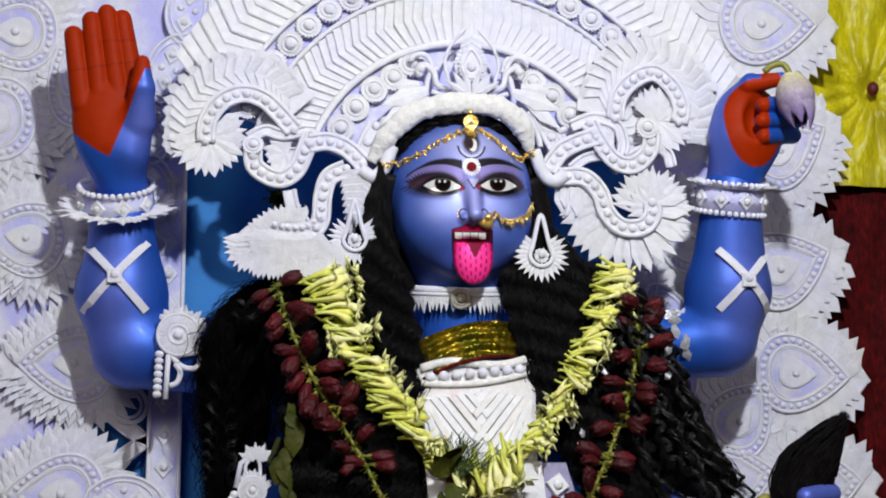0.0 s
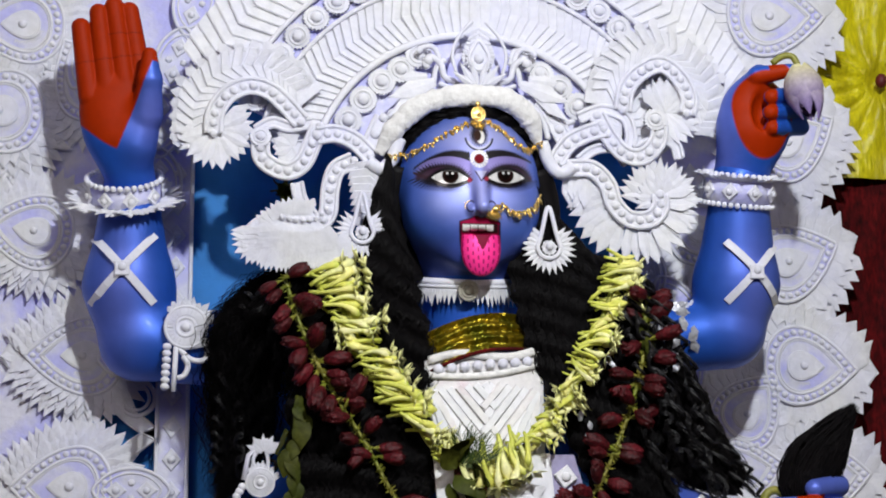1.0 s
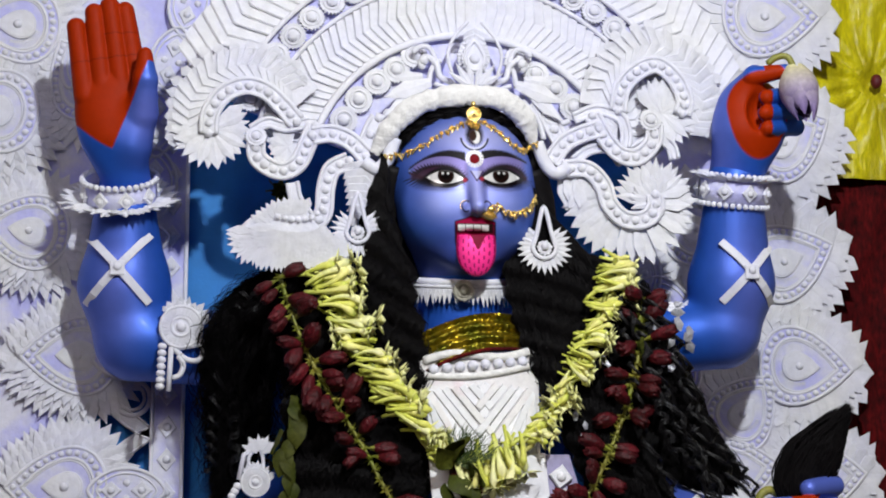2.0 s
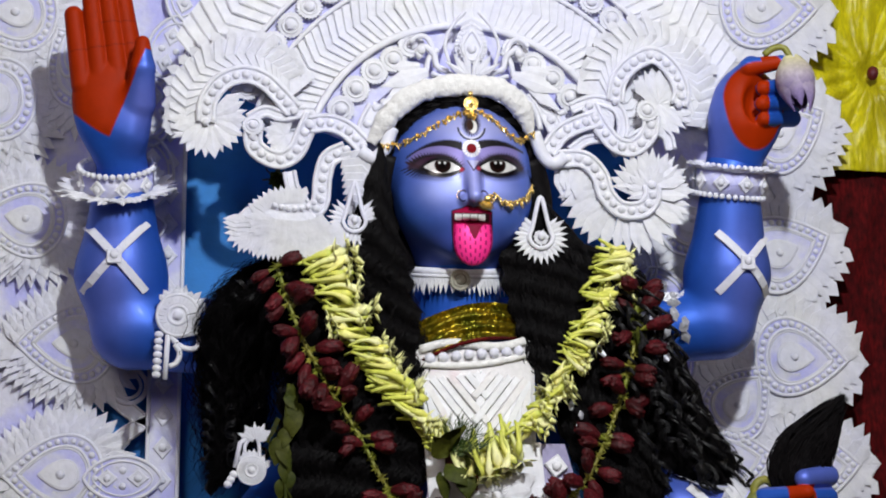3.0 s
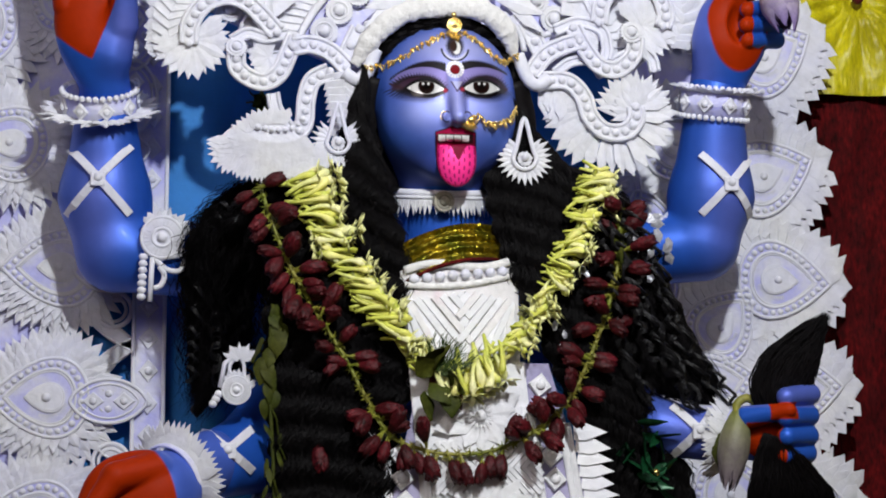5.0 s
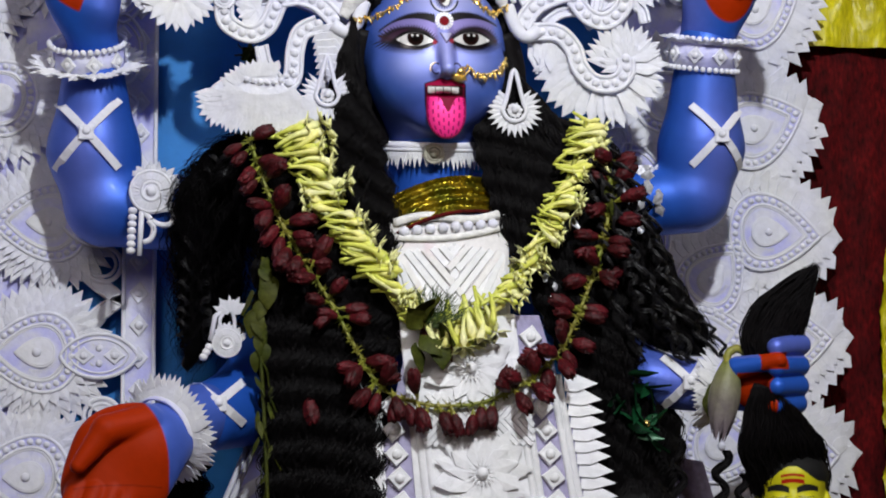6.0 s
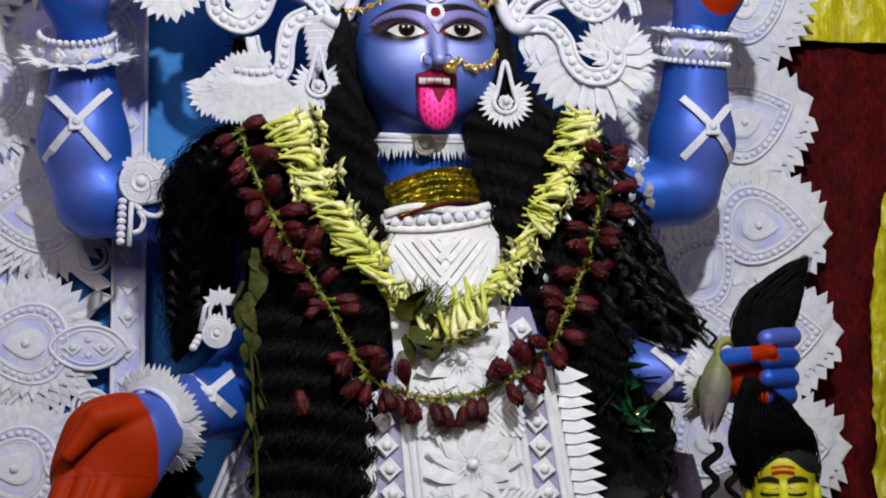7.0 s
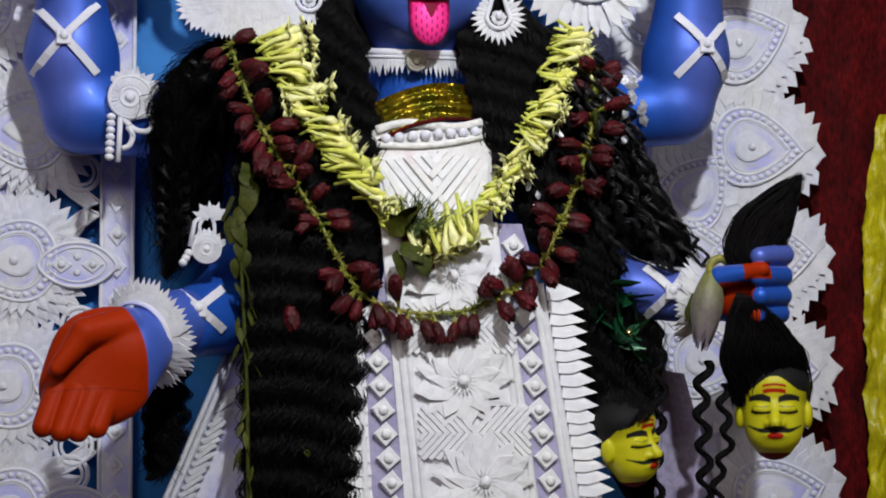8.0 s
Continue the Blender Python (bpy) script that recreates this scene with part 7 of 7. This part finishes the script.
for k, p in enumerate(spline(lpath, 44)):
    d = Vector((rnd.uniform(-0.7, 0.6), rnd.uniform(-0.5, 0.0), -1))
    ln = rnd.uniform(0.030, 0.046) if k < 12 else rnd.uniform(0.022, 0.036)
    piece("leaf", rnd.choice(LEAVES), LEAF, leaf_string, aim(Vector(p) + Vector((rnd.uniform(-0.012, 0.012), 0, 0)), d, rnd.uniform(-0.8, 0.8), ln * (1.0 if k < 12 else 0.45), ln))
for p in [(0.317, -0.310, 1.757), (0.311, -0.310, 1.779)] + [(0.318, -0.320, 1.757)]:
    piece("leaf", LEAVES[1], LEAF, leaf_string, aim(Vector(p), Vector((0.15, -0.1, -1)), 0.2, 0.05, 0.045))

fern = thing("fern_sprig", "feathery green sprig tucked into the garland", "leaf", at=(0.022, -0.360, 1.560))
vs, fs, base = [], [], 0
rg = random.Random(5)
o = Vector((0.012, -0.365, 1.543))
for k in range(260):
    a = math.radians(rg.uniform(20, 100))
    r = rg.uniform(0.01, 0.055)
    p = o + Vector((r * math.cos(a), -0.012 * rg.random(), r * math.sin(a)))
    d = Vector((math.cos(a + rg.uniform(-0.7, 0.7)), rg.uniform(-0.4, 0.2), math.sin(a + rg.uniform(-0.7, 0.7)))) * rg.uniform(0.012, 0.026)
    v, f = tube_data([p, p + d * 0.5, p + d], [0.0007, 0.0006, 0.0002], 3)
    vs.append(v)
    fs += [tuple(q + base for q in g) for g in f]
    base += len(v)
piece("foliage", mesh_of("foliage", np.vstack(vs), fs), FERN, fern, None, "", "stuff")
for k in range(7):
    piece("leaf", LEAVES[k % 4].copy(), FERN, fern, aim(o + Vector((rnd.uniform(-0.02, 0.02), -0.004, rnd.uniform(-0.02, 0.015))), Vector((rnd.uniform(-0.4, 0.6), -0.3, rnd.uniform(-0.8, 0.9))), rnd.uniform(-1, 1), 0.05, 0.045))


# ---- lotus buds that the idol holds ----
def lotus(top, bottom, wide, colours, label):
    """A closed lotus bud hanging from its stem: overlapping hollowed petals."""
    th = thing("lotus_bud", label, "flower", "lotus buds that the idol holds", at=top)
    top, bottom = Vector(top), Vector(bottom)
    ln = (bottom - top).length
    for layer, (n, r, k) in enumerate(((5, 0.8, 0.94), (6, 1.0, 1.0), (4, 1.08, 0.86))):
        for i in range(n):
            v, f, c, nu, nv = [], [], [], 6, 9
            a0 = 2 * math.pi * (i + 0.5 * layer) / n
            tip = rnd.uniform(0.9, 1.05)
            for jv in range(nv + 1):
                t = jv / nv
                w = math.sin(math.pi * min(1, t * 0.93 + 0.04) ** 0.8) * 1.25
                rr = wide * r * (0.25 + 0.75 * math.sin(math.pi * min(1.0, t * 0.82 + 0.08)))
                for iu in range(nu + 1):
                    s = 2 * iu / nu - 1
                    a = a0 + s * w * 3.9 / n
                    v.append((rr * math.cos(a) * (1 - 0.08 * s * s), rr * math.sin(a) * (1 - 0.08 * s * s), t * k * tip))
                    c.append(np.array(colours[0]) * (1 - t) ** 1.5 + np.array(colours[1]) * (1 - (1 - t) ** 1.5))
            for jv in range(nv):
                for iu in range(nu):
                    b = jv * (nu + 1) + iu
                    f.append((b, b + 1, b + nu + 2, b + nu + 1))
            m = len(v)
            v += [(x * 0.95, y * 0.95, z) for x, y, z in v]
            c += c
            f += [tuple(m + q for q in g[::-1]) for g in f]
            me = mesh_of("petal", v, f, True)
            at = me.color_attributes.new("paint", "FLOAT_COLOR", "POINT")
            at.data.foreach_set("color", np.c_[np.array(c), np.ones(len(c))].astype(np.float32).ravel())
            piece("petal", me, LOTUS, th, aim(top, bottom - top, 0.3, 1.0, ln))
    return th


lot = lotus((0.574, -0.325, 2.191), (0.587, -0.335, 2.101), 0.03, ((0.62, 0.58, 0.3), (0.25, 0.18, 0.42)), "mauve and cream lotus bud drooping from the raised hand")
tube("stem", spline([(0.536, -0.310, 2.198), (0.550, -0.315, 2.208), (0.566, -0.322, 2.207), (0.575, -0.326, 2.187)], 14), 0.0055, STEM, lot, 8)
lot = lotus((0.467, -0.400, 1.495), (0.443, -0.405, 1.380), 0.0225, ((0.20, 0.22, 0.045), (0.16, 0.125, 0.15)), "wilted green and mauve lotus bud hanging from the lowered hand")
tube("stem", spline([(0.464, -0.400, 1.486), (0.464, -0.400, 1.506), (0.479, -0.400, 1.515), (0.494, -0.400, 1.508)], 14), 0.0065, STEM, lot, 8)
for k in range(3):
    piece("leaf", LEAVES[k], LEAF, lot, aim(Vector((0.442, -0.385, 1.463)), Vector((-0.3 + 0.3 * k, -0.2, -1)), 0.5 * k, 0.045, 0.05 + 0.012 * k))


# ---- the two hung heads of painted clay, and the held tuft of hair ----
def clay_head(at, turn, s, label, tilt=0):
    """A small modelled head in yellow paint with black hair and moustache, red at the neck."""
    def field(x, y, z):
        f = ball(x, y, z, (0, 0, 0), (0.046, 0.05, 0.058))
        f = blend(f, ball(x, y, z, (0, -0.018, -0.032), (0.034, 0.03, 0.028)), 0.02)
        f = blend(f, limb(x, y, z, (0, -0.044, 0.008), (0, -0.06, -0.014), 0.006, 0.009), 0.01)
        for q in (-1, 1):
            f = blend(f, ball(x, y, z, (q * 0.019, -0.041, 0.006), (0.013, 0.009, 0.008)), 0.004)
            f = blend(f, ball(x, y, z, (q * 0.05, 0.004, -0.004), (0.008, 0.012, 0.02)), 0.005)
            f = blend(f, ball(x, y, z, (q * 0.0095, -0.05, -0.016), (0.006, 0.006, 0.005)), 0.004)
        f = blend(f, ball(x, y, z, (0, -0.046, -0.033), (0.013, 0.008, 0.005)), 0.005)
        f = np.minimum(f, limb(x, y, z, (0, -0.008, -0.03), (0, -0.006, -0.038), 0.032, 0.033))
        f = blend(f, ball(x, y, z, (0, 0.006, 0.04), (0.055, 0.055, 0.042)), 0.008)
        return f

    v, f = nets(field, (-0.07, -0.08, -0.115), (0.07, 0.075, 0.095), 0.0014)
    x, y, z = v.T
    front = y < -0.012
    c = np.tile(np.array((0.58, 0.54, 0.01)), (len(v), 1))
    ink, red = (0.008, 0.007, 0.006), (0.4, 0.015, 0.006)
    ax = np.abs(x)
    brow = 0.022 - 14 * (ax - 0.022) ** 2
    c = mixc(c, ink, front * step(0, 0.0054 - 0.09 * np.abs(ax - 0.018) - np.abs(z - brow - 0.001), 0.0012) * (ax > 0.006) * (ax < 0.037))
    lid = 0.001 + 10 * (ax - 0.019) ** 2
    c = mixc(c, ink, front * step(0, 0.0021 - np.abs(z - lid + 0.001), 0.001) * (ax > 0.006) * (ax < 0.034))
    c = mixc(c, (0.2, 0.18, 0.01), front * step(0, 0.0008 - np.abs(z - lid - 0.008), 0.001) * (ax > 0.007) * (ax < 0.03))
    tash = -0.0235 - 0.12 * ax + 1.6 * np.clip(ax - 0.02, 0, 1) ** 1.3
    c = mixc(c, ink, front * step(0, 0.0050 * (1 - ax / 0.042) + 0.0007 - np.abs(z - tash), 0.0012) * (ax < 0.040))
    c = mixc(c, red, front * step(0, 1 - (x / 0.012) ** 2 - ((z + 0.0335) / 0.0052) ** 2, 0.3))
    for dz, wide in ((0.0335, 0.0032), (0.042, 0.002)):
        c = mixc(c, red, front * step(0, wide - np.abs(z - dz + 8 * x * x), 0.001) * (ax < 0.017))
    hair = z > 0.043 + 0.012 * np.cos(np.clip(x / 0.045, -1, 1) * 3.1) - 0.6 * np.clip(y + 0.02, 0, 1) * 1.2
    c[hair & (z > -0.03)] = (0.004, 0.004, 0.004)
    c[z < -0.0590] = (0.16, 0.008, 0.005)
    m = np.array((pose(*at, 0, tilt, turn) @ Matrix.Scale(s, 4)))
    v = v @ m[:3, :3].T + m[:3, 3]
    rough = np.where(c.max(1) < 0.012, 0.75, 0.45)
    return clay("clay_head", [(v, f, np.c_[c, rough])], label, "statue", HEAD_PAINT, "hung clay heads")


clay_head((0.567, -0.375, 1.285), -19, 1.0, "yellow clay head with closed eyes and moustache hung by its hair")
clay_head((0.353, -0.330, 1.238), 34, 0.9, "yellow clay head in half profile hung beside the dress", -7)

tuft = thing("hair_tuft", "black hair of the hung head gripped in the fist", "hair", at=(0.523, -0.410, 1.479))
hair_sheet(tuft, [(0.497, -0.400, 1.480), (0.482, -0.405, 1.530), (0.499, -0.410, 1.576), (0.542, -0.415, 1.610), (0.598, -0.420, 1.641)], [(0.545, -0.400, 1.480), (0.573, -0.405, 1.530), (0.586, -0.410, 1.568), (0.594, -0.415, 1.606), (0.602, -0.420, 1.640)], 260, 0.001, 0.2, 0.0010, 0.012, 40, seed=6, stray=0.008)
hair_sheet(tuft, [(0.500, -0.400, 1.463), (0.484, -0.395, 1.410), (0.480, -0.385, 1.362), (0.500, -0.366, 1.318), (0.508, -0.352, 1.285)], [(0.536, -0.410, 1.441), (0.572, -0.402, 1.412), (0.606, -0.392, 1.374), (0.622, -0.368, 1.330), (0.626, -0.352, 1.275)], 520, 0.0015, 0.06, 0.0008, 0.033, 44, seed=7, stray=0.006)
hair_sheet(tuft, [(0.323, -0.310, 1.321), (0.307, -0.320, 1.287), (0.309, -0.330, 1.249)], [(0.364, -0.320, 1.321), (0.383, -0.345, 1.295), (0.369, -0.360, 1.275)], 420, 0.002, 0.05, 0.0008, 0.032, 30, seed=8)


def braid(pts, r, label, seed):
    th = thing("braid", label, "hair", "thin wavy braids", at=pts[0])
    p = spline(pts, 70)
    rg = np.random.RandomState(seed)
    for k in range(9):
        w = np.linspace(0, 70, 70) * 0.42 + k * 0.07 + rg.uniform(-0.15, 0.15)
        q = p + np.stack([r * np.sin(w) + 0.35 * r * math.cos(2 * k), 0.6 * r * np.cos(w + k), 0 * w], 1)
        tube("lock", q, r * 0.36 * np.linspace(1, 0.6, 70), CURLS, th, 6)
    return th


braid([(0.468, -0.360, 1.362), (0.460, -0.360, 1.312), (0.462, -0.360, 1.244), (0.467, -0.350, 1.143)], 0.009, "thin wavy black braid hanging beside the lotus", 1)
braid([(0.490, -0.370, 1.328), (0.492, -0.370, 1.278), (0.497, -0.370, 1.244), (0.484, -0.360, 1.193), (0.481, -0.360, 1.135)], 0.0075, "thin wavy black braid hanging by the clay head", 2)
under = thing("loose_hair", "loose dark curls hanging under the lowered arm", "hair", at=(-0.31, -0.19, 1.40))
hair_sheet(under, [(-0.345, -0.19, 1.385), (-0.360, -0.19, 1.334), (-0.3646, -0.19, 1.266), (-0.359, -0.19, 1.185)], [(-0.300, -0.19, 1.390), (-0.3066, -0.19, 1.334), (-0.3087, -0.19, 1.266), (-0.3168, -0.19, 1.190)], 420, 0.009, 0.035, 0.0007, 0.012, 50, True, False, seed=12, stray=0.012)
braid([(-0.324, -0.200, 1.368), (-0.328, -0.200, 1.317), (-0.336, -0.200, 1.249), (-0.348, -0.200, 1.190)], 0.011, "loose dark braid hanging under the lowered arm", 3)
braid([(0.412, -0.300, 1.381), (0.410, -0.310, 1.295), (0.401, -0.310, 1.226), (0.404, -0.310, 1.141)], 0.009, "loose dark braid hanging beside the dress", 4)

FOIL_LEAVES = [leaf_mesh(k + 9) for k in range(4)]
foil = thing("foil_flower", "crumpled green foil flower caught in the hair", "flower", at=(0.353, -0.320, 1.428))
for k in range(20):
    piece("leaf", FOIL_LEAVES[k % 4], GREEN_FOIL, foil, aim(Vector((0.345, -0.325, 1.432)) + Vector((rnd.uniform(-0.034, 0.03), rnd.uniform(-0.008, 0.01), rnd.uniform(-0.05, 0.05))), Vector((rnd.uniform(-1, 1), -0.6, rnd.uniform(-1, 1))), rnd.uniform(0, 3), 0.024, 0.048))
piece("bead", GOLD_BALL.copy(), KNOT, foil, facing(0.352, -0.345, 1.405, 1.5, 0.006, 0.006, 0.006))

# ---- scraps and small flowers among the hair ----
ORANGE = material("orange_petal", (0.35, 0.05, 0.008), 0.6, vary=0.3, other=(0.5, 0.2, 0.01), scale=40, bump=0.3)
SILVER = material("crumpled_silver_foil", (0.72, 0.73, 0.77), 0.38, metal=0.45, vary=0.15, other=(0.55, 0.56, 0.62), scale=40, bump=0.8, bump_scale=150)
FOIL_BITS = [recast(me, SILVER) for me in BROAD]
for x, y, z, n, size, tall in ((0.346, -0.295, 1.760, 6, 0.024, 0.012), (0.354, -0.300, 1.719, 5, 0.020, 0.012), (0.245, -0.322, 1.716, 4, 0.014, 0.006), (0.224, -0.330, 1.596, 5, 0.018, 0.012), (0.392, -0.262, 1.776, 7, 0.028, 0.012)):
    scrap = thing("foil_scrap", "crumpled silvery white foil scrap caught in the curls", "ornament", "scraps among the curls", at=(x, y, z))
    for k in range(n):
        dz = rnd.gauss(0, tall)
        piece("petal", rnd.choice(FOIL_BITS), SILVER, scrap, facing(x + rnd.gauss(0, 0.006) - 0.5 * dz, y + rnd.uniform(-0.006, 0.004), z + dz, rnd.uniform(0, 6.28), size * 0.6, size * 0.3, size * rnd.uniform(0.6, 1.0), lift=rnd.uniform(-0.5, 0.5), roll=rnd.uniform(-0.6, 0.6)))
for x, y, z, n, size, label in ((-0.237, -0.160, 2.002, 14, 0.024, "small orange-red flower tucked behind the scroll"), (-0.137, -0.366, 1.239, 6, 0.011, "tiny yellow-orange petals caught on the waved hair")):
    flower = thing("flower", label, "flower", at=(x, y, z))
    for k in range(n):
        piece("petal", LEAVES[k % 4].copy(), ORANGE, flower, aim(Vector((x, y, z)), Vector((rnd.uniform(-1, 1), rnd.uniform(-0.9, 0.1), rnd.uniform(-1, 1))), rnd.uniform(0, 6), size, size * rnd.uniform(0.7, 1.1)))
